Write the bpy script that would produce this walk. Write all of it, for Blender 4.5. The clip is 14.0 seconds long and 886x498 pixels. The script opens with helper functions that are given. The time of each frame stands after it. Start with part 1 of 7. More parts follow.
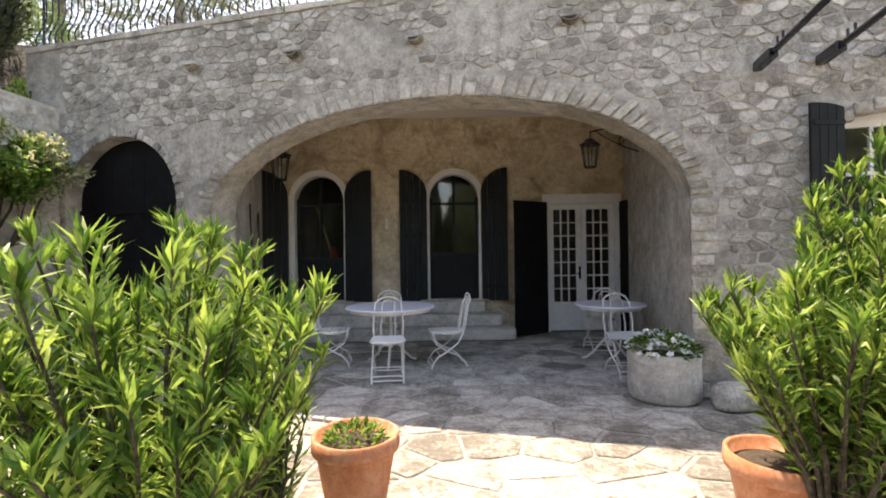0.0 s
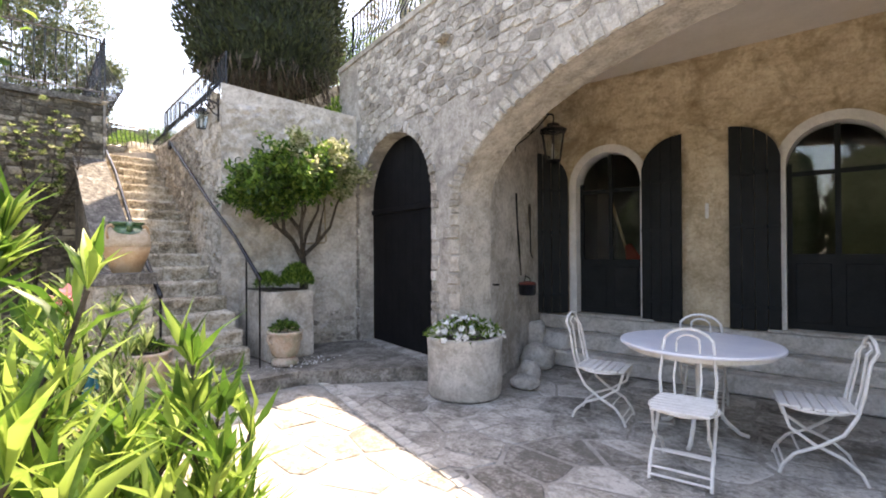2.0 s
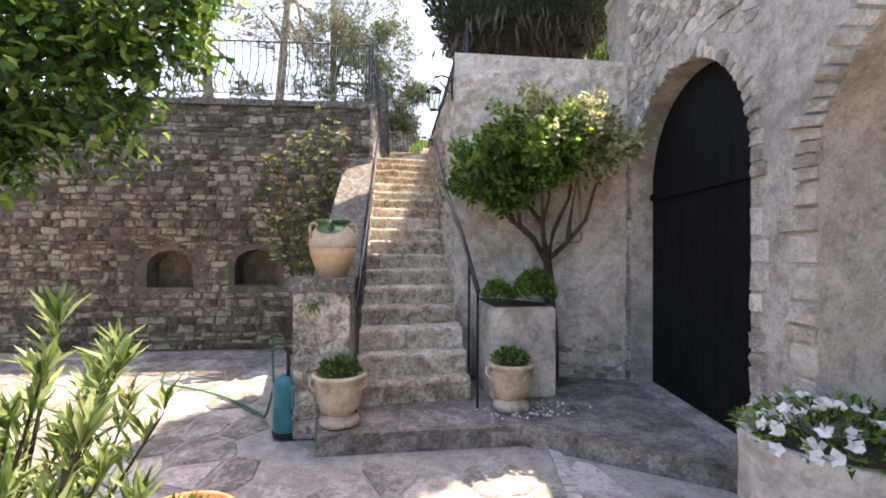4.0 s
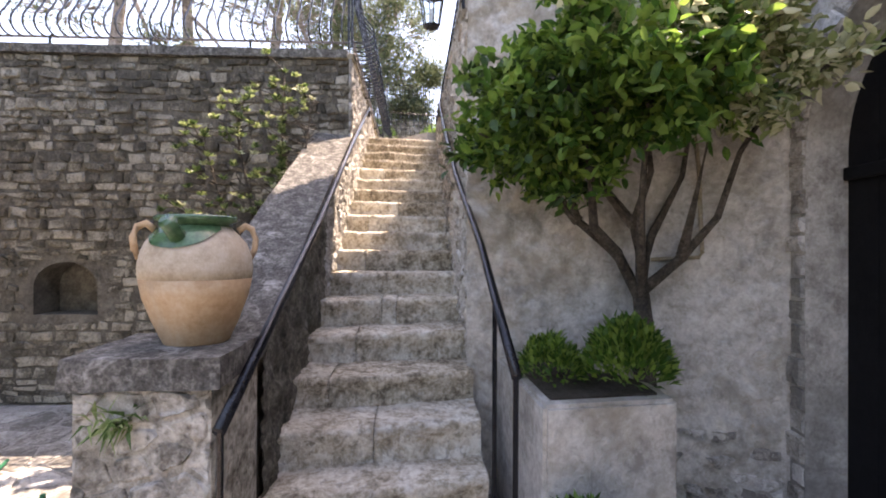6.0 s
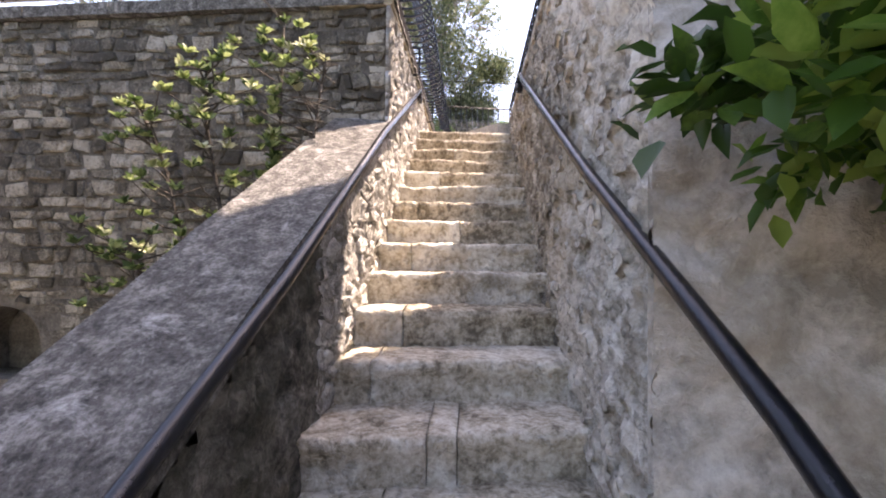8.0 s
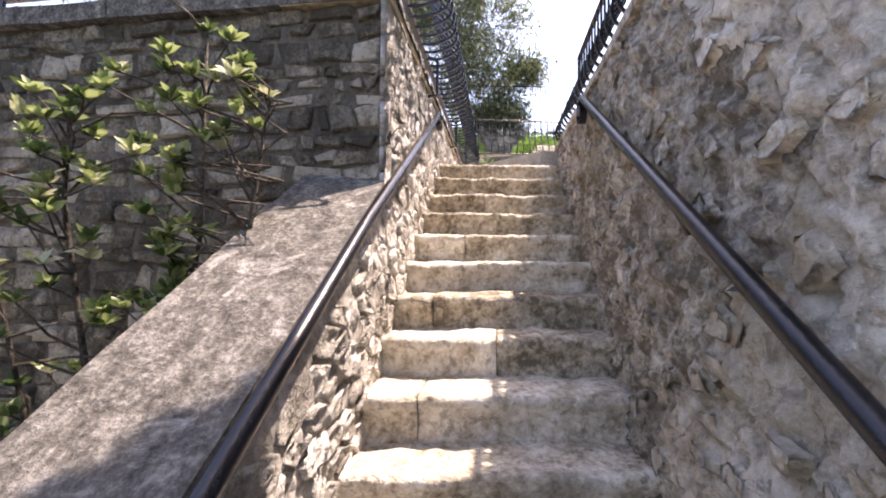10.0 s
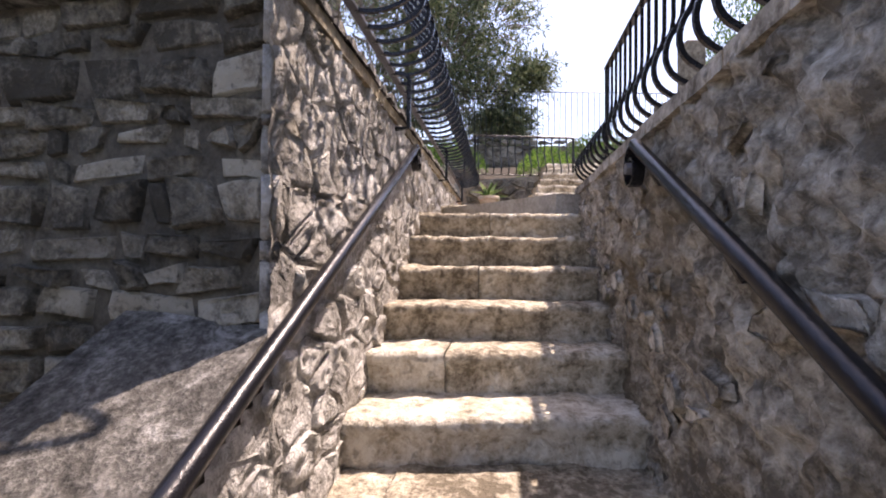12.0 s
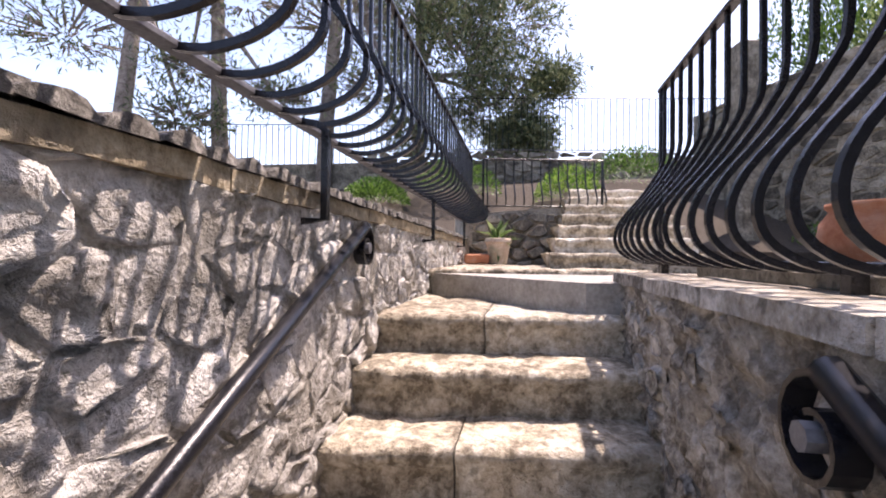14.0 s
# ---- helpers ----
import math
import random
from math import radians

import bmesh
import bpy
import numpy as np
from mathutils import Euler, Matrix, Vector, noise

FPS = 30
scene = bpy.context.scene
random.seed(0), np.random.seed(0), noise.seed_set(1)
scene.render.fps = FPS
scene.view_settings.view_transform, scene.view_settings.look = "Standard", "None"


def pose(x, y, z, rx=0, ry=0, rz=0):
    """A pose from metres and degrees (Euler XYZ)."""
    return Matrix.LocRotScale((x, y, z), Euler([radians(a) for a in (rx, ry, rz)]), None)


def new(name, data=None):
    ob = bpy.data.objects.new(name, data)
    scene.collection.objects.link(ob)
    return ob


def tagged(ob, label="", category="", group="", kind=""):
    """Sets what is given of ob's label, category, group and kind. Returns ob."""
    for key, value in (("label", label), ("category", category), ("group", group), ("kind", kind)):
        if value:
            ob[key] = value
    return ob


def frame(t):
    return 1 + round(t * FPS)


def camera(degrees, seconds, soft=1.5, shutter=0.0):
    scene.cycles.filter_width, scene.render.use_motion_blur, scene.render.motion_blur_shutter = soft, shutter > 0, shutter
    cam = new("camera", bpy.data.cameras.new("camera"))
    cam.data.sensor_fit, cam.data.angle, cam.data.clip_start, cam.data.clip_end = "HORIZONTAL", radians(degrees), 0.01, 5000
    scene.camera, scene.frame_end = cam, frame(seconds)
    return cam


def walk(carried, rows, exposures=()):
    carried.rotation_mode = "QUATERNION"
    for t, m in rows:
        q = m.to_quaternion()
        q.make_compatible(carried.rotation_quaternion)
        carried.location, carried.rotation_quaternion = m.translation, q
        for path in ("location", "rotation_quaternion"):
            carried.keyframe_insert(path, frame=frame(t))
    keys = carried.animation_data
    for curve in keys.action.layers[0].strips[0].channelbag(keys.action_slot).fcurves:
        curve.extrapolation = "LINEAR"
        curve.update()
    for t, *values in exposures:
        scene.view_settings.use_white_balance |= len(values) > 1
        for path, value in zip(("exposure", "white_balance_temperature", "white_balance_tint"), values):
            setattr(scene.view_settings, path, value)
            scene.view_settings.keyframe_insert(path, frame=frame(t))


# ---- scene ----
cam = camera(87.6, 14.0, soft=1.9)
SKY_STRENGTH, SUN_STRENGTH, STOPS, KELVIN, TINT = 0.15, 3.2, 1.42, 8250, 24
METRES, EYE, TILT, LEAN, TURN = 11.5, 1.445, 0.0, 0.0, 0.0
ROWS = [
    (0.0, 0.0, 0.0, 0.0, 0.0, 0.26, 0.77),
    (0.5, 0.007, 0.0415, 0.001, 8.58, 0.22, 0.69),
    (1.0, 0.0119, 0.0827, 0.002, 18.66, 0.18, 0.5),
    (1.5, 0.0134, 0.1252, 0.0024, 29.04, 0.15, 0.26),
    (2.0, 0.0071, 0.1652, 0.0015, 39.51, 0.36, 0.31),
    (2.5, -0.0074, 0.2037, 0.002, 49.38, 0.36, 0.2),
    (3.0, -0.0274, 0.2384, 0.0028, 60.12, 0.3, 0.3),
    (3.5, -0.0579, 0.2675, 0.0029, 69.75, 0.27, 0.02),
    (4.0, -0.0943, 0.2921, 0.0053, 75.84, 0.2, -0.15),
    (6.5, -0.3232, 0.3517, 0.0192, 79.25, 0.35, -0.29),
    (7.0, -0.3644, 0.3551, 0.0222, 81.4, 0.7, -0.4),
    (9.5, -0.5135, 0.369, 0.0808, 88.31, 1.01, -0.49),
    (10.0, -0.5358, 0.3699, 0.0936, 88.67, 0.92, -0.44),
    (10.5, -0.5585, 0.3745, 0.1049, 89.68, 0.84, -0.5),
    (11.0, -0.5801, 0.3766, 0.1164, 89.65, 0.59, -0.72),
    (11.5, -0.6019, 0.3813, 0.1267, 89.5, 0.92, -0.49),
    (12.0, -0.6248, 0.3847, 0.1386, 89.31, 0.92, -0.45),
    (12.5, -0.6458, 0.3895, 0.1494, 89.56, 1.03, -0.67),
    (13.0, -0.6683, 0.3956, 0.1623, 90.63, 0.91, -0.63),
    (13.5, -0.6903, 0.3992, 0.1729, 91.93, 0.88, -0.7),
    (14.0, -0.7105, 0.4037, 0.1842, 91.88, 0.92, -0.71),
]
walk(cam, [(t, pose(0, 0, EYE, TILT, LEAN, TURN) @ pose(METRES * x, METRES * y, METRES * z, 90 + pitch, roll, yaw)) for t, x, y, z, yaw, pitch, roll in ROWS], exposures=[(t, STOPS + e, KELVIN + 500 - 120 * t, TINT + 2 + 0.35 * max(0.0, t - 7) - 9 * max(0.0, 1 - t / 7)) for t, e in ((0.0, 0.6), (1.5, 1.18), (2.5, 1.2), (3.0, 1.1), (4.0, 0.98), (6.5, 1.05), (9.5, 0.88), (10.2, 0.62), (11.5, 0.1), (12.5, 0.02), (14.0, 0.12))])

# ---- world, sun ----
SUN = Vector((-0.265, 0.352, 1.0)).normalized()          # towards the sun
world = bpy.data.worlds.new("sky")
scene.world = world
world.use_nodes = True
wn = world.node_tree
sky = wn.nodes.new("ShaderNodeTexSky")
sky.sky_type, sky.sun_disc = "NISHITA", False
sky.sun_elevation = math.asin(SUN.z)
sky.sun_rotation = math.atan2(SUN.x, SUN.y)
sky.air_density, sky.dust_density, sky.ozone_density = 1.0, 1.3, 1.0
wn.links.new(sky.outputs[0], wn.nodes["Background"].inputs[0])
wn.nodes["Background"].inputs[1].default_value = SKY_STRENGTH
sun_data = bpy.data.lights.new("sun", "SUN")
sun_data.energy, sun_data.angle, sun_data.color = SUN_STRENGTH, radians(0.55), (1.0, 0.95, 0.87)
sun = new("sun", sun_data)
sun.matrix_world = SUN.to_track_quat("Z", "Y").to_matrix().to_4x4()


# ---- materials ----
def material(name, colours, scale=4.0, rough=0.8, bump=0.3, grain=60.0, metal=0.0, piece=0.0, stains=None, stain_scale=1.2, spec=0.3,
             translucent=0.0, distance=0.012, stain_from=0.50, pits=None):
    """colours: dark to light. scale: of the large variation, per metre. piece: how far single pieces differ. stains: colour of blotches."""
    m = bpy.data.materials.new(name)
    m.use_nodes = True
    n, l = m.node_tree.nodes, m.node_tree.links
    b = n["Principled BSDF"]
    coord = n.new("ShaderNodeTexCoord")
    geo = n.new("ShaderNodeNewGeometry")
    def noise_tex(s, detail=5.0, rgh=0.6, dist=0.0):
        t = n.new("ShaderNodeTexNoise")
        t.inputs["Scale"].default_value, t.inputs["Detail"].default_value = s, detail
        t.inputs["Roughness"].default_value, t.inputs["Distortion"].default_value = rgh, dist
        l.new(geo.outputs["Position"], t.inputs["Vector"])
        return t
    def maths(op, a, c):
        t = n.new("ShaderNodeMath")
        t.operation = op
        for i, v in enumerate((a, c)):
            if isinstance(v, (int, float)):
                t.inputs[i].default_value = v
            else:
                l.new(v, t.inputs[i])
        return t.outputs[0]
    big, fine, mid = noise_tex(scale, 6.0, 0.62, 0.1), noise_tex(grain, 4.0, 0.7), noise_tex(scale * 3.7, 6.0, 0.68, 0.15)
    mix = maths("ADD", maths("MULTIPLY", big.outputs[0], 0.42), maths("ADD", maths("MULTIPLY", fine.outputs[0], 0.30), maths("MULTIPLY", mid.outputs[0], 0.28)))
    if piece:
        info = n.new("ShaderNodeObjectInfo")
        rnd = maths("FRACT", maths("ADD", info.outputs["Random"], geo.outputs["Random Per Island"]), 0.0)
        mix = maths("ADD", mix, maths("MULTIPLY", maths("SUBTRACT", rnd, 0.5), piece))
    ramp = n.new("ShaderNodeValToRGB")
    while len(ramp.color_ramp.elements) < len(colours):
        ramp.color_ramp.elements.new(0.5)
    for i, c in enumerate(colours):
        e = ramp.color_ramp.elements[i]
        e.position, e.color = 0.40 + 0.20 * i / max(1, len(colours) - 1), (*c, 1)
    l.new(mix, ramp.inputs[0])
    out = ramp.outputs[0]
    if stains:
        st = noise_tex(stain_scale, 7.0, 0.68, 0.6)
        sr = n.new("ShaderNodeValToRGB")
        sr.color_ramp.elements[0].position, sr.color_ramp.elements[1].position = stain_from, stain_from + 0.16
        l.new(st.outputs[0], sr.inputs[0])
        mx = n.new("ShaderNodeMix")
        mx.data_type = "RGBA"
        l.new(maths("MULTIPLY", sr.outputs[0], 0.75), mx.inputs[0])
        l.new(out, mx.inputs[6])
        mx.inputs[7].default_value = (*stains, 1)
        out = mx.outputs[2]
    if pits:                                           # small dark holes and flecks
        pt = noise_tex(grain * 0.55, 3.0, 0.6, 0.4)
        pr = n.new("ShaderNodeValToRGB")
        pr.color_ramp.elements[0].position, pr.color_ramp.elements[1].position = 0.57, 0.66
        l.new(pt.outputs[0], pr.inputs[0])
        mp = n.new("ShaderNodeMix")
        mp.data_type = "RGBA"
        l.new(maths("MULTIPLY", pr.outputs[0], 0.5), mp.inputs[0])
        l.new(out, mp.inputs[6])
        mp.inputs[7].default_value = (*pits, 1)
        out = mp.outputs[2]
    l.new(out, b.inputs["Base Color"])
    b.inputs["Roughness"].default_value, b.inputs["Metallic"].default_value = rough, metal
    b.inputs["Specular IOR Level"].default_value = spec
    if bump:
        bp = n.new("ShaderNodeBump")
        bp.inputs["Strength"].default_value, bp.inputs["Distance"].default_value = bump, distance
        l.new(maths("ADD", maths("MULTIPLY", big.outputs[0], 0.9), maths("ADD", maths("MULTIPLY", mid.outputs[0], 0.9), maths("MULTIPLY", fine.outputs[0], 0.6))), bp.inputs["Height"])
        l.new(bp.outputs[0], b.inputs["Normal"])
    if translucent:
        tr = n.new("ShaderNodeBsdfTranslucent")
        l.new(out, tr.inputs[0])
        ms = n.new("ShaderNodeMixShader")
        ms.inputs[0].default_value = translucent
        l.new(b.outputs[0], ms.inputs[1])
        l.new(tr.outputs[0], ms.inputs[2])
        l.new(ms.outputs[0], n["Material Output"].inputs[0])
    return m


FACADE_STONE = material("facade_stone", [(0.20, 0.18, 0.155), (0.41, 0.38, 0.335), (0.62, 0.59, 0.54)], 7, 0.9, 1.0, 70, piece=0.17, stains=(0.20, 0.19, 0.17), stain_scale=0.9, pits=(0.14, 0.13, 0.115))
MORTAR = material("facade_mortar", [(0.22, 0.20, 0.175), (0.37, 0.345, 0.305), (0.52, 0.49, 0.44)], 6, 0.95, 1.0, 45, stains=(0.18, 0.17, 0.155), stain_scale=1.1)
VOUSSOIR = material("arch_stone", [(0.23, 0.21, 0.18), (0.40, 0.37, 0.32), (0.57, 0.535, 0.47)], 7, 0.9, 0.9, 60, piece=0.10, stains=(0.25, 0.215, 0.16), stain_scale=1.5)
OCHRE_PLASTER = material("ochre_plaster", [(0.36, 0.285, 0.185), (0.54, 0.44, 0.31), (0.68, 0.60, 0.45)], 3.4, 0.92, 0.9, 30, stains=(0.24, 0.175, 0.10), stain_scale=2.2, distance=0.014)
GREY_PLASTER = material("grey_plaster", [(0.28, 0.258, 0.225), (0.47, 0.44, 0.39), (0.64, 0.61, 0.555)], 3.4, 0.94, 1.0, 28, stains=(0.27, 0.235, 0.18), stain_scale=1.7, distance=0.016)
CEILING = material("ceiling_plaster", [(0.64, 0.59, 0.53), (0.72, 0.67, 0.61)], 2, 0.95, 0.2, 30)
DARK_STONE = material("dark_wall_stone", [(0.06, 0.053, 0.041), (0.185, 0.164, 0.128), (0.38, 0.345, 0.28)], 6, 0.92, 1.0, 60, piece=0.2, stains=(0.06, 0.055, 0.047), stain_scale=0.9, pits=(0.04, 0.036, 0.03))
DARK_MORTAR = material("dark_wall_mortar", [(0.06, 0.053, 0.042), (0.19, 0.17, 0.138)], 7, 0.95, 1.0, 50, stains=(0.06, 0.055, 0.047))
RUBBLE = material("pale_rubble", [(0.24, 0.225, 0.20), (0.52, 0.495, 0.455), (0.72, 0.695, 0.65)], 7, 0.9, 1.0, 50, piece=0.13, stains=(0.27, 0.245, 0.20), stain_scale=2.0, pits=(0.13, 0.12, 0.10), distance=0.022)
ROUGHCAST = material("roughcast", [(0.14, 0.122, 0.098), (0.41, 0.375, 0.318), (0.68, 0.64, 0.57)], 8, 0.95, 1.0, 34, piece=0.12, stains=(0.13, 0.105, 0.07), stain_scale=1.6, pits=(0.05, 0.045, 0.035), distance=0.018)
COARSE_RENDER = material("coarse_render", [(0.27, 0.24, 0.195), (0.56, 0.515, 0.44), (0.75, 0.71, 0.63)], 6, 0.97, 1.0, 40, stains=(0.24, 0.195, 0.13), stain_scale=1.3, distance=0.018, pits=(0.10, 0.09, 0.075))
STEP_STONE = material("step_stone", [(0.17, 0.14, 0.10), (0.52, 0.455, 0.35), (0.78, 0.74, 0.65)], 8, 0.88, 1.0, 34, piece=0.10, stains=(0.10, 0.088, 0.07), stain_scale=1.8, stain_from=0.56, pits=(0.16, 0.135, 0.10), distance=0.024)
FLAGSTONE = material("flagstone", [(0.15, 0.138, 0.12), (0.35, 0.33, 0.297), (0.53, 0.508, 0.468)], 5.0, 0.85, 1.0, 36, piece=0.16, stains=(0.13, 0.12, 0.102), stain_scale=2.2, pits=(0.10, 0.092, 0.08))
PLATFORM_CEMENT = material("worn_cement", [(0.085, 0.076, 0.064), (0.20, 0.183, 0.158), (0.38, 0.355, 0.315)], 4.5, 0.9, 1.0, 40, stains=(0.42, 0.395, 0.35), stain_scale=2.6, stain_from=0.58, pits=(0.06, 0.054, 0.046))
MOSS_AND_SHADE_COAT = material("moss_and_shade_render", [(0.045, 0.041, 0.034), (0.125, 0.115, 0.096), (0.27, 0.25, 0.215)], 8, 0.95, 1.0, 45, stains=(0.055, 0.058, 0.036), stain_scale=2.2, pits=(0.03, 0.028, 0.023))
JOINT = material("flag_joint", [(0.22, 0.205, 0.18), (0.42, 0.40, 0.365)], 8, 0.95, 0.6, 50)
LEDGE = material("ochre_ledge", [(0.16, 0.125, 0.08), (0.34, 0.28, 0.19), (0.50, 0.43, 0.32)], 5, 0.93, 0.9, 45, stains=(0.10, 0.085, 0.06), stain_scale=2.5)
CAP_STONE = material("cap_stone", [(0.045, 0.042, 0.037), (0.125, 0.117, 0.103), (0.28, 0.265, 0.24)], 16, 0.94, 1.0, 70, stains=(0.62, 0.60, 0.56), stain_scale=6.5, stain_from=0.575, pits=(0.05, 0.045, 0.04))
TUFF = material("pot_stone", [(0.34, 0.325, 0.295), (0.50, 0.48, 0.44), (0.62, 0.60, 0.56)], 5, 0.93, 0.8, 40, stains=(0.3, 0.28, 0.24), stain_scale=3)
TERRACOTTA = material("terracotta", [(0.36, 0.13, 0.065), (0.46, 0.19, 0.10), (0.54, 0.27, 0.17)], 6, 0.8, 0.3, 60, stains=(0.5, 0.34, 0.25), stain_scale=4)
PALE_TERRACOTTA = material("pale_terracotta", [(0.40, 0.29, 0.21), (0.52, 0.41, 0.32), (0.58, 0.50, 0.42)], 6, 0.85, 0.4, 50, stains=(0.22, 0.25, 0.17), stain_scale=5)
JAR_CLAY = material("jar_clay", [(0.40, 0.245, 0.13), (0.50, 0.33, 0.19), (0.56, 0.41, 0.27)], 4, 0.75, 0.25, 50, stains=(0.50, 0.40, 0.30), stain_scale=2.5)
JAR_PALE = material("pale_jar_clay", [(0.38, 0.30, 0.215), (0.49, 0.405, 0.305), (0.56, 0.48, 0.385)], 5, 0.8, 0.35, 60, stains=(0.42, 0.31, 0.20), stain_scale=3.0)
GREEN_GLAZE = material("green_glaze", [(0.03, 0.075, 0.035), (0.06, 0.13, 0.06), (0.10, 0.19, 0.09)], 12, 0.22, 0.1, 60, spec=0.6)
BLACK_WOOD = material("black_painted_wood", [(0.006, 0.006, 0.007), (0.012, 0.012, 0.013)], 4, 0.65, 0.1, 60, spec=0.12)
GREEN_BLACK = material("green_black_painted_wood", [(0.009, 0.011, 0.012), (0.017, 0.020, 0.021)], 4, 0.6, 0.1, 60, spec=0.16)
WHITE_PAINT = material("white_paint", [(0.62, 0.61, 0.60), (0.76, 0.755, 0.745)], 5, 0.55, 0.08, 50)
PALE_STONE = material("window_stone", [(0.60, 0.585, 0.555), (0.76, 0.745, 0.715)], 6, 0.85, 0.2, 40)
IRON = material("black_iron", [(0.008, 0.008, 0.010), (0.018, 0.018, 0.022)], 9, 0.27, 0.15, 90, metal=0.2, spec=0.5)
GREY_IRON = material("worn_grey_iron", [(0.10, 0.10, 0.11), (0.20, 0.20, 0.21)], 9, 0.5, 0.2, 90, metal=0.3)
WHITE_IRON = material("white_enamel_iron", [(0.60, 0.58, 0.545), (0.76, 0.745, 0.72)], 7, 0.5, 0.1, 60)
TABLE_TOP = material("lilac_white_enamel", [(0.60, 0.62, 0.70), (0.72, 0.735, 0.79)], 3, 0.35, 0.05, 60, spec=0.5)
SOIL = material("soil", [(0.035, 0.028, 0.02), (0.08, 0.065, 0.05)], 20, 0.95, 0.8, 60)
BARK = material("bark", [(0.022, 0.018, 0.014), (0.068, 0.056, 0.043), (0.14, 0.118, 0.095)], 14, 0.9, 0.9, 60)
PINE_BARK = material("pine_bark", [(0.10, 0.08, 0.065), (0.22, 0.19, 0.165), (0.33, 0.30, 0.27)], 8, 0.9, 0.9, 40)
TEAL = material("teal_plastic", [(0.012, 0.13, 0.16), (0.025, 0.20, 0.235)], 5, 0.45, 0.1, 50)
GREEN_HOSE = material("green_hose", [(0.01, 0.10, 0.05), (0.02, 0.16, 0.085)], 5, 0.5, 0.0, 50)
def leaf_material(name, colours, tr=0.35, rough=0.45):
    return material(name, colours, 3.5, rough, 0.0, 30, piece=0.5, translucent=tr, spec=0.4)
OLEANDER = leaf_material("oleander_leaf", [(0.05, 0.12, 0.018), (0.145, 0.265, 0.04), (0.30, 0.42, 0.09)], 0.45)
OLEANDER_PALE = leaf_material("grey_green_leaf", [(0.065, 0.12, 0.03), (0.16, 0.245, 0.07), (0.30, 0.38, 0.16)], 0.4)
SHRUB_LEAF = leaf_material("shrub_leaf", [(0.028, 0.07, 0.014), (0.07, 0.15, 0.026), (0.13, 0.23, 0.045)])
BRIGHT_LEAF = leaf_material("young_leaf", [(0.05, 0.125, 0.02), (0.12, 0.235, 0.035), (0.22, 0.34, 0.07)], 0.55)
# pale young leaves, and the sun painted onto the small tree
CREAM_LEAF = leaf_material("pale_and_sunlit_leaf", [(0.20, 0.25, 0.09), (0.42, 0.45, 0.23), (0.62, 0.62, 0.42)])
SPOON_LEAF = leaf_material("spoon_leaf", [(0.06, 0.10, 0.03), (0.15, 0.21, 0.065), (0.32, 0.38, 0.16)], 0.4)
CYPRESS_LEAF = leaf_material("cypress_leaf", [(0.010, 0.018, 0.008), (0.022, 0.036, 0.014), (0.04, 0.058, 0.022)], 0.15, 0.7)
PINE_LEAF = leaf_material("pine_needle", [(0.055, 0.085, 0.042), (0.12, 0.155, 0.075), (0.21, 0.24, 0.125)], 0.3, 0.6)
PETAL = leaf_material("white_petal", [(0.68, 0.68, 0.66), (0.82, 0.82, 0.80)], 0.25, 0.6)
PINK = leaf_material("pink_petal", [(0.60, 0.22, 0.25), (0.75, 0.40, 0.42)], 0.3, 0.6)
GLASS = bpy.data.materials.new("window_glass")
GLASS.use_nodes = True
gb = GLASS.node_tree.nodes["Principled BSDF"]
gb.inputs["Base Color"].default_value, gb.inputs["Roughness"].default_value = (0.9, 0.95, 0.95, 1), 0.02
gb.inputs["Transmission Weight"].default_value, gb.inputs["IOR"].default_value = 1.0, 1.5
RED_CANVAS = material("red_canvas", [(0.34, 0.035, 0.025), (0.46, 0.07, 0.05)], 8, 0.9, 0.2, 60)
ROOM = material("shade_painted_plaster", [(0.10, 0.09, 0.08), (0.16, 0.145, 0.13)], 3, 0.9, 0.1, 30)
RED_CLOTH = material("red_copper", [(0.10, 0.022, 0.016), (0.17, 0.045, 0.03)], 8, 0.9, 0.2, 60)


# ---- mesh helpers ----
def mesh_object(name, verts, faces, mat, parent=None, smooth=False, label="", kind=""):
    me = bpy.data.meshes.new(name)
    me.from_pydata([tuple(v) for v in verts], [], faces)
    me.update()
    if mat:
        me.materials.append(mat)
    if smooth:
        me.polygons.foreach_set("use_smooth", [True] * len(me.polygons))
    ob = new(name, me)
    ob.parent = parent
    return tagged(ob, label=label, kind=kind)


def part(name, bm, mat, parent=None, label="", smooth=False):
    bmesh.ops.recalc_face_normals(bm, faces=bm.faces)
    me = bpy.data.meshes.new(name)
    bm.to_mesh(me)
    bm.free()
    if mat:
        me.materials.append(mat)
    if smooth:
        me.polygons.foreach_set("use_smooth", [True] * len(me.polygons))
    ob = new(name, me)
    ob.parent = parent
    return tagged(ob, label=label)


def empty(name, m=None, label="", category="", group="", kind=""):
    e = new(name)
    e.empty_display_size = 0.1
    if m is not None:
        e.matrix_basis = m
    return tagged(e, label, category, group, kind)


def add_box(bm, x0, x1, y0, y1, z0, z1, m=Matrix(), bevel=0.0):
    vs = [bm.verts.new(m @ Vector(p)) for p in
          ((x0, y0, z0), (x1, y0, z0), (x1, y1, z0), (x0, y1, z0), (x0, y0, z1), (x1, y0, z1), (x1, y1, z1), (x0, y1, z1))]
    fs = [bm.faces.new([vs[i] for i in f]) for f in ((0, 3, 2, 1), (4, 5, 6, 7), (0, 1, 5, 4), (1, 2, 6, 5), (2, 3, 7, 6), (3, 0, 4, 7))]
    if bevel:
        es = {e for f in fs for e in f.edges}
        bmesh.ops.bevel(bm, geom=list(es), offset=bevel, segments=1, affect="EDGES", profile=0.6)
    return vs


def box_bm(*a, **k):
    bm = bmesh.new()
    add_box(bm, *a, **k)
    return bm


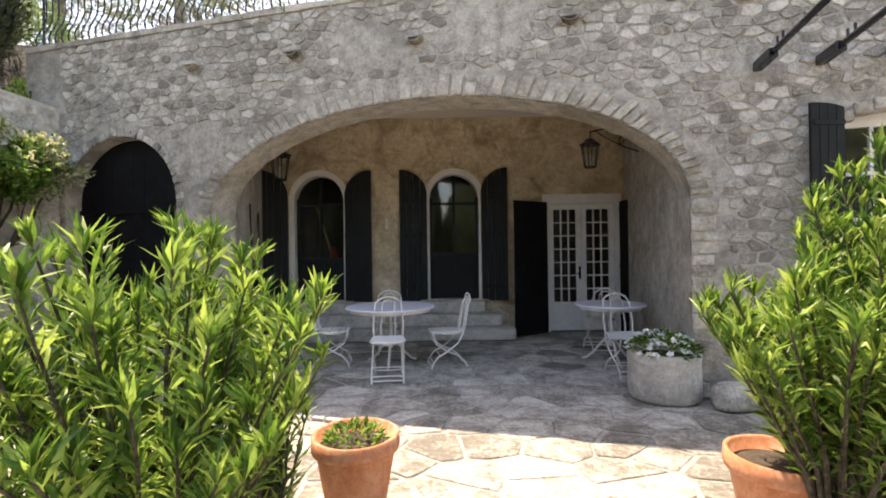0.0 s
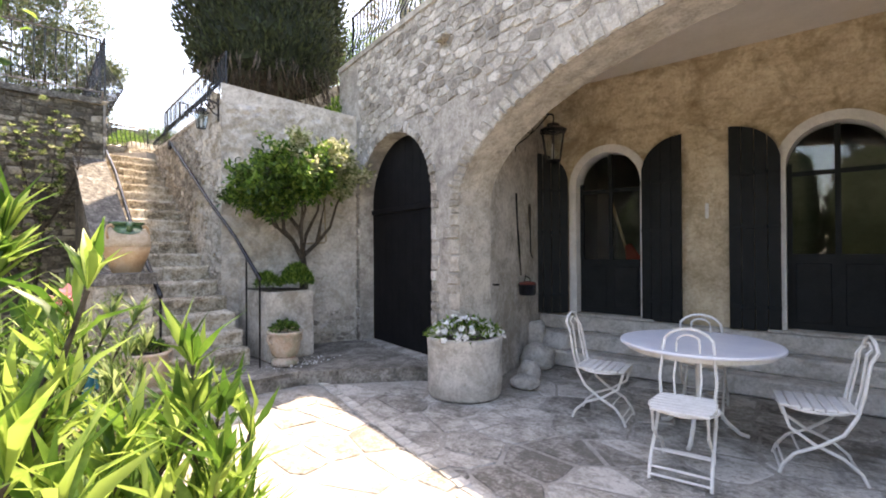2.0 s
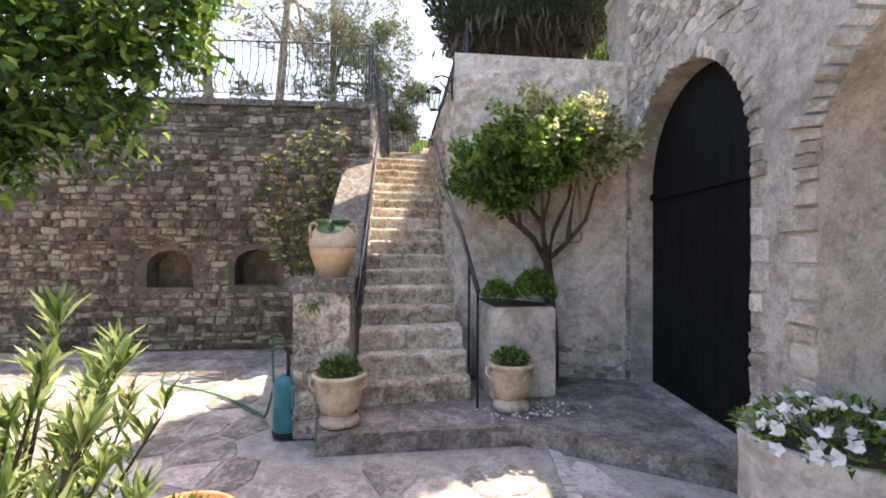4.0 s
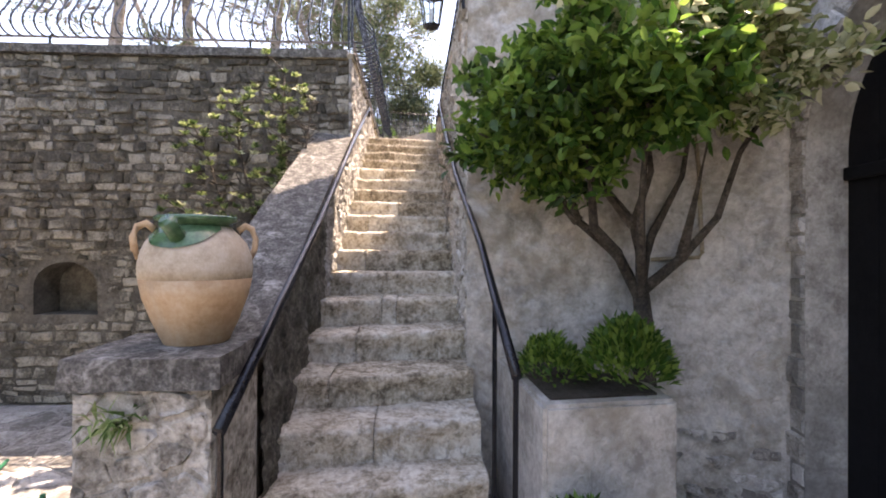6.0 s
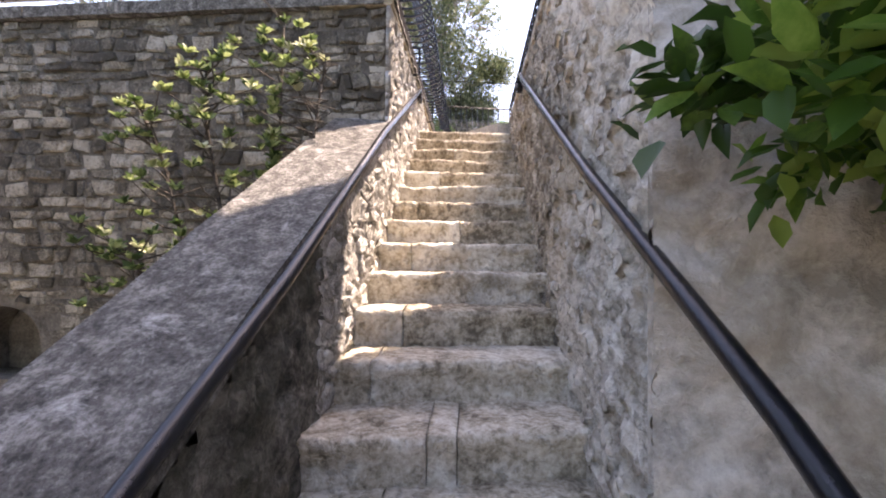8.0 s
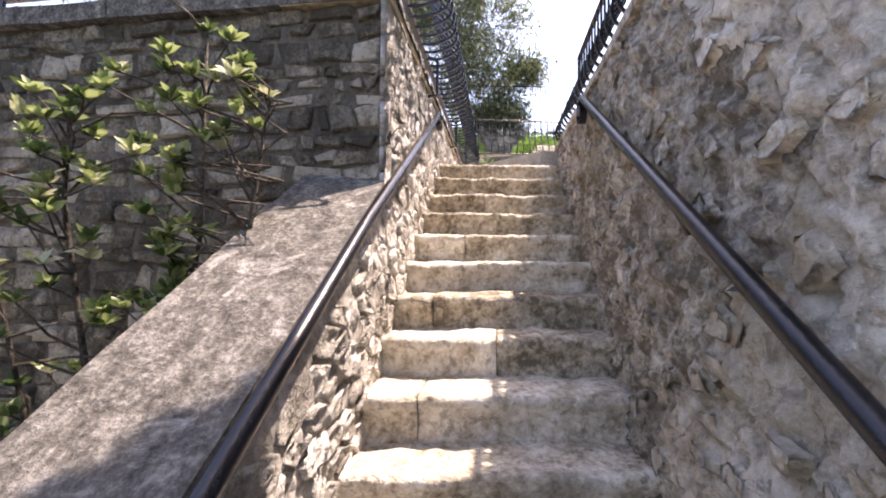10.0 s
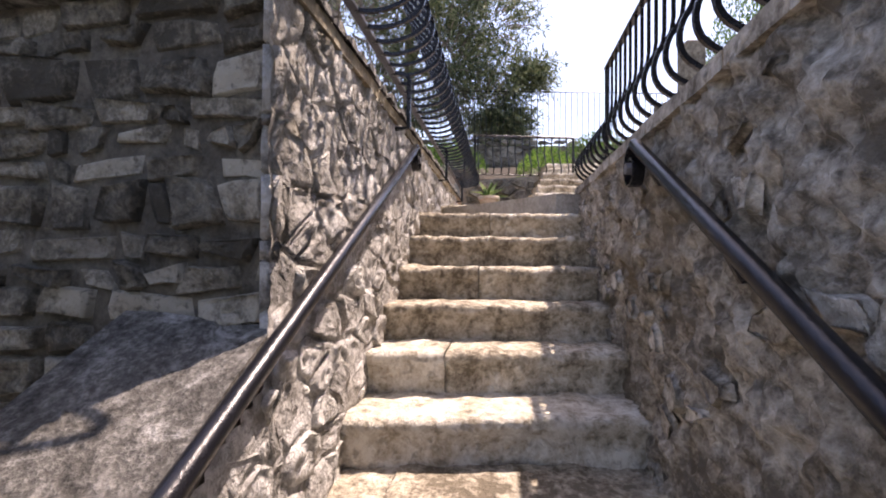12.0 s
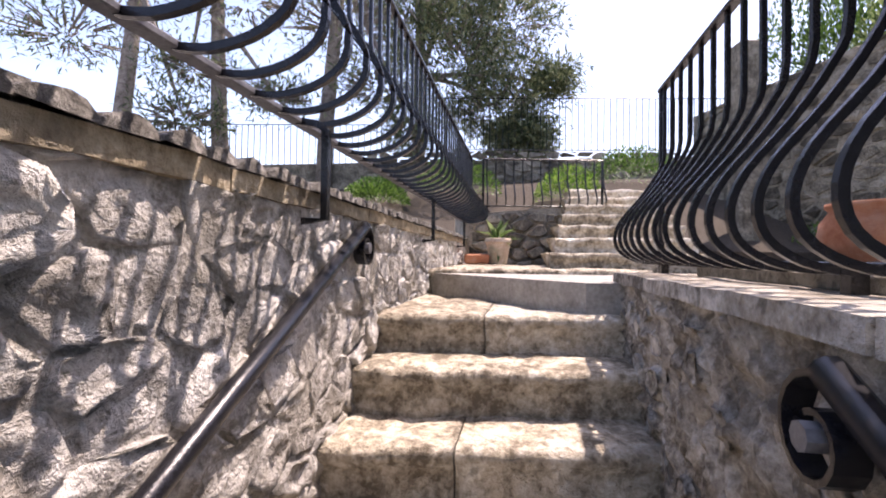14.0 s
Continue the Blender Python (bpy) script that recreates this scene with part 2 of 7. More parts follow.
def add_prism(bm, poly, z0, z1, m=Matrix()):
    """A polygon in x, y, raised from z0 to z1 (numbers, or a function of x and y)."""
    f0 = z0 if callable(z0) else (lambda x, y: z0)
    f1 = z1 if callable(z1) else (lambda x, y: z1)
    a = [bm.verts.new(m @ Vector((x, y, f0(x, y)))) for x, y in poly]
    b = [bm.verts.new(m @ Vector((x, y, f1(x, y)))) for x, y in poly]
    k = len(poly)
    bm.faces.new(a[::-1])
    bm.faces.new(b)
    for i in range(k):
        bm.faces.new((a[i], a[(i + 1) % k], b[(i + 1) % k], b[i]))


def prism_bm(*a, **k):
    bm = bmesh.new()
    add_prism(bm, *a, **k)
    return bm


def add_tube(bm, pts, radius, sides=6, square=False, radii=None):
    """A bar swept along points."""
    pts = [Vector(p) for p in pts]
    rings = []
    for i, p in enumerate(pts):
        d = (pts[min(i + 1, len(pts) - 1)] - pts[max(i - 1, 0)]).normalized()
        a = d.cross(Vector((0, 0, 1)) if abs(d.z) < 0.95 else Vector((1, 0, 0))).normalized()
        b = d.cross(a)
        r = radii[i] if radii else radius
        rings.append([bm.verts.new(p + (a * math.cos(t) + b * math.sin(t)) * r)
                      for t in [2 * math.pi * (j + (0.5 if square else 0)) / sides for j in range(sides)]])
    for r0, r1 in zip(rings, rings[1:]):
        for j in range(sides):
            bm.faces.new((r0[j], r0[(j + 1) % sides], r1[(j + 1) % sides], r1[j]))
    bm.faces.new(rings[0][::-1])
    bm.faces.new(rings[-1])


def tube_bm(*a, **k):
    bm = bmesh.new()
    add_tube(bm, *a, **k)
    return bm


def add_lathe(bm, profile, centre=(0, 0, 0), sides=28, wobble=0.0, seed=0):
    """A profile of (radius, z) turned about the upright axis."""
    c = Vector(centre)
    rings = []
    for r, z in profile:
        ring = []
        for j in range(sides):
            t = 2 * math.pi * j / sides
            p = Vector((r * math.cos(t), r * math.sin(t), z))
            k = 1 + wobble * noise.noise(p * 4 + Vector((seed, seed, 0)))
            ring.append(bm.verts.new(c + Vector((p.x * k, p.y * k, z))))
        rings.append(ring)
    for r0, r1 in zip(rings, rings[1:]):
        for j in range(sides):
            bm.faces.new((r0[j], r0[(j + 1) % sides], r1[(j + 1) % sides], r1[j]))
    bm.faces.new(rings[0][::-1])
    bm.faces.new(rings[-1])


def lathe_bm(*a, **k):
    bm = bmesh.new()
    add_lathe(bm, *a, **k)
    return bm


def clip(poly, px, py, nx, ny):
    """The part of a polygon on the side (p - q) . n <= 0."""
    out = []
    for i, a in enumerate(poly):
        b = poly[(i + 1) % len(poly)]
        da, db = (a[0] - px) * nx + (a[1] - py) * ny, (b[0] - px) * nx + (b[1] - py) * ny
        if da <= 0:
            out.append(a)
        if (da < 0 < db) or (db < 0 < da):
            s = da / (da - db)
            out.append((a[0] + (b[0] - a[0]) * s, a[1] + (b[1] - a[1]) * s))
    return out


def cells(x0, x1, y0, y1, cw, ch, gap, rng, jitter=0.42, course=True):
    """Irregular stones that fill a rectangle: cells round jittered seeds, with a joint between them."""
    nx, ny = max(1, round((x1 - x0) / cw)), max(1, round((y1 - y0) / ch))
    cw, ch = (x1 - x0) / nx, (y1 - y0) / ny
    k = cw / ch
    seeds = {}
    for j in range(-2, ny + 2):
        for i in range(-2, nx + 2):
            off = 0.5 * (j % 2) if course else 0
            seeds[i, j] = (x0 + (i + 0.5 + off + rng.uniform(-jitter, jitter)) * cw, y0 + (j + 0.5 + rng.uniform(-jitter, jitter)) * ch)
    out = []
    for j in range(-1, ny + 1):
        for i in range(-1, nx + 1):
            sx, sy = seeds[i, j]
            poly = [(sx - 2 * cw, sy - 2 * ch), (sx + 2 * cw, sy - 2 * ch), (sx + 2 * cw, sy + 2 * ch), (sx - 2 * cw, sy + 2 * ch)]
            g = gap * rng.uniform(0.5, 1.6)
            for b in range(j - 2, j + 3):
                for a in range(i - 2, i + 3):
                    if (a, b) == (i, j) or (a, b) not in seeds:
                        continue
                    ox, oy = seeds[a, b]
                    dx, dy = (ox - sx), (oy - sy) * k * k
                    ln = math.hypot(dx, dy)
                    mx, my = (sx + ox) / 2, (sy + oy) / 2
                    poly = clip(poly, mx - g * dx / ln, my - g * dy / ln, dx, dy)
                    if len(poly) < 3:
                        break
                if len(poly) < 3:
                    break
            for q in ((x0, 0, -1, 0), (x1, 0, 1, 0), (0, y0, 0, -1), (0, y1, 0, 1)):
                if len(poly) >= 3:
                    poly = clip(poly, *q)
            if len(poly) >= 3:
                out.append(poly)
    return out


def courses(x0, x1, y0, y1, rng, rows=(0.07, 0.14), lengths=(0.12, 0.32), gap=0.003, skew=0.007):
    """Coursed blocks that fill a rectangle: rows of uneven height, blocks of uneven length, corners knocked about."""
    out, y = [], y0
    while y < y1 - 0.03:
        h = min(rng.uniform(*rows), y1 - y)
        x = x0 - rng.uniform(0, lengths[1] * 0.5)
        while x < x1:
            w = rng.uniform(*lengths)
            k = lambda: rng.uniform(-skew, skew)
            lift = rng.uniform(-0.6, 0.6) * skew
            q = [(x + gap + k(), y + gap + lift), (x + w - gap + k(), y + gap + k()), (x + w - gap + k(), y + h - gap + k()), (x + gap + k(), y + h - gap + lift)]
            q = [(min(max(a, x0), x1), min(max(b, y0), y1)) for a, b in q]
            if min(x + w, x1) - max(x, x0) > 0.05:
                out.append(q)
            x += w
        y += h
    return out


def tidy(poly, least):
    """Drop corners that lie closer together than least."""
    out = []
    for p in poly:
        if not out or math.hypot(p[0] - out[-1][0], p[1] - out[-1][1]) > least:
            out.append(p)
    if len(out) > 1 and math.hypot(out[0][0] - out[-1][0], out[0][1] - out[-1][1]) < least:
        out.pop()
    return out


def stone(poly, place, height, rng, inset=0.16, rough=0.3, crag=0.0):
    """One stone: its outline at the joint, a shoulder and an uneven face. place(a, b, h) gives the world point."""
    poly = tidy(poly, 0.012)
    k = len(poly)
    if k < 3:
        return None
    cx, cy = sum(p[0] for p in poly) / k, sum(p[1] for p in poly) / k
    fine = []
    if crag:                                           # each face leans its own way
        flat_place, tx, ty = place, rng.uniform(-0.07, 0.07), rng.uniform(-0.10, 0.10)
        place = lambda a, b, h: flat_place(a, b, h + (max(-0.6 * h, tx * (a - cx) + ty * (b - cy)) if h > 0 else 0.0))
    for i, p in enumerate(poly):                       # a knocked corner: each side gets a middle point
        q = poly[(i + 1) % k]
        fine.append(p)
        if math.hypot(p[0] - q[0], p[1] - q[1]) > 0.06:
            s, o = rng.uniform(0.35, 0.65), rng.uniform(-0.008, 0.004)
            mx, my = p[0] + (q[0] - p[0]) * s, p[1] + (q[1] - p[1]) * s
            d = math.hypot(mx - cx, my - cy) or 1
            fine.append((mx + (mx - cx) / d * o, my + (my - cy) / d * o))
    # rounded corners
    fine = [(cx + (p[0] - cx) * (0.965 if p in poly else 1.0), cy + (p[1] - cy) * (0.965 if p in poly else 1.0)) for p in fine]
    k = len(fine)
    vs = [place(p[0], p[1], -0.01) for p in fine]
    for p in fine:
        i = inset * rng.uniform(0.6, 1.3)
        vs.append(place(p[0] + (cx - p[0]) * i, p[1] + (cy - p[1]) * i, height * (1 + rng.uniform(-rough, rough))))
    if crag:                                           # a broken face: rings of uneven points
        rings = (0.24, 0.45, 0.65, 0.83)
        for s in rings:
            for p in fine:
                a, b = p[0] + (cx - p[0]) * s, p[1] + (cy - p[1]) * s
                q = Vector((a * 13, b * 13, crag))
                vs.append(place(a, b, height * (1.0 + rough * (1.3 * noise.noise(q) + 1.1 * noise.noise(q * 2.3) + 0.6 * noise.noise(q * 5.1)))))
    else:
        rings = ()
    vs.append(place(cx, cy, height * (1.05 + 0.5 * rng.uniform(-rough, rough))))
    fs = []
    for r in range(1 + len(rings)):
        fs += [(r * k + i, r * k + (i + 1) % k, (r + 1) * k + (i + 1) % k, (r + 1) * k + i) for i in range(k)]
    r = 1 + len(rings)
    fs += [(r * k + i, r * k + (i + 1) % k, (r + 1) * k) for i in range(k)]
    return vs, fs


def lay(polys, place, mat, parent, rng, height, name="stone", near=None, limit=300, inset=0.16, rough=0.3, vary=(0.35, 1.35), rest="stonework", crag=False, smooth=False):
    """Lay stones on a surface: those for which near(a, b) holds as objects, the others joined."""
    jv, jf, count = [], [], 0
    for poly in polys:
        h = height * rng.uniform(*vary)
        s = stone(poly, place, h, rng, inset, rough, rng.uniform(1, 90) if crag else 0.0)
        if not s:
            continue
        k = len(poly)
        cx, cy = sum(p[0] for p in poly) / k, sum(p[1] for p in poly) / k
        if count < limit and (near is None or near(cx, cy)):
            mesh_object(name, s[0], s[1], mat, parent, smooth=smooth)
            count += 1
        else:
            o = len(jv)
            jv += s[0]
            jf += [tuple(i + o for i in f) for f in s[1]]
    if jv:
        mesh_object(rest, jv, jf, mat, parent, smooth=smooth, kind="stuff")


def sheet(name, a0, a1, b0, b1, step, place, mat, parent=None, depth=0.02, size=4.0, seed=0.0, keep=None, fine=0.35, ridge=0.0):
    """An uneven surface: a grid whose points stand off by noise. keep(a, b): where it is built."""
    na, nb = max(1, round((a1 - a0) / step)), max(1, round((b1 - b0) / step))
    ids, vs, fs = {}, [], []
    def vid(i, j):
        if (i, j) not in ids:
            a, b = a0 + (a1 - a0) * i / na, b0 + (b1 - b0) * j / nb
            q = Vector((a * size + seed, b * size, seed))
            h = depth * (noise.noise(q) + fine * noise.noise(q * 3.3) + 0.5 * fine * noise.noise(q * 8.1) + ridge * (0.3 - abs(noise.noise(q * 1.9))))
            ids[i, j] = len(vs)
            vs.append(place(a, b, h))
        return ids[i, j]
    for j in range(nb):
        for i in range(na):
            a, b = a0 + (a1 - a0) * (i + 0.5) / na, b0 + (b1 - b0) * (j + 0.5) / nb
            if keep is None or keep(a, b):
                fs.append((vid(i, j), vid(i + 1, j), vid(i + 1, j + 1), vid(i, j + 1)))
    return mesh_object(name, vs, fs, mat, parent, smooth=True)


def leaves(name, P, D, length, width, mat, parent, rng, fold=0.25, droop=0.2, label="", oval=False):
    """Many leaves: bases P, directions D, sizes; each one folded along its middle and drooping."""
    P, D = np.asarray(P, float), np.asarray(D, float)
    k = len(P)
    D = D / np.linalg.norm(D, axis=1, keepdims=True)
    L = length * rng.uniform(0.65, 1.2, (k, 1))
    W = width * rng.uniform(0.7, 1.2, (k, 1))
    up = rng.normal(0, 0.5, (k, 3)) + np.array([0, 0, 1.0])
    S = np.cross(D, up)
    S /= np.linalg.norm(S, axis=1, keepdims=True) + 1e-9
    N = np.cross(S, D)
    mid = P + D * L * 0.5 + N * L * 0.06
    tip = P + D * L - N * L * droop * rng.uniform(0.2, 1.5, (k, 1))
    V = np.stack([P, mid - N * W * fold, mid + S * W * 0.5, mid - S * W * 0.5, tip], 1).reshape(-1, 3)
    o = np.arange(k)[:, None, None] * 5
    F = (o + np.array([[0, 2, 1], [0, 1, 3], [1, 2, 4], [1, 4, 3]])[None]).reshape(-1, 3)
    if oval:                                           # a broad leaf: two pairs of side points and a midrib
        c1, c2 = P + D * L * 0.30 + N * L * 0.05, P + D * L * 0.66 + N * L * 0.03
        V = np.stack([P, c1 - N * W * fold, c2 - N * W * fold, c1 + S * W * 0.44, c1 - S * W * 0.44, c2 + S * W * 0.42, c2 - S * W * 0.42, tip], 1).reshape(-1, 3)
        o = np.arange(k)[:, None, None] * 8
        F = (o + np.array([[0, 3, 1], [0, 1, 4], [1, 3, 5], [1, 5, 2], [1, 2, 6], [1, 6, 4], [2, 5, 7], [2, 7, 6]])[None]).reshape(-1, 3)
    me = bpy.data.meshes.new(name)
    me.from_pydata(V.tolist(), [], F.tolist())
    me.update()
    me.materials.append(mat)
    me.polygons.foreach_set("use_smooth", [True] * len(me.polygons))
    ob = new(name, me)
    ob.parent = parent
    return tagged(ob, label=label)


# ---- structure: plan ----
FA = math.atan(-0.255)
F0, FU, FV = Vector((0, 5.07, 0)), Vector((math.cos(FA), math.sin(FA), 0)), Vector((-math.sin(FA), math.cos(FA), 0))
def on_facade(u, z, h=0.0):
    return F0 + FU * u - FV * h + Vector((0, 0, z))
BACK_Y = 8.1
def on_back(u, z, h=0.0):
    return Vector((u, BACK_Y - h, z))
def stair_l(x):
    return 3.74 + (-6.28 - x) * 0.14
def stair_r(x):
    return 4.74 + (-6.03 - x) * 0.145
SL = Vector((-0.9903, 0.1387, 0))                     # along the left stair wall, upwards
def on_left(a, z, h=0.0):
    """a: metres along the left stair wall from its lower end at x = -4.9."""
    return Vector((-4.9, stair_l(-4.9), z)) + SL * a + Vector((0.1387, 0.9903, 0)) * h
SR = Vector((-0.9896, 0.1435, 0))
def on_right(a, z, h=0.0):
    return Vector((-6.03, 4.74, z)) + SR * a - Vector((0.1435, 0.9896, 0)) * h
BW = Vector((-0.1676, -0.9859, 0))                    # along the tall wall, away from the stairs
def on_tall(a, z, h=0.0):
    return Vector((-8.31, 4.02, z)) + BW * a + Vector((0.9859, -0.1676, 0)) * h
TW = Vector((0.68, 1.64, 0)).normalized()
def on_tree_wall(a, z, h=0.0):
    return Vector((-6.03, 4.74, z)) + TW * a + Vector((TW.y, -TW.x, 0)) * h


def arch(c, half, spring, rise, power=2.0):
    return lambda u: spring + rise * max(0.0, 1 - abs((u - c) / half) ** power) ** (1 / power)


def column_wall(name, pieces, place, thick, mat, parent=None, step=0.12):
    """A wall with openings, as upright strips. pieces: (u0, u1, low, high), low and high numbers or functions of u."""
    bm = bmesh.new()
    for u0, u1, low, high in pieces:
        curved = callable(low) or callable(high)
        k = max(1, math.ceil((u1 - u0) / step)) if curved else 1
        if curved:
            us = [u0 + (u1 - u0) * (1 - math.cos(math.pi * i / (2 * k))) / 2 for i in range(2 * k + 1)]
        else:
            us = [u0, u1]
        lo = low if callable(low) else (lambda u: low)
        hi = high if callable(high) else (lambda u: high)
        rows = []
        for u in us:
            a, b = lo(u), hi(u)
            rows.append([bm.verts.new(place(u, a, 0)), bm.verts.new(place(u, b, 0)), bm.verts.new(place(u, b, -thick)), bm.verts.new(place(u, a, -thick))])
        for r, s in zip(rows, rows[1:]):
            for i in range(4):
                bm.faces.new((r[i], s[i], s[(i + 1) % 4], r[(i + 1) % 4]))
        bm.faces.new(rows[0])
        bm.faces.new(rows[-1][::-1])
    return part(name, bm, mat, parent)


# ---- ground and terrace floor ----
bm = bmesh.new()
add_prism(bm, [(-8.0, -600), (600, -600), (600, 600), (-8.0, 600)], -0.5, -0.012)
add_prism(bm, [(-600, -600), (-8.0, -600), (-8.0, 600), (-600, 600)], -0.5, -0.012)
ground = tagged(part("ground", bm, JOINT), "grey earth and mortar between worn terrace flagstones", "ground", kind="structure")

# ---- house front ----
ARCH_C, ARCH_H = -0.265, 2.735
big_arch = arch(ARCH_C, ARCH_H, 1.95, 1.2)
door_arch = arch(-4.46, 0.93, 2.15, 0.88)
win_head = arch(4.32, 0.62, 2.50, 0.16)
TOP = 4.35
facade = column_wall("wall_facade", [
    (-6.1, -5.39, 0, TOP), (-5.39, -3.53, door_arch, TOP), (-3.53, ARCH_C - ARCH_H, 0, TOP), (ARCH_C - ARCH_H, ARCH_C + ARCH_H, big_arch, TOP),
    (ARCH_C + ARCH_H, 3.70, 0, TOP), (3.70, 4.94, 0, 1.25), (3.70, 4.94, win_head, TOP), (4.94, 9.0, 0, TOP)], on_facade, 0.42, MORTAR)
tagged(facade, "weathered grey rubble stone house front with a wide arch", "wall", kind="structure")

# ---- loggia behind the arch ----
w1_arch, w2_arch = arch(-2.16, 0.50, 2.36, 0.50), arch(0.20, 0.50, 2.36, 0.50)
back = column_wall("wall_loggia_back", [
    (-3.5, -2.66, 0, 3.78), (-2.66, -1.66, 0, 0.60), (-2.66, -1.66, w1_arch, 3.78), (-1.66, -0.30, 0, 3.78), (-0.30, 0.70, 0, 0.60), (-0.30, 0.70, w2_arch, 3.78),
    (0.70, 1.76, 0, 3.78), (1.76, 3.10, 2.40, 3.78), (3.10, 3.7, 0, 3.78)], on_back, 0.35, OCHRE_PLASTER)
tagged(back, "ochre rendered rubble back wall of the loggia", "wall", kind="structure")
lf = on_facade(ARCH_C - ARCH_H, 0, -0.42)
bm = prism_bm([(lf.x, lf.y), (lf.x - 0.5, lf.y + 0.12), (-3.6, BACK_Y), (-3.10, BACK_Y)], 0, 3.78)
tagged(part("wall_loggia_left", bm, GREY_PLASTER), "rough grey rendered side wall of the loggia", "wall", kind="structure")
rf = on_facade(ARCH_C + ARCH_H, 0, -0.42)
bm = prism_bm([(rf.x, rf.y), (3.18, BACK_Y), (3.7, BACK_Y), (rf.x + 0.5, rf.y - 0.12)], 0, 3.78)
tagged(part("wall_loggia_right", bm, GREY_PLASTER), "rough grey rendered side wall of the loggia", "wall", kind="structure")
bm = prism_bm([(lf.x - 0.4, lf.y), (rf.x + 0.4, rf.y), (3.7, BACK_Y + 0.3), (-3.6, BACK_Y + 0.3)], 3.781, 3.95)
tagged(part("ceiling", bm, CEILING), "pale plastered loggia ceiling", "ceiling", kind="structure")
lb2, rb2 = on_facade(-6.1, 0, -0.42), on_facade(9.0, 0, -0.42)
bm = prism_bm([(lb2.x, lb2.y), (rb2.x, rb2.y), (10, 14), (-6.5, 14)], 3.96, 4.15)
tagged(part("upper_terrace", bm, JOINT), "earth-coloured upper terrace above the loggia", "terrace", kind="structure")
# rooms behind the windows and wide doors, painted dark for their lack of light
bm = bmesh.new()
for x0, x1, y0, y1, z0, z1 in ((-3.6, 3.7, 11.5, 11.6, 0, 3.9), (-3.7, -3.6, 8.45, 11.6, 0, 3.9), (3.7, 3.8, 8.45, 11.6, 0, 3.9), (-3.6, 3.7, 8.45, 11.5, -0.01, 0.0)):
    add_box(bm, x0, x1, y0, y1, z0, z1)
tagged(part("wall_inner_rooms", bm, ROOM), "plastered room walls indoors, painted dark for the shade", "wall", kind="structure")
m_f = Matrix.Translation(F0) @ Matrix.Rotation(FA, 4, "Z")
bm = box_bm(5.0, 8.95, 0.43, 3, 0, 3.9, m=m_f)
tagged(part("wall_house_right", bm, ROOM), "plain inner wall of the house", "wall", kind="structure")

# ---- retaining walls round the stairs ----
tw_len = 1.76
bm = bmesh.new()
p0, p1, q1, q0 = on_tree_wall(0, 0), on_tree_wall(tw_len + 0.1, 0), on_tree_wall(tw_len + 0.1, 0, -0.45), on_tree_wall(0.0, 0, -0.45)
add_prism(bm, [(p0.x - 0.02, p0.y), (p1.x, p1.y), (q1.x, q1.y), (q0.x, q0.y + 0.25)], 0, lambda x, y: 3.72 - 0.13 * (y - 4.74) / 1.0)
tagged(part("wall_tree", bm, GREY_PLASTER), "grey rendered retaining wall behind the small tree", "wall", kind="structure")
tree_face = sheet("render_coat", 0.0, tw_len + 0.02, 0.0, 3.45, 0.025, lambda a, z, h: on_tree_wall(a, z, 0.012 + h), GREY_PLASTER, bpy.data.objects["wall_tree"], 0.035, 4.6, 3.0, fine=0.9)
bm = bmesh.new()
r0, r1 = on_right(0, 0, -0.05), on_right(4.32, 0, -0.05)
s0, s1 = on_right(0.45, 0, -0.6), on_right(4.32, 0, -0.6)
add_prism(bm, [(r0.x, r0.y), (s0.x + 0.2, s0.y), (s1.x, s1.y), (r1.x, r1.y)], 0, 3.46)
right_wall = tagged(part("wall_stair_right", bm, ROUGHCAST), "rough grey roughcast retaining wall beside the steps", "wall", kind="structure")
def edge(z):                                           # where the smoother coat ends
    return 1.25 + 0.5 * noise.noise(Vector((z * 1.3, 2.0, 5.0))) + 0.16 * noise.noise(Vector((z * 6, 2.0, 5.0)))
sheet("rendered_face", 0.0, 1.75, 0.15, 3.49, 0.017, lambda a, z, h: on_right(a, z, h - 0.014), COARSE_RENDER, right_wall, 0.026, 9.5, 11.0, keep=lambda a, z: z > 0.02 + 0.40 * a and a < edge(z) + 0.03, fine=1.0, ridge=0.5)
sheet("roughcast_face", 0.85, 4.34, 0.15, 3.49, 0.017, lambda a, z, h: on_right(a, z, h - 0.012), ROUGHCAST, right_wall, 0.026, 9.5, 11.0, keep=lambda a, z: z > 0.02 + 0.40 * a and a > edge(z), fine=1.0, ridge=0.5)
# tall wall on the left, with two niches
NICHE1, NICHE2 = (2.98, 0.33), (1.72, 0.32)
n1, n2 = arch(NICHE1[0], NICHE1[1], 1.24, 0.26), arch(NICHE2[0], NICHE2[1], 1.26, 0.26)
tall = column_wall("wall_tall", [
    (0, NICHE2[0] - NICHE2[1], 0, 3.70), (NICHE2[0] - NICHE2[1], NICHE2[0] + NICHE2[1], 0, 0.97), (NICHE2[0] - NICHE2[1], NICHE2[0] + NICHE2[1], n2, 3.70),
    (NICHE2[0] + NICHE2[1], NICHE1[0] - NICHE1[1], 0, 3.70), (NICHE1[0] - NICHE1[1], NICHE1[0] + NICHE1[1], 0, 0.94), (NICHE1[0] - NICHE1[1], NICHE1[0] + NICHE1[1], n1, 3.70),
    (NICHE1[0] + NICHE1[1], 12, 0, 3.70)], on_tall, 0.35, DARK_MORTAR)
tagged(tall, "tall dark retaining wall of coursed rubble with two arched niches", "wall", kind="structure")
a0, a1 = on_tall(0.5, 0, -0.36), on_tall(12, 0, -0.36)
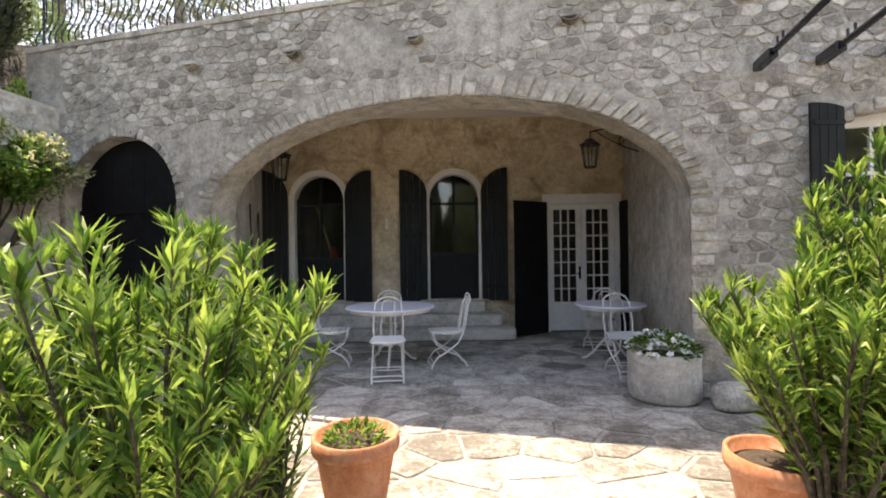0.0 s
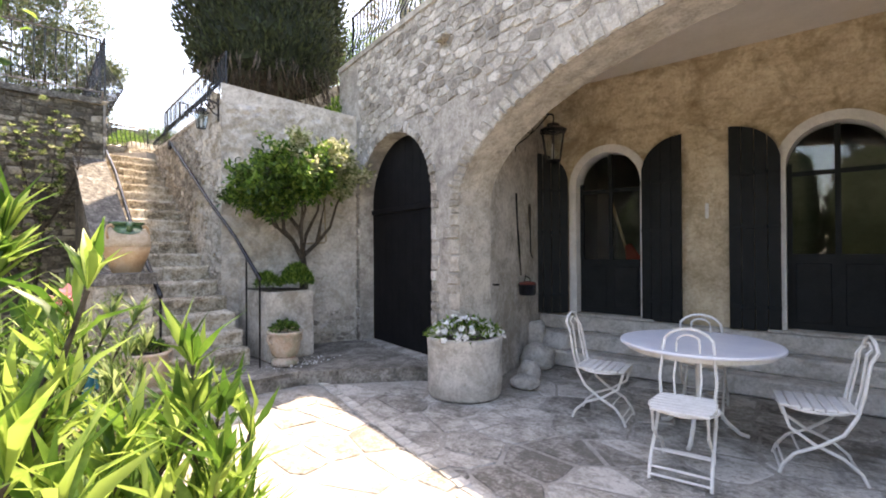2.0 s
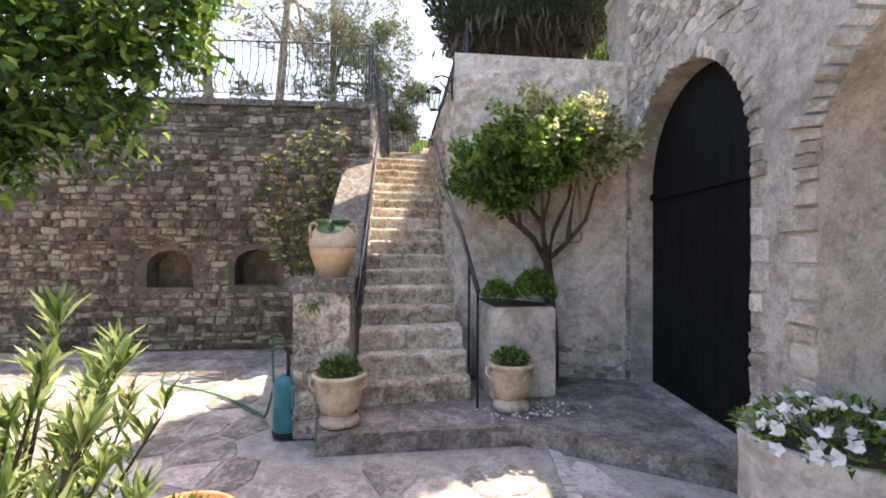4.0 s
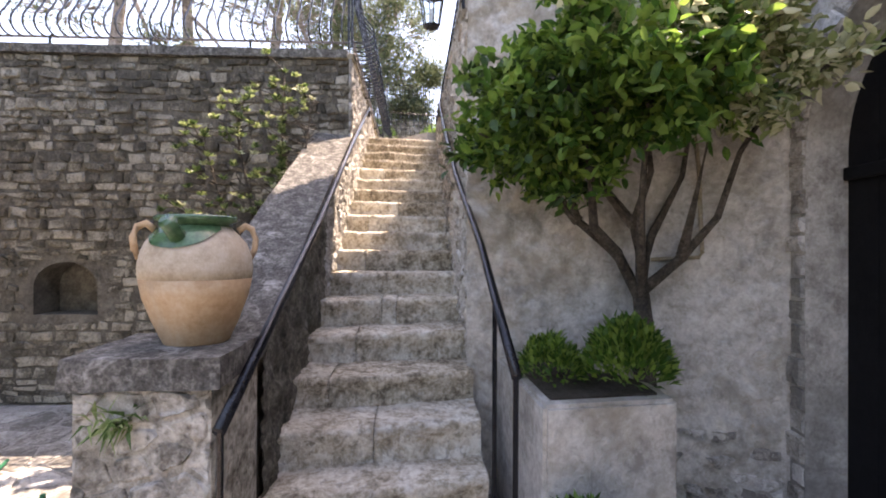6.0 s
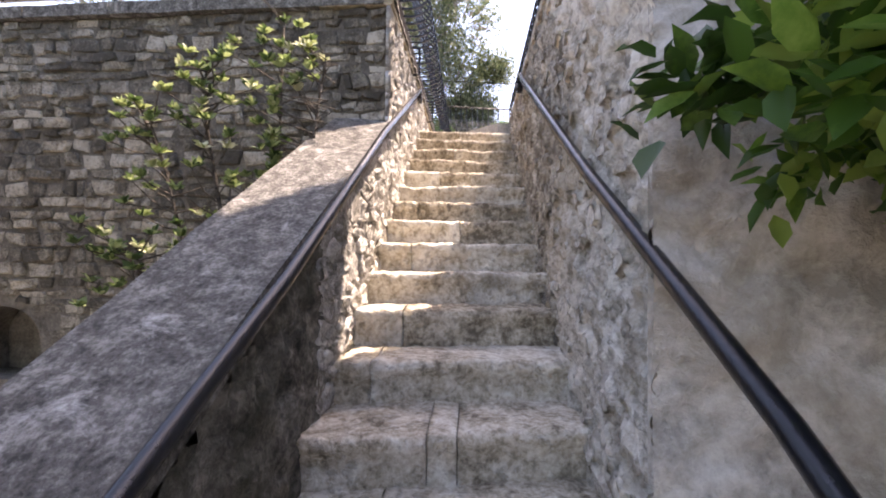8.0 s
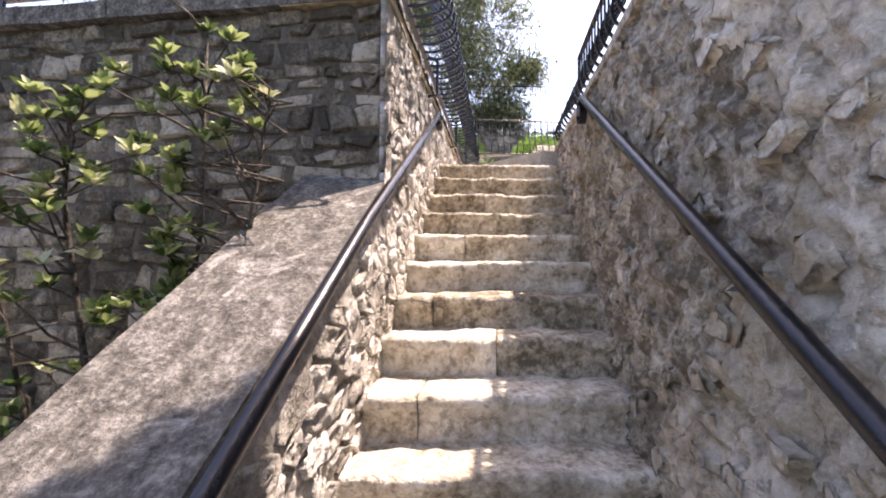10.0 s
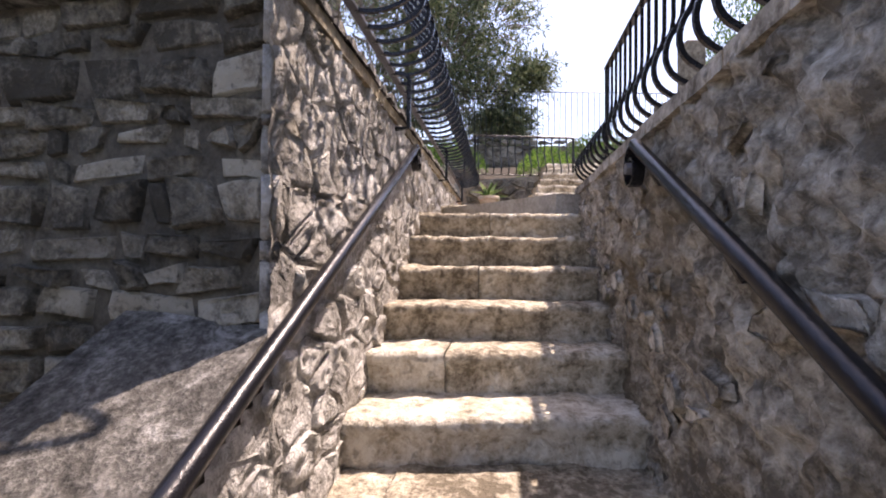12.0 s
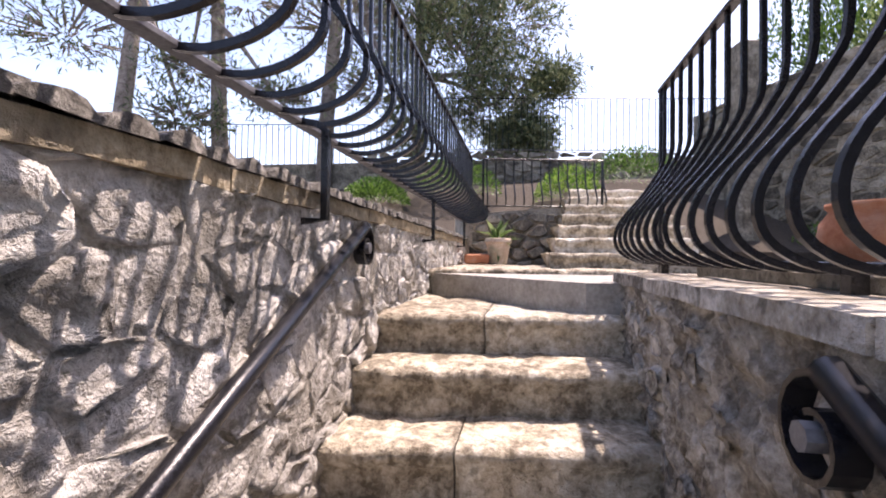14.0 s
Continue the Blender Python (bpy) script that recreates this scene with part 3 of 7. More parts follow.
bm = prism_bm([(a0.x, a0.y), (a0.x - 0.2, a0.y), (a1.x - 0.2, a1.y), (a1.x, a1.y)], 0, 3.6)
tagged(part("wall_niche_back", bm, DARK_MORTAR), "dark rubble behind the niches", "wall", kind="structure")
# low wall under the sloping cap and the wall beside the upper steps
def low_top(x):
    return 1.26 + max(0.0, (-5.36 - x)) * 0.552
a, b = on_left(0.42, 0, -0.01), on_left(3.43, 0, -0.01)
c, d = on_left(3.43, 0, -0.34), on_left(0.42, 0, -0.34)
low_wall = tagged(part("wall_stair_low", prism_bm([(a.x, a.y), (b.x, b.y), (c.x, c.y), (d.x, d.y)], 0, lambda x, y: low_top(x) - 0.09), DARK_MORTAR),
                  "low stone wall beside the lower steps", "wall", kind="structure")
LEFT_END = 8.6
a, b = on_left(3.53, 0, -0.01), on_left(LEFT_END, 0, -0.01)
c, d = on_left(LEFT_END, 0, -0.45), on_left(3.53, 0, -0.45)
left_wall = tagged(part("wall_stair_left", prism_bm([(a.x, a.y), (b.x, b.y), (c.x, c.y), (d.x, d.y)], 0, 3.70), MORTAR),
                   "sunlit pale rubble wall beside the upper steps", "wall", kind="structure")

def left_bed(a, z):
    return z < (low_top(on_left(a, 0).x) - 0.10 if a < 3.40 else 3.7) and z > -0.1 + 0.55 * (a - 0.3) - 0.35
# dark coat: moss, plus shade painted in as far as the shadow edge
sheet("mossy_coat", 0.46, 1.98, 0.1, 2.3, 0.022, lambda a, z, h: on_left(a, z, 0.016 + h), MOSS_AND_SHADE_COAT, low_wall, 0.022, 9.0, 5.0, keep=left_bed, fine=0.8)
sheet("mortar_bed", 1.94, LEFT_END, 0.1, 3.70, 0.022, lambda a, z, h: on_left(a, z, 0.019 + h), RUBBLE, left_wall, 0.009, 12.0, 5.0, keep=left_bed, fine=0.7)
# soffit and jambs of the wide arch
arc = [(ARCH_C - ARCH_H, z) for z in np.linspace(0, 1.93, 14)] + [(ARCH_C - ARCH_H * math.cos(t), 1.95 + 1.2 * math.sin(t)) for t in np.linspace(0.0, math.pi, 70)] + [(ARCH_C + ARCH_H, z) for z in np.linspace(1.93, 0, 14)]
def on_soffit(a, b, h):
    i = min(len(arc) - 2, int(a))
    (u0, z0), (u1, z1) = arc[i], arc[i + 1]
    u, z, ln = u0 + (u1 - u0) * (a - i), z0 + (z1 - z0) * (a - i), math.hypot(u1 - u0, z1 - z0)
    nu, nz = (z1 - z0) / ln, -(u1 - u0) / ln
    return on_facade(u + nu * (0.006 + h), z + nz * (0.006 + h), 0.012 - b)
rows_a = len(arc) - 1
vs, fs = [], []
for i in range(rows_a * 2 + 1):
    for j in range(11):
        a, b = min(i / 2, rows_a - 1e-6), 0.0435 * j
        q = Vector((a * 0.6, b * 9, 7.0))
        vs.append(on_soffit(a, b, 0.014 * noise.noise(q) + 0.010 * noise.noise(q * 2.9) + 0.006))
for i in range(rows_a * 2):
    for j in range(10):
        fs.append((i * 11 + j, i * 11 + j + 1, (i + 1) * 11 + j + 1, (i + 1) * 11 + j))
mesh_object("arch_soffit", vs, fs, VOUSSOIR, facade, smooth=True)

# ---- upper grounds ----
bm = bmesh.new()
c0, c1 = on_tall(0.3, 0, -0.5), on_tall(12, 0, -0.5)
e1 = on_left(LEFT_END, 0, -0.2)
add_prism(bm, [(c0.x, c0.y), (e1.x, e1.y), (e1.x, -8), (c1.x, -8)], 3.2, 3.66)
tagged(part("terrace_left", bm, JOINT), "gravelled earth terrace behind the tall wall", "terrace", kind="structure")
bm = bmesh.new()
t0, t1 = on_right(0.3, 0, -0.55), on_right(4.3, 0, -0.55)
t2 = on_tree_wall(tw_len, 0, -0.4)
add_prism(bm, [(t0.x, t0.y), (t2.x, t2.y), (-6.5, 14), (-10.2, 14), (t1.x, t1.y)], 3.0, 3.455)
add_prism(bm, [(-10.2, 5.2), (-10.2, 14), (-40, 14), (-40, 4.8), (-13.2, 4.6), (-11.3, 4.4)], 3.0, 3.455)
tagged(part("terrace_right", bm, JOINT), "earth terrace level with the head of the steps", "terrace", kind="structure")

# ---- steps ----
NOSE = [(-11.2, 3.48), (-10.13, 3.315)] + [(-10.12 + 0.273 * j, 3.32 - 0.166 * j) for j in range(1, 9)] + [
    (-7.66, 1.815), (-7.33, 1.635), (-6.99, 1.455), (-6.63, 1.275), (-6.28, 1.09), (-5.93, 0.905), (-5.60, 0.725), (-5.35, 0.53), (-5.12, 0.345)]
steps = empty("staircase", label="flight of worn limestone steps between stone walls", category="steps", kind="structure")
bm = bmesh.new()
for (x, z), (xn, zn) in zip(NOSE[1:], NOSE):
    add_prism(bm, [(x - 0.06, stair_l(x) + 0.0), (xn - 0.05, stair_l(xn) + 0.0), (xn - 0.05, stair_r(xn)), (x - 0.06, stair_r(x))][::-1], z - 0.5 if z > 0.6 else 0, z - 0.03)
part("core", bm, DARK_MORTAR, steps)
def step_block(ya, yb, xf, xb, z0, z1, seed, rng):
    """A worn block: riser, rounded nosing and tread, all uneven. ya, yb: functions of x."""
    prof = [(-0.012, z0), (-0.010, z0 + (z1 - z0) * 0.25), (-0.018, z0 + (z1 - z0) * 0.45), (-0.012, z0 + (z1 - z0) * 0.65), (0.008, z1 - 0.040), (0.006, z1 - 0.010), (-0.018, z1)]
    depth = xf - xb
    prof += [(-0.022 - (depth - 0.022) * s, z1) for s in (0.25, 0.5, 0.75, 1.0)]
    n = max(3, round((yb(xf) - ya(xf)) / 0.03))
    vs = []
    for i in range(n + 1):
        e = min(i, n - i)
        for j, (dx, z) in enumerate(prof):
            x = xf + dx
            y = ya(x) + (yb(x) - ya(x)) * i / n
            q = Vector((x * 5, y * 5, z * 5 + seed))
            o = 0.018 * noise.noise(q) + 0.014 * noise.noise(q * 3) + 0.008 * noise.noise(q * 7)
            dz = -0.002 if e == 0 else 0.0
            vs.append((x + o * (1.3 if j < 7 else 0.2) - (0.002 if e == 0 and j < 7 else 0), y, z + (o * 0.7 + dz if j > 2 else 0)))
    k = len(prof)
    fs = [(i * k + j, i * k + j + 1, (i + 1) * k + j + 1, (i + 1) * k + j) for i in range(n) for j in range(k - 1)]
    fs += [tuple(range(k)), tuple(range(n * k, n * k + k))[::-1]]
    return vs, fs
rng = random.Random(5)
for i in range(1, len(NOSE)):
    (x, z), (xb, zb) = NOSE[i], NOSE[i - 1]
    z0 = NOSE[i + 1][1] if i + 1 < len(NOSE) else 0.16
    cuts = [0.0] + sorted(rng.uniform(0.15, 0.55) + 0.36 * k for k in range(rng.choice((0, 1, 1, 2)))) + [1.0]
    for c0, c1 in zip(cuts, cuts[1:]):
        f = lambda s, g: (lambda xx: stair_l(xx) - 0.01 + (stair_r(xx) + 0.04 - stair_l(xx)) * s + g)
        v, fc = step_block(f(c0, 0.002), f(c1, -0.002), x + rng.uniform(-0.008, 0.008), xb - 0.02, z0 - 0.03, z + rng.uniform(-0.004, 0.004), 10 * i, rng)
        mesh_object("step_block", v, fc, STEP_STONE, steps, smooth=True)
v, fc = step_block(lambda x: stair_l(x) - 0.02, lambda x: 5.9, -11.2, -13.4, 3.30, 3.485, 99, rng)
mesh_object("landing_slab", v, fc, STEP_STONE, steps, smooth=True)
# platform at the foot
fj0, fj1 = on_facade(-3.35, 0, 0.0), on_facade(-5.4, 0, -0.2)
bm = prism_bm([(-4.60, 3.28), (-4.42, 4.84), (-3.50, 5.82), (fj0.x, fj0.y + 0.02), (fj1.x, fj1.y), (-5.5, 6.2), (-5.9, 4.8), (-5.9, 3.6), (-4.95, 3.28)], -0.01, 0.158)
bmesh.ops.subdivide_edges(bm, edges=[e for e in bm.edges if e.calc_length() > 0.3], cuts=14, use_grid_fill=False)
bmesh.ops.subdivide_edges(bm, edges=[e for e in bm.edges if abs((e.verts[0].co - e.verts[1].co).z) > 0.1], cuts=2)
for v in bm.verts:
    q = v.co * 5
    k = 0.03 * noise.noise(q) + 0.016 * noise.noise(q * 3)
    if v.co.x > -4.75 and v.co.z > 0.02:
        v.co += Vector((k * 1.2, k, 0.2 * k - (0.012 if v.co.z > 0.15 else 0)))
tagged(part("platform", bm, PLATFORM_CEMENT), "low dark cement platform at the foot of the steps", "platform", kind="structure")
# loggia steps
loggia_steps = empty("loggia_steps", label="three pale stone steps under the loggia windows", category="steps", kind="structure")
for x1, y0, z0, z1 in ((1.16, 7.40, 0.0, 0.19), (0.98, 7.66, 0.19, 0.385), (0.72, 7.90, 0.385, 0.575)):
    part("step", box_bm(-3.09, x1, y0, BACK_Y, z0, z1, bevel=0.02), TUFF, loggia_steps)


# ---- doors, windows and shutters of the loggia ----
def arched_panel(bm, x0, x1, z0, top, y0, y1, m=Matrix(), n=10):
    """An upright panel whose head follows top(x)."""
    xs = [x0 + (x1 - x0) * i / n for i in range(n + 1)]
    poly = [(x0, z0), (x1, z0)] + [(x, top(x)) for x in xs[::-1]]
    a = [bm.verts.new(m @ Vector((x, y0, z))) for x, z in poly]
    b = [bm.verts.new(m @ Vector((x, y1, z))) for x, z in poly]
    k = len(poly)
    bm.faces.new(a)
    bm.faces.new(b[::-1])
    for i in range(k):
        bm.faces.new((a[i], b[i], b[(i + 1) % k], a[(i + 1) % k]))


def window_surround(cx, half, z0, spring, rise, ring):
    """The pale frame round an arched window, standing 3 cm proud of the wall."""
    bm = bmesh.new()
    pts = [(-half, z0)] + [(-half * math.cos(math.pi * i / 18), spring + rise * math.sin(math.pi * i / 18)) for i in range(19)] + [(half, z0)]
    inner = [(-(half - ring), z0)] + [(-(half - ring) * math.cos(math.pi * i / 18), spring + (rise - ring) * math.sin(math.pi * i / 18)) for i in range(19)] + [(half - ring, z0)]
    ring_v = []
    for (xo, zo), (xi, zi) in zip(pts, inner):
        ring_v.append([bm.verts.new((cx + x, y, z)) for x, z, y in ((xo, zo, BACK_Y - 0.03), (xi, zi, BACK_Y - 0.03), (xi, zi, BACK_Y + 0.22), (xo, zo, BACK_Y + 0.22))])
    for r, s in zip(ring_v, ring_v[1:]):
        for i in range(4):
            bm.faces.new((r[i], s[i], s[(i + 1) % 4], r[(i + 1) % 4]))
    bm.faces.new(ring_v[0])
    bm.faces.new(ring_v[-1][::-1])
    return bm


def arched_window(cx, glazed_from, label):
    w = empty("window_1" if cx < -1 else "window_2", pose(cx, BACK_Y, 0.6), label, "window", kind="structure")
    def put(name, bm, mat, lab="", smooth=False):
        bmesh.ops.translate(bm, verts=bm.verts, vec=(-cx, -BACK_Y, -0.6))
        return part(name, bm, mat, w, lab, smooth)
    put("window_frame", window_surround(cx, 0.53, 0.576, 2.36, 0.53, 0.10), PALE_STONE, "pale arched stone surround")
    head = lambda x: 2.36 + 0.43 * math.sqrt(max(0, 1 - ((x - cx) / 0.43) ** 2))
    bm = bmesh.new()
    arched_panel(bm, cx - 0.43, cx + 0.43, 0.58, lambda x: glazed_from, BACK_Y + 0.12, BACK_Y + 0.16)
    for s in (-1, 1):
        add_box(bm, cx + s * 0.205 - 0.15, cx + s * 0.205 + 0.15, BACK_Y + 0.108, BACK_Y + 0.121, 0.68, glazed_from - 0.1, bevel=0.008)
    put("lower_panel", bm, GREEN_BLACK)
    bm = bmesh.new()
    add_box(bm, cx - 0.025, cx + 0.025, BACK_Y + 0.11, BACK_Y + 0.15, glazed_from, 2.78)
    for s in (-1, 1):
        add_box(bm, cx + s * 0.405 - 0.025, cx + s * 0.405 + 0.025, BACK_Y + 0.11, BACK_Y + 0.15, glazed_from, 2.40)
    add_box(bm, cx - 0.43, cx + 0.43, BACK_Y + 0.112, BACK_Y + 0.148, 2.26, 2.31)
    put("glazing_bars", bm, GREEN_BLACK)
    bm = bmesh.new()
    arched_panel(bm, cx - 0.425, cx + 0.425, glazed_from, head, BACK_Y + 0.128, BACK_Y + 0.134)
    g = put("pane", bm, GLASS)
    g.visible_shadow = False
    put("window_sill", box_bm(cx - 0.6, cx + 0.6, BACK_Y - 0.10, BACK_Y + 0.2, 0.576, 0.604, bevel=0.008), TUFF, "worn pale stone sill")
    return w
arched_window(-2.16, 1.35, "arched casement in a pale stone surround, black inside")
arched_window(0.20, 1.42, "arched glazed door in a pale stone surround")


def shutter(m, width, z0, z1, drop, label, flip=False, mat=GREEN_BLACK):
    """A boarded shutter with a curved head, hinged at x = 0 and reaching to x = width. drop: how far the head falls towards the hinge."""
    s = empty("shutter", m, label, "shutter", "loggia shutters")
    n = 4
    head = lambda x: z1 - drop * (1 - math.sqrt(max(0.0, 1 - (1 - x / width) ** 2)))
    for i in range(n):
        bm = bmesh.new()
        arched_panel(bm, width * i / n + 0.003, width * (i + 1) / n - 0.003, z0, head, -0.032, 0.0, n=4)
        part("board", bm, mat, s)
    for z in (z0 + 0.25, (z0 + z1) / 2, z1 - drop - 0.12):
        part("strap_hinge", box_bm(0.0, width * 0.93, -0.042, -0.0325, z - 0.022, z + 0.022, bevel=0.003), mat, s)
    return s
LBL = "dark green-black boarded shutter with a curved head, folded open"
shutter(pose(-2.70, BACK_Y - 0.05, 0, 0, 0, 180 + 28) @ Matrix.Diagonal((1, -1, 1, 1)), 0.46, 0.60, 2.86, 0.42, LBL)
shutter(pose(-1.70, BACK_Y - 0.05, 0, 0, 0, -4), 0.47, 0.585, 2.86, 0.42, LBL)
shutter(pose(-0.27, BACK_Y - 0.05, 0, 0, 0, 180 + 4) @ Matrix.Diagonal((1, -1, 1, 1)), 0.48, 0.585, 2.86, 0.42, LBL)
shutter(pose(0.67, BACK_Y - 0.05, 0, 0, 0, -4), 0.46, 0.585, 2.88, 0.42, LBL)
shutter(pose(1.80, BACK_Y - 0.06, 0, 0, 0, 180 + 32) @ Matrix.Diagonal((1, -1, 1, 1)), 0.74, 0.02, 2.27, 0.0, "black boarded door shutter standing half open beside the glazed door", mat=BLACK_WOOD)
shutter(pose(3.11, BACK_Y - 0.05, 0, 0, 0, -86), 0.62, 0.02, 2.27, 0.0, "black boarded door shutter folded open against the side wall", mat=BLACK_WOOD)


def french_door():
    d = empty("door_1", pose(2.44, BACK_Y + 0.08, 0), "white double glazed door with small panes, closed", "door", kind="structure")
    bm = bmesh.new()
    add_box(bm, -0.68, -0.575, -0.11, 0.05, 0, 2.245)
    add_box(bm, 0.575, 0.655, -0.11, 0.05, 0, 2.245)
    add_box(bm, -0.70, 0.68, -0.12, 0.05, 2.246, 2.41)
    part("door_frame", bm, WHITE_PAINT, d)
    for s in (-1, 1):
        x0, x1 = (-0.572, -0.004) if s < 0 else (0.004, 0.572)
        bm = bmesh.new()
        add_box(bm, x0, x0 + 0.085, -0.03, 0.015, 0.02, 2.24)
        add_box(bm, x1 - 0.085, x1, -0.03, 0.015, 0.02, 2.24)
        add_box(bm, x0 + 0.085, x1 - 0.085, -0.03, 0.015, 2.15, 2.24)
        add_box(bm, x0 + 0.085, x1 - 0.085, -0.03, 0.015, 0.02, 0.52)
        add_box(bm, x0 + 0.12, x1 - 0.12, -0.038, -0.029, 0.12, 0.44, bevel=0.006)
        leaf = part("leaf", bm, WHITE_PAINT, d)
        ga, gb_ = x0 + 0.085, x1 - 0.085
        bm = bmesh.new()
        for i in (1, 2):
            x = ga + (gb_ - ga) * i / 3
            add_box(bm, x - 0.011, x + 0.011, -0.022, 0.008, 0.52, 2.15)
        for j in range(1, 7):
            z = 0.52 + 1.63 * j / 7
            add_box(bm, ga, gb_, -0.0215, 0.0075, z - 0.011, z + 0.011)
        part("glazing_bars", bm, WHITE_PAINT, leaf)
        for i in range(3):
            for j in range(7):
                xa, za = ga + (gb_ - ga) * i / 3, 0.52 + 1.63 * j / 7
                p = part("pane", box_bm(xa + 0.011, xa + (gb_ - ga) / 3 - 0.011, -0.008, -0.004, za + 0.011, za + 1.63 / 7 - 0.011), GLASS, leaf)
                p.visible_shadow = False
    part("door_handle", tube_bm([(-0.03, -0.03, 1.02), (-0.03, -0.07, 1.02), (-0.10, -0.075, 1.02)], 0.009, 8), IRON, d)
    part("lock_plate", box_bm(-0.05, -0.012, -0.036, -0.0305, 0.92, 1.14, bevel=0.003), IRON, d)
french_door()
bm = box_bm(-0.02, 0.02, -0.012, 0.0, -0.09, 0.09, bevel=0.006)
tagged(part("wall_thermometer", bm, WHITE_PAINT), "small white thermometer fixed to the ochre wall", "thermometer")
bpy.data.objects["wall_thermometer"].matrix_basis = pose(-0.98, BACK_Y - 0.004, 1.93)

# dark arched double door left of the arch
gate = empty("door_2", m_f @ pose(-4.46, 0.22, 0.158), "black boarded double door under a round stone arch, closed", "door", kind="structure")
for i in range(10):
    bm = bmesh.new()
    x0 = -0.93 + 0.186 * i
    arched_panel(bm, x0 + 0.002, x0 + 0.184, 0.0, lambda x: door_arch(-4.46 + max(-0.925, min(0.925, x))) - 0.13, 0.0, 0.05, n=4)
    part("board", bm, BLACK_WOOD, gate)
part("cross_bar", box_bm(-0.93, 0.93, -0.03, -0.001, 1.86, 1.93, bevel=0.006), BLACK_WOOD, gate)
part("threshold", box_bm(-0.93, 0.93, -0.18, -0.002, -0.02, 0.012, bevel=0.004), FLAGSTONE, gate)

# window beyond the arch, with one shutter open
w3 = empty("window_3", m_f @ pose(4.32, 0.14, 1.25), "white small-paned window under a low stone arch", "window", kind="structure")
bm = bmesh.new()
wf = lambda x: win_head(4.32 + x) - 1.25
for x0, x1 in ((-0.615, -0.55), (0.55, 0.615), (-0.035, 0.035)):
    arched_panel(bm, x0, x1, 0.0, wf, 0.0, 0.06, n=3)
for z in (0.0, 0.42, 0.84):
    add_box(bm, -0.55, 0.55, 0.005, 0.05, z, z + 0.05 if z == 0 else z + 0.028)
for x in (-0.30, 0.30):
    add_box(bm, x - 0.014, x + 0.014, 0.006, 0.05, 0.05, 1.30)
arched_panel(bm, -0.55, 0.55, 1.28, wf, 0.003, 0.055, n=8)
part("window_frame", bm, WHITE_PAINT, w3)
bm = bmesh.new()
arched_panel(bm, -0.55, 0.55, 0.02, lambda x: 1.3, 0.024, 0.029)
part("pane", bm, GLASS, w3).visible_shadow = False
bm = bmesh.new()
for i in range(9):
    u = -0.66 + 0.1467 * i
    add_box(bm, u, u + 0.14, -0.175, -0.10, wf(max(-0.6, min(0.6, u + 0.07))) + 0.005, wf(max(-0.6, min(0.6, u + 0.07))) + 0.11, bevel=0.01)
part("lintel", bm, VOUSSOIR, w3, "pale stone arch over the window")
s3 = shutter(m_f @ pose(3.70, -0.04, 0, 0, 0, 180 + 14) @ Matrix.Diagonal((1, -1, 1, 1)), 0.30, 1.22, 2.72, 0.06, "dark blue-grey boarded window shutter, open", mat=GREEN_BLACK)
# dark-painted backing in place of the unlit room behind this window
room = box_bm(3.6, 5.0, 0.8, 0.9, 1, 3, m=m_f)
tagged(part("wall_room", room, ROOM), "inner wall behind the window, painted dark for the shade", "wall", kind="structure")

# iron poles of a pergola that reach out from the wall
for u in (3.05, 3.55, 4.08, 4.6):
    p = empty("pergola_pole", m_f @ pose(u, -0.02, 3.12), "black iron pergola pole fixed to the stone wall", "pole", "pergola poles")
    part("bar", tube_bm([(0, 0, 0), (0.02, -1.6, 0.05), (0.05, -3.6, 0.1)], 0.028, 6), IRON, p)
    part("socket", box_bm(-0.04, 0.04, -0.34, 0.0, -0.045, 0.045, bevel=0.008), IRON, p)
    for y in (-0.42, -0.52):
        part("hook", box_bm(-0.008, 0.008, y - 0.008, y + 0.008, 0.02, 0.10), IRON, p)


# ---- iron railings with bellied bars ----
def bar_profile(h, belly):
    """Points (outwards, up) of one bar: straight above, a belly, then curled under to the lower rail."""
    pts = [(0.0, h), (0.0, h * 0.62), (belly * 0.14, h * 0.50), (belly * 0.48, h * 0.36), (belly * 0.86, h * 0.235), (belly * 1.0, h * 0.14), (belly * 0.93, h * 0.06), (belly * 0.66, h * 0.008), (belly * 0.3, -h * 0.012), (0.0, 0.0)]
    out = []                                           # rounded to a smooth curve
    for i in range(len(pts) - 1):
        p = [Vector((*pts[max(0, min(len(pts) - 1, j))], 0)) for j in range(i - 1, i + 3)]
        for k in range(3 if 0 < i else 1):
            t = k / 3
            q = 0.5 * ((2 * p[1]) + (p[2] - p[0]) * t + (2 * p[0] - 5 * p[1] + 4 * p[2] - p[3]) * t * t + (3 * p[1] - p[0] - 3 * p[2] + p[3]) * t ** 3)
            out.append((q.x, q.y))
    return out + [pts[-1]]
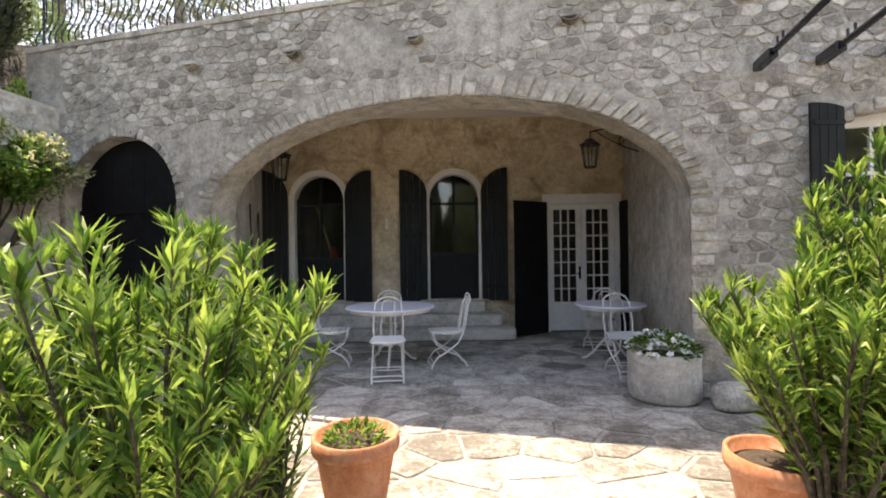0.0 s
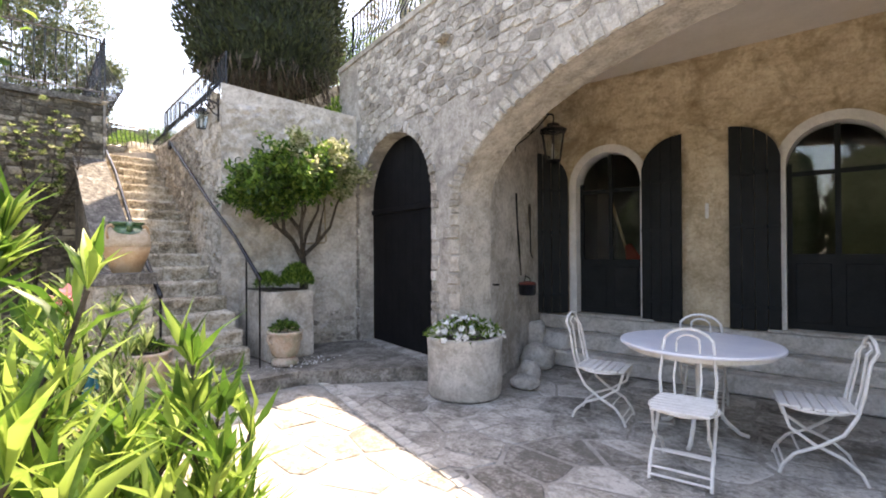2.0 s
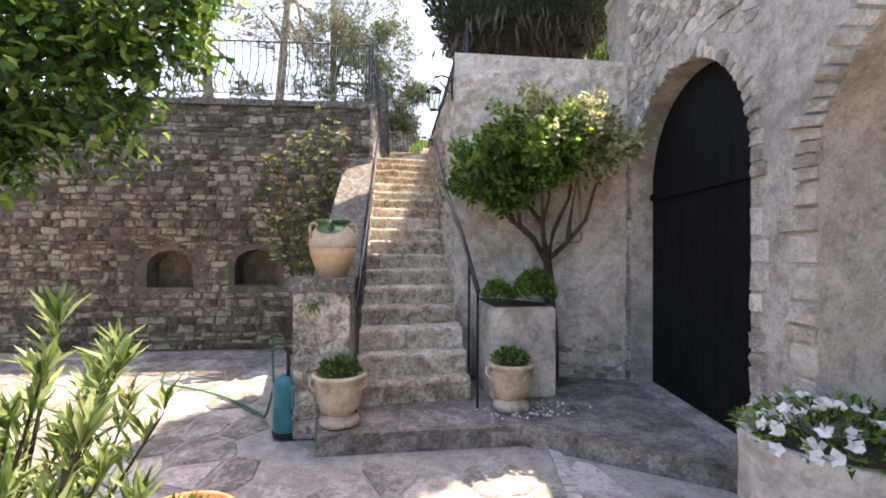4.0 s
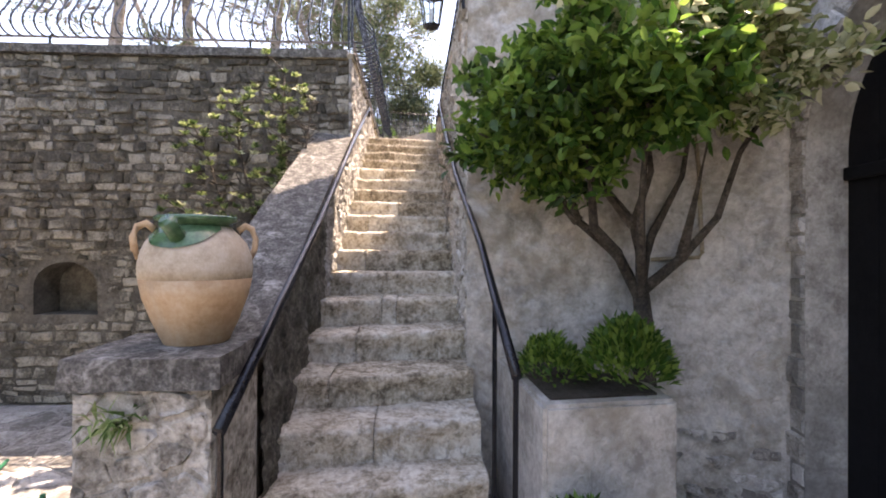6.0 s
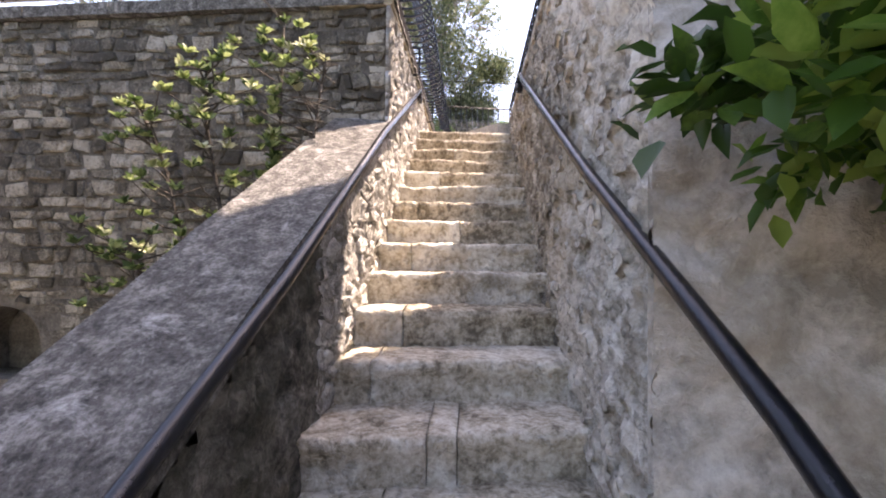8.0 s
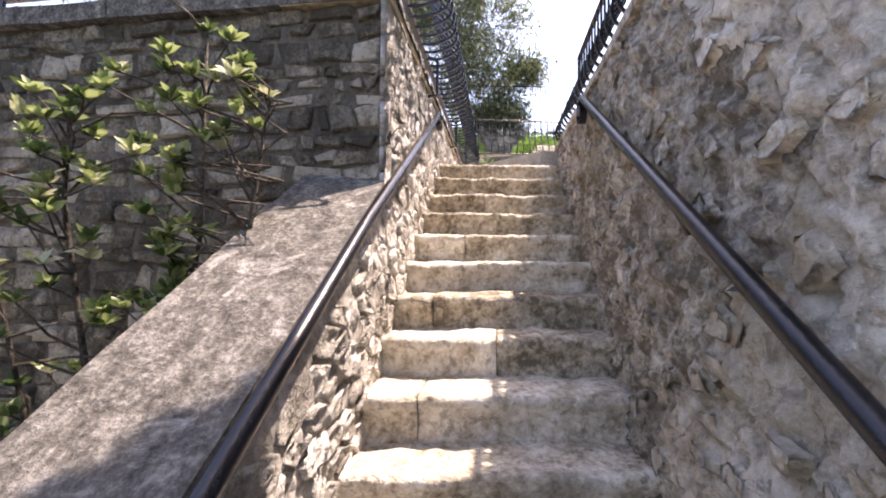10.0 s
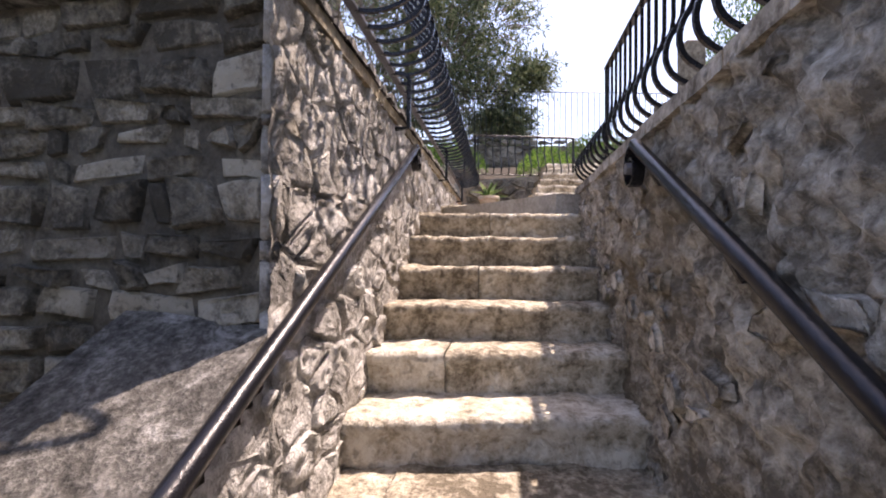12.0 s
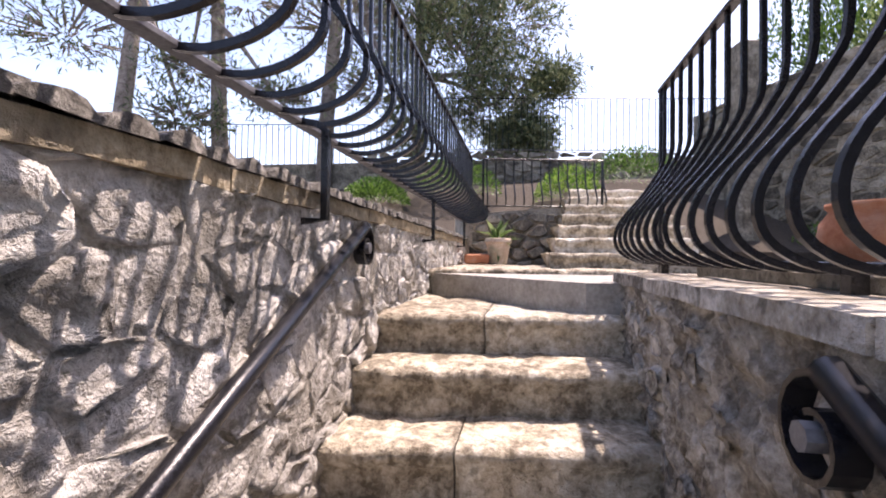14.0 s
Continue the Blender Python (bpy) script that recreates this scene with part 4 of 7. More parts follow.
def railing(name, m, length, h, belly, spacing, label, feet=(), flat_bar=GREY_IRON, thick=0.0105, group="terrace railings", side=-1):
    """Runs along its own x from 0 to length; the bars belly out towards side * y. feet: where brackets hold it."""
    r = empty(name, m, label, "railing", group)
    prof = bar_profile(h, belly)
    bm = tube_bm([(0, side * o, z) for o, z in prof], thick, 4, square=True)
    first = part("bar", bm, IRON, r)
    n = round(length / spacing)
    first.location.x = 0.5 * spacing
    for i in range(1, n):
        ob = new("bar", first.data)
        ob.parent = r
        ob.location.x = (i + 0.5) * spacing
    part("top_rail", box_bm(0, length, -0.018, 0.018, h - 0.008, h + 0.008, bevel=0.003), IRON, r)
    part("bottom_rail", box_bm(0, length, -0.018, 0.018, -0.008, 0.008, bevel=0.003), flat_bar, r)
    for x in (0.01, length - 0.01):
        part("end_post", box_bm(x - 0.012, x + 0.012, -0.012, 0.012, -0.08, h, bevel=0.002), IRON, r)
    for x, kind in feet:
        if kind == "hook":
            pts = [(x, 0, 0.0), (x, side * 0.06, -0.01), (x, side * 0.085, -0.03), (x, side * 0.085, -0.27), (x, side * 0.02, -0.275)]
            part("bracket", tube_bm(pts, 0.014, 4, square=True), IRON, r)
        else:
            part("foot", box_bm(x - 0.016, x + 0.016, -0.016, 0.016, -0.09, 0.0), IRON, r)
    return r
def frame_at(o, d):
    """A pose at o whose x axis runs along d."""
    return Matrix.Translation(o) @ Matrix.Rotation(math.atan2(d.y, d.x), 4, "Z")
RL = "black wrought-iron railing with bellied bars on a stone wall"
railing("railing", frame_at(on_left(3.46, 3.93, 0.015), SL), 8.9 - 3.46, 0.80, 0.235, 0.118, RL, [(x, "hook") for x in (1.11, 2.64, 4.1, 5.2)], side=-1)
railing("railing", frame_at(on_tall(0.02, 3.93, -0.10), BW), 7.2, 0.80, 0.17, 0.118, RL, [(x, "hook") for x in (1.05, 2.1, 3.15, 4.2, 5.4, 6.6)], side=1)
r_start = on_right(4.42, 3.555, -0.22)
railing("railing", frame_at(r_start, -SR), 3.9, 0.80, 0.215, 0.112, RL, [(0.06, "foot"), (1.3, "foot"), (2.6, "foot"), (3.8, "foot")], flat_bar=IRON, side=-1)
railing("railing", frame_at(on_facade(-6.05, 4.42, -0.2), FU), 9.0, 0.85, 0.14, 0.12, "black wrought-iron railing along the house parapet", [(x, "foot") for x in (0.1, 1.5, 3.0, 4.5, 6.0, 7.5, 8.9)], flat_bar=IRON, side=-1)


# ---- handrails ----
def handrail(name, pts, label, posts=(), brackets=(), scroll=None, radius=0.022):
    h = empty(name, Matrix.Translation(pts[0]), label, "handrail", "stair handrails")
    o = Vector(pts[0])
    bm = tube_bm([Vector(p) - o for p in pts], radius, 10)
    part("rail", bm, IRON, h, smooth=True)
    for a, b in posts:
        part("post", tube_bm([Vector(a) - o, Vector(b) - o], 0.012, 6), IRON, h)
    for a, b in brackets:
        a, b = Vector(a) - o, Vector(b) - o
        part("bracket", tube_bm([a, a + (b - a) * 0.5 - Vector((0, 0, 0.03)), b - Vector((0, 0, 0.0))], 0.010, 6), IRON, h)
    if scroll:
        s0, d = Vector(scroll[0]) - o, Vector(scroll[1])
        pts2 = []
        for i in range(17):
            t = math.radians(90 - 24 * i)
            r = 0.085 - 0.0032 * i
            pts2.append(s0 + d * (r * math.cos(t)) + Vector((0, 0, r * math.sin(t) - 0.085)))
        bm = bmesh.new()
        side = d.cross(Vector((0, 0, 1))).normalized() * 0.02
        rows = [[bm.verts.new(p + side), bm.verts.new(p - side), bm.verts.new(p - side + n_), bm.verts.new(p + side + n_)] for p, n_ in
                ((p, ((s0 - Vector((0, 0, 0.085))) - p).normalized() * 0.009) for p in pts2)]
        for r, q in zip(rows, rows[1:]):
            for i in range(4):
                bm.faces.new((r[i], r[(i + 1) % 4], q[(i + 1) % 4], q[i]))
        bm.faces.new(rows[0])
        bm.faces.new(rows[-1][::-1])
        part("scroll", bm, IRON, h, "curled flat iron end")
        part("boss", tube_bm([s0 - Vector((0, 0, 0.085)) - side * 1.6, s0 - Vector((0, 0, 0.085)) + side * 1.4], 0.02, 8), GREY_IRON, h)
    return h
def lrail(x, off=0.0):
    xs = [-9.86, -7.8, -6.4, -4.80]
    return Vector((x, stair_l(x) + float(np.interp(x, xs, [0.058, 0.075, 0.058, 0.054])) + off, float(np.interp(x, xs, [3.67, 2.655, 1.835, 1.05]))))
handrail("handrail", [lrail(x) for x in (-4.80, -5.6, -6.4, -7.1, -7.8, -8.9, -9.86)], "black round iron handrail on the low stair wall",
         posts=[(lrail(-4.81), Vector((-4.81, lrail(-4.81).y, 0.155)))],
         brackets=[(lrail(x) - Vector((0, 0, 0.02)), lrail(x, -0.07) - Vector((0, 0, 0.07))) for x in (-6.2, -7.4, -8.6, -9.6)], scroll=(lrail(-9.84) + Vector((0, 0, 0.015)), SL))
def rrail(x, off=0.0):
    xs = [-8.76, -7.4, -6.5, -5.6, -4.85]
    return Vector((x, float(np.interp(x, xs, [5.10, 4.90, 4.775, 4.70, 4.62])) - off, float(np.interp(x, xs, [3.43, 2.69, 2.19, 1.67, 1.16]))))
handrail("handrail", [rrail(x) for x in (-4.85, -5.2, -5.6, -6.05, -6.5, -7.4, -8.1, -8.76)] , "black round iron handrail fixed to the roughcast wall",
         posts=[(rrail(-4.86), Vector((-4.86, 4.62, 0.155))), (rrail(-5.24), Vector((-5.24, rrail(-5.24).y, 0.35)))],
         brackets=[(rrail(x) - Vector((0, 0, 0.02)), rrail(x, -0.06) - Vector((0, 0, 0.07))) for x in (-6.55, -7.35, -8.1, -8.6)], scroll=(rrail(-8.76), SR))


# ---- caps of the walls ----
def slab_row(name, label, n, corner, mat, cuts=3):
    """A row of cap stones; corner(i) gives the eight corners of the i-th as (bottom four, top four)."""
    top = empty(name, label=label, category="wall cap", kind="structure")
    for i in range(n):
        bm = bmesh.new()
        vs = [bm.verts.new(p) for p in corner(i)]
        fs = [bm.faces.new([vs[k] for k in f]) for f in ((0, 3, 2, 1), (4, 5, 6, 7), (0, 1, 5, 4), (1, 2, 6, 5), (2, 3, 7, 6), (3, 0, 4, 7))]
        bmesh.ops.subdivide_edges(bm, edges=list(bm.edges), cuts=cuts, use_grid_fill=True)
        for v in bm.verts:
            q = v.co * 6
            v.co += Vector((noise.noise(q), noise.noise(q + Vector((9, 0, 0))), noise.noise(q + Vector((0, 9, 0))))) * 0.009
        part("cap_stone", bm, mat, top, smooth=False)
    return top
def cap_sloped(i):
    a0, a1 = 0.45, 3.42
    out = []
    for dz in (-0.095, 0.0):
        for a, h in ((a0, 0.022), (a1, 0.022), (a1, -0.37), (a0, -0.37)):
            p = on_left(a, 0, h)
            p.z = low_top(p.x) + dz
            out.append(p)
    return out
slab_row("sloping_cap", "lichened grey stone cap sloping up beside the steps", 1, cap_sloped, CAP_STONE, cuts=15)
def cap_left(i):
    a0, a1 = 3.40 + i * 0.86, 3.40 + (i + 1) * 0.86 - 0.006
    return [on_left(a, z, h) for z in (3.695, 3.742) for a, h in ((a0, 0.035), (a1, 0.035), (a1, -0.5), (a0, -0.5))]
stair_cap = slab_row("wall_cap", "ochre mortar ledge edged with lichened half-round tiles", 6, cap_left, LEDGE, cuts=7)
tile_rng = random.Random(8)
for i in range(47):                                        # half-round tile ends along the edge
    a0 = 3.45 + 0.109 * i
    r = 0.044 * tile_rng.uniform(0.9, 1.08)
    bm = bmesh.new()
    rows = []
    for h in (0.05 + tile_rng.uniform(-0.008, 0.008), 0.02, -0.12, -0.36, -0.5):
        rows.append([bm.verts.new(on_left(a0 + r * 1.22 * math.cos(t), 3.744 + r * 0.72 * math.sin(t) + 0.006 * noise.noise(Vector((a0 * 9, h * 9, t))), h)) for t in [math.pi * k / 7 for k in range(8)]])
    for p, q in zip(rows, rows[1:]):
        for k in range(7):
            bm.faces.new((p[k], p[k + 1], q[k + 1], q[k]))
    for row in (rows[0], rows[-1]):
        bm.faces.new(row)
    part("tile", bm, CAP_STONE, stair_cap, smooth=True)
def cap_tall(i):
    a0, a1 = 0.02 + i * 0.7, 0.02 + (i + 1) * 0.697
    return [on_tall(a, z, h) for z in (3.70, 3.79) for a, h in ((a0, 0.06), (a1, 0.06), (a1, -0.45), (a0, -0.45))]
slab_row("wall_cap", "grey stone cap along the tall wall", 12, cap_tall, CAP_STONE)
def cap_right(i):
    a0, a1 = 0.02 + i * 0.54, 0.02 + (i + 1) * 0.537
    return [on_right(a, z, h) for z in (3.455, 3.50) for a, h in ((a0, 0.008), (a1, 0.008), (a1, -0.62), (a0 + (0.25 if i == 0 else 0), -0.62))]
slab_row("wall_cap", "flat pale stones along the top of the roughcast wall", 8, cap_right, ROUGHCAST)
def cap_facade(i):
    a0, a1 = -6.1 + i * 0.6, -6.1 + (i + 1) * 0.597
    return [on_facade(a, z, h) for z in (4.33, 4.40) for a, h in ((a0, 0.03), (a1, 0.03), (a1, -0.42), (a0, -0.42))]
slab_row("wall_cap", "rough stone coping along the house parapet", 25, cap_facade, VOUSSOIR)


# ---- garden furniture ----
def garden_chair(m, label):
    c = empty("garden_chair", m, label, "chair", "white iron garden chairs")
    for i in range(7):                                        # slats of the seat, rounded outline
        y = -0.18 + 0.06 * i
        w = 0.19 - 0.02 * (abs(i - 3) / 3) ** 2
        part("seat_slat", box_bm(-w, w, y - 0.026, y + 0.026, 0.435, 0.452, bevel=0.004), WHITE_IRON, c)
    part("seat_rim", tube_bm([(0.19 * math.cos(t) * (1.08 if abs(math.cos(t)) > 0.5 else 1), 0.20 * math.sin(t), 0.428) for t in [2 * math.pi * i / 20 for i in range(21)]], 0.010, 6), WHITE_IRON, c)
    def hoop(w, z1, y1):
        pts = [(-w, 0.19, 0.43)]
        pts += [(-w - 0.012, 0.22, 0.56), (-w, 0.24, 0.68), (-w * 0.97, 0.255, z1 - w * 0.85)]
        pts += [(-w * math.cos(math.pi * i / 8), y1, z1 - w * 0.75 + w * 0.75 * math.sin(math.pi * i / 8)) for i in range(1, 8)]
        pts += [(w * 0.97, 0.255, z1 - w * 0.85), (w, 0.24, 0.68), (w + 0.012, 0.22, 0.56), (w, 0.19, 0.43)]
        return pts
    part("backrest", tube_bm(hoop(0.165, 0.90, 0.29), 0.011, 6), WHITE_IRON, c)
    part("inner_hoop", tube_bm(hoop(0.075, 0.86, 0.28), 0.008, 6), WHITE_IRON, c)
    for s in (-1, 1):
        x = 0.175 * s
        part("leg", tube_bm([(x, 0.19, 0.43), (x, 0.12, 0.30), (x, 0.0, 0.21), (x, -0.13, 0.14), (x, -0.19, 0.06), (x, -0.21, 0.0)], 0.011, 6), WHITE_IRON, c)
        part("leg", tube_bm([(x * 0.9, -0.19, 0.43), (x * 0.9, -0.15, 0.30), (x * 0.9, -0.02, 0.21), (x * 0.9, 0.12, 0.15), (x * 0.9, 0.21, 0.07), (x * 0.9, 0.24, 0.0)], 0.011, 6), WHITE_IRON, c)
    for y, z, w in ((-0.205, 0.03, 0.175), (-0.185, 0.075, 0.175), (-0.10, 0.155, 0.175), (0.225, 0.04, 0.157)):
        part("stretcher", tube_bm([(-w, y, z), (w, y, z)], 0.008, 6), WHITE_IRON, c)
    return c
CH = "white painted iron garden chair with a slatted seat and hooped back"
for x, y, rz in ((-0.64, 5.25, 5), (-1.42, 5.95, 96), (0.02, 5.85, -80), (-0.78, 6.72, 185), (2.10, 5.32, 4), (2.22, 6.60, 178)):
    garden_chair(pose(x, y, 0.006, 0, 0, rz), CH)
def round_table(x, y, r, label):
    t = empty("round_table", pose(x, y, 0.006), label, "table", "white garden tables")
    part("tabletop", lathe_bm([(r - 0.02, 0.712), (r, 0.716), (r + 0.004, 0.728), (r, 0.738), (r - 0.015, 0.741), (0.02, 0.741)], sides=48), TABLE_TOP, t, "lilac-white enamelled top")
    part("rim", lathe_bm([(r - 0.06, 0.675), (r - 0.055, 0.675), (r - 0.055, 0.711), (r - 0.06, 0.711)], sides=40), WHITE_IRON, t)
    part("pedestal", lathe_bm([(0.03, 0.20), (0.035, 0.24), (0.022, 0.30), (0.024, 0.62), (0.05, 0.69), (0.18, 0.705)], sides=14), WHITE_IRON, t, smooth=True)
    for k in range(3):
        a = radians(120 * k + 30)
        d = Vector((math.cos(a), math.sin(a), 0))
        part("leg", tube_bm([d * 0.02 + Vector((0, 0, 0.30)), d * 0.10 + Vector((0, 0, 0.26)), d * 0.20 + Vector((0, 0, 0.12)), d * 0.30 + Vector((0, 0, 0.03)), d * 0.36 + Vector((0, 0, 0.012))], 0.016, 6), WHITE_IRON, t)
round_table(-0.69, 5.99, 0.57, "round white garden table with a lilac-white enamelled top")
round_table(2.13, 5.92, 0.43, "round white garden table on a curved tripod foot")


# ---- pots, urns and the oil jar ----
nrng = np.random.default_rng(3)
def flower_heap(parent, c, r, h, n_leaf, n_flower, leaf_mat, flower_mat, leaf_len=0.07, petal=0.045):
    c = np.array(c)
    def dome(n, lo):
        t, u = nrng.uniform(0, 2 * np.pi, n), nrng.uniform(lo, 1, n) ** 0.5
        x, y = r * u * np.cos(t), r * u * np.sin(t)
        z = h * np.sqrt(np.clip(1 - (u * 0.95) ** 2, 0, 1)) * nrng.uniform(0.5, 1.1, n)
        return np.stack([x, y, z], 1)
    P = dome(n_leaf, 0)
    D = P * [1, 1, 1.5] + nrng.normal(0, 0.08, P.shape) + [0, 0, 0.05]
    leaves("leaves", P + c, D, leaf_len, leaf_len * 0.42, leaf_mat, parent, nrng)
    if n_flower:
        F = dome(n_flower, 0.0) * [1.08, 1.08, 1.2]
        ang = [2 * np.pi * k / 5 for k in range(5)]
        first = leaves("flower", np.zeros((5, 3)), [[np.cos(t), np.sin(t), 0.45] for t in ang], petal, petal * 0.95, flower_mat, parent, nrng, 0.1, 0.1)
        for i, f in enumerate(F):
            ob = first if i == 0 else new("flower", first.data)
            ob.parent = parent
            out = Vector(f * [1, 1, 2] + [0, 0, 0.1] + nrng.normal(0, 0.08, 3))
            ob.matrix_basis = Matrix.Translation(Vector(f + c)) @ out.to_track_quat("Z", "Y").to_matrix().to_4x4() @ Matrix.Rotation(float(nrng.uniform(0, 6)), 4, "Z")


def stone_tub(x, y, r, h, label, seed):
    p = empty("stone_planter", pose(x, y, 0.004), label, "planter", "stone flower tubs")
    part("tub", lathe_bm([(r * 0.93, 0.0), (r * 0.99, 0.03), (r * 1.0, h * 0.35), (r * 0.985, h * 0.7), (r * 1.0, h - 0.05), (r * 1.01, h - 0.015), (r * 0.985, h), (r * 0.86, h), (r * 0.84, h - 0.08)],
                         sides=44, wobble=0.035, seed=seed), TUFF, p, smooth=True)
    part("soil", lathe_bm([(r * 0.85, h - 0.085), (r * 0.8, h - 0.055), (0.02, h - 0.04)], sides=20), SOIL, p)
    flower_heap(p, (0, 0, h - 0.06), r * 0.98, 0.20, 420, 75, BRIGHT_LEAF, PETAL)
    return p
stone_tub(-2.80, 5.74, 0.385, 0.60, "pale round stone tub full of white flowers on the flagstones", 1)
stone_tub(2.13, 4.50, 0.335, 0.45, "grey round stone tub full of white flowers on the flagstones", 5)


def terracotta_pot(x, y, z, r, h, label, plant=True, mat=TERRACOTTA, group="terracotta pots"):
    p = empty("flower_pot", pose(x, y, z), label, "flower pot", group)
    part("pot", lathe_bm([(r * 0.62, 0), (r * 0.66, 0.01), (r * 0.90, h * 0.78), (r * 0.91, h * 0.80), (r * 1.0, h * 0.81), (r * 1.02, h * 0.86), (r * 1.0, h * 0.99), (r * 0.96, h), (r * 0.90, h * 0.985), (r * 0.87, h * 0.84)], sides=40), mat, p, smooth=True)
    part("soil", lathe_bm([(r * 0.88, h * 0.84), (r * 0.5, h * 0.87), (0.01, h * 0.88)], sides=20), SOIL, p)
    if plant:
        flower_heap(p, (0, 0, h * 0.86), r * 0.66, 0.09, 260, 0, BRIGHT_LEAF, PETAL, 0.05)
    return p
terracotta_pot(-0.50, 2.58, 0.004, 0.24, 0.44, "terracotta flower pot with a low green succulent")
terracotta_pot(1.62, 2.25, 0.004, 0.235, 0.44, "terracotta flower pot under an oleander", False)
terracotta_pot(-3.15, 2.78, 0.004, 0.23, 0.42, "terracotta flower pot with trailing green leaves")
terracotta_pot(-1.15, 2.25, 0.004, 0.20, 0.36, "terracotta flower pot behind oleander stems", False)


def garden_urn(x, y, label, seed):
    u = empty("garden_urn", pose(x, y, 0.160), label, "urn", "urns at the foot of the steps")
    part("foot", lathe_bm([(0.15, 0), (0.155, 0.03), (0.15, 0.055), (0.115, 0.075), (0.11, 0.09)], sides=32), PALE_TERRACOTTA, u, smooth=True)
    body = part("body", lathe_bm([(0.11, 0.09), (0.145, 0.115), (0.17, 0.20), (0.178, 0.30), (0.175, 0.345), (0.205, 0.365), (0.21, 0.385), (0.20, 0.395), (0.17, 0.39), (0.16, 0.35)], sides=36), PALE_TERRACOTTA, u, smooth=True)
    bm = bmesh.new()
    for k in range(8):
        a = 2 * math.pi * k / 8
        d = Vector((math.cos(a), math.sin(a), 0))
        s = Vector((-d.y, d.x, 0))
        add_tube(bm, [d * 0.181 + s * (0.06 * math.sin(j * math.pi / 6)) * 0.6 + s * 0.12 * (j / 6 - 0.5) + Vector((0, 0, 0.325 - 0.05 * math.sin(j * math.pi / 6))) for j in range(7)], 0.008, 5)
    part("garland", bm, PALE_TERRACOTTA, body, "moulded garland")
    part("soil", lathe_bm([(0.165, 0.35), (0.08, 0.365), (0.01, 0.37)], sides=16), SOIL, u)
    for k in (-1, 1):
        part("handle", tube_bm([(0.0, k * 0.165, 0.36), (0.0, k * 0.215, 0.355), (0.0, k * 0.225, 0.31), (0.0, k * 0.19, 0.26), (0.0, k * 0.168, 0.245)], 0.013, 8), PALE_TERRACOTTA, u, smooth=True)
    bm = bmesh.new()                                   # a leaf motif in faded green on the side towards the terrace
    for tilt in (-60, -30, 0, 30, 60):
        t = radians(tilt)
        tip = [(0.07 * math.sin(t), 0.05 + 0.075 * math.cos(t)), (0.035 * math.sin(t + 0.35), 0.05 + 0.04 * math.cos(t + 0.35)), (0.0, 0.05), (0.035 * math.sin(t - 0.35), 0.05 + 0.04 * math.cos(t - 0.35))]
        bm.faces.new([bm.verts.new(Vector((math.sqrt(max(0.0, (0.150 + 0.13 * zz) ** 2 - yy * yy)) + 0.006, yy, 0.14 + zz))) for yy, zz in tip])
    part("leaf_motif", bm, GREEN_GLAZE, body, "faded green leaf motif")
    flower_heap(u, (0, 0, 0.37), 0.15, 0.11, 300, 0, SHRUB_LEAF, PETAL, 0.06)
garden_urn(-4.78, 3.46, "pale terracotta urn with garlands and green leaves beside the steps", 1)
garden_urn(-4.80, 4.90, "mossy terracotta urn with garlands beside the planter", 2)

jar = empty("oil_jar", pose(-5.17, 3.415, 1.276, 0, 0, 20) @ Matrix.Diagonal((0.76, 0.76, 0.865, 1)), "large ochre oil jar with a green glazed neck on the pillar", "jar")
part("body", lathe_bm([(0.145, 0.0), (0.155, 0.01), (0.20, 0.10), (0.245, 0.21), (0.262, 0.29)], sides=44), JAR_CLAY, jar, smooth=True)
part("shoulder", lathe_bm([(0.262, 0.29), (0.266, 0.335), (0.260, 0.39), (0.2352, 0.4455), (0.20, 0.485), (0.172, 0.508), (0.16, 0.522)], sides=44), JAR_PALE, jar, "pale bare shoulder", smooth=True)
part("neck", lathe_bm([(0.161, 0.520), (0.165, 0.535), (0.195, 0.548), (0.198, 0.562), (0.185, 0.568), (0.14, 0.562), (0.13, 0.50)], sides=40), GREEN_GLAZE, jar, "green glazed rim", smooth=True)
bm = bmesh.new()
prof = [(0.268, 0.365), (0.258, 0.41), (0.240, 0.447), (0.205, 0.488), (0.177, 0.511), (0.165, 0.523)]
rings = []
for i in range(9):                                         # the run hangs from the neck and is deepest at its middle
    ring = []
    for ang in range(-64, 65, 4):
        reach = 0.30 + 0.70 * max(0.0, math.cos(radians(ang * 1.4)))
        at = 5 - 3.6 * (i / 8) * min(1.0, reach)
        k = min(4, int(at))
        rr, zz = prof[k][0] + (prof[k + 1][0] - prof[k][0]) * (at - k), prof[k][1] + (prof[k + 1][1] - prof[k][1]) * (at - k)
        ring.append(bm.verts.new(((rr + 0.002) * math.cos(radians(ang)), (rr + 0.002) * math.sin(radians(ang)), zz)))
    rings.append(ring)
for r, q in zip(rings, rings[1:]):
    for i in range(len(r) - 1):
        bm.faces.new((r[i], r[i + 1], q[i + 1], q[i]))
part("glaze_run", bm, GREEN_GLAZE, jar, smooth=True).rotation_euler.z = radians(-32)
part("spout", tube_bm([(0.18, 0.03, 0.45), (0.25, 0.03, 0.505), (0.285, 0.03, 0.535)], 0.035, 10, radii=[0.045, 0.034, 0.037]), GREEN_GLAZE, jar, smooth=True).rotation_euler.z = radians(-36)
for s in (-1, 1):
    part("handle", tube_bm([(0.03, s * 0.19, 0.505), (0.03, s * 0.225, 0.53), (0.03, s * 0.26, 0.515), (0.03, s * 0.278, 0.47), (0.03, s * 0.272, 0.42), (0.03, s * 0.252, 0.38)], 0.016, 8), JAR_CLAY, jar, smooth=True)
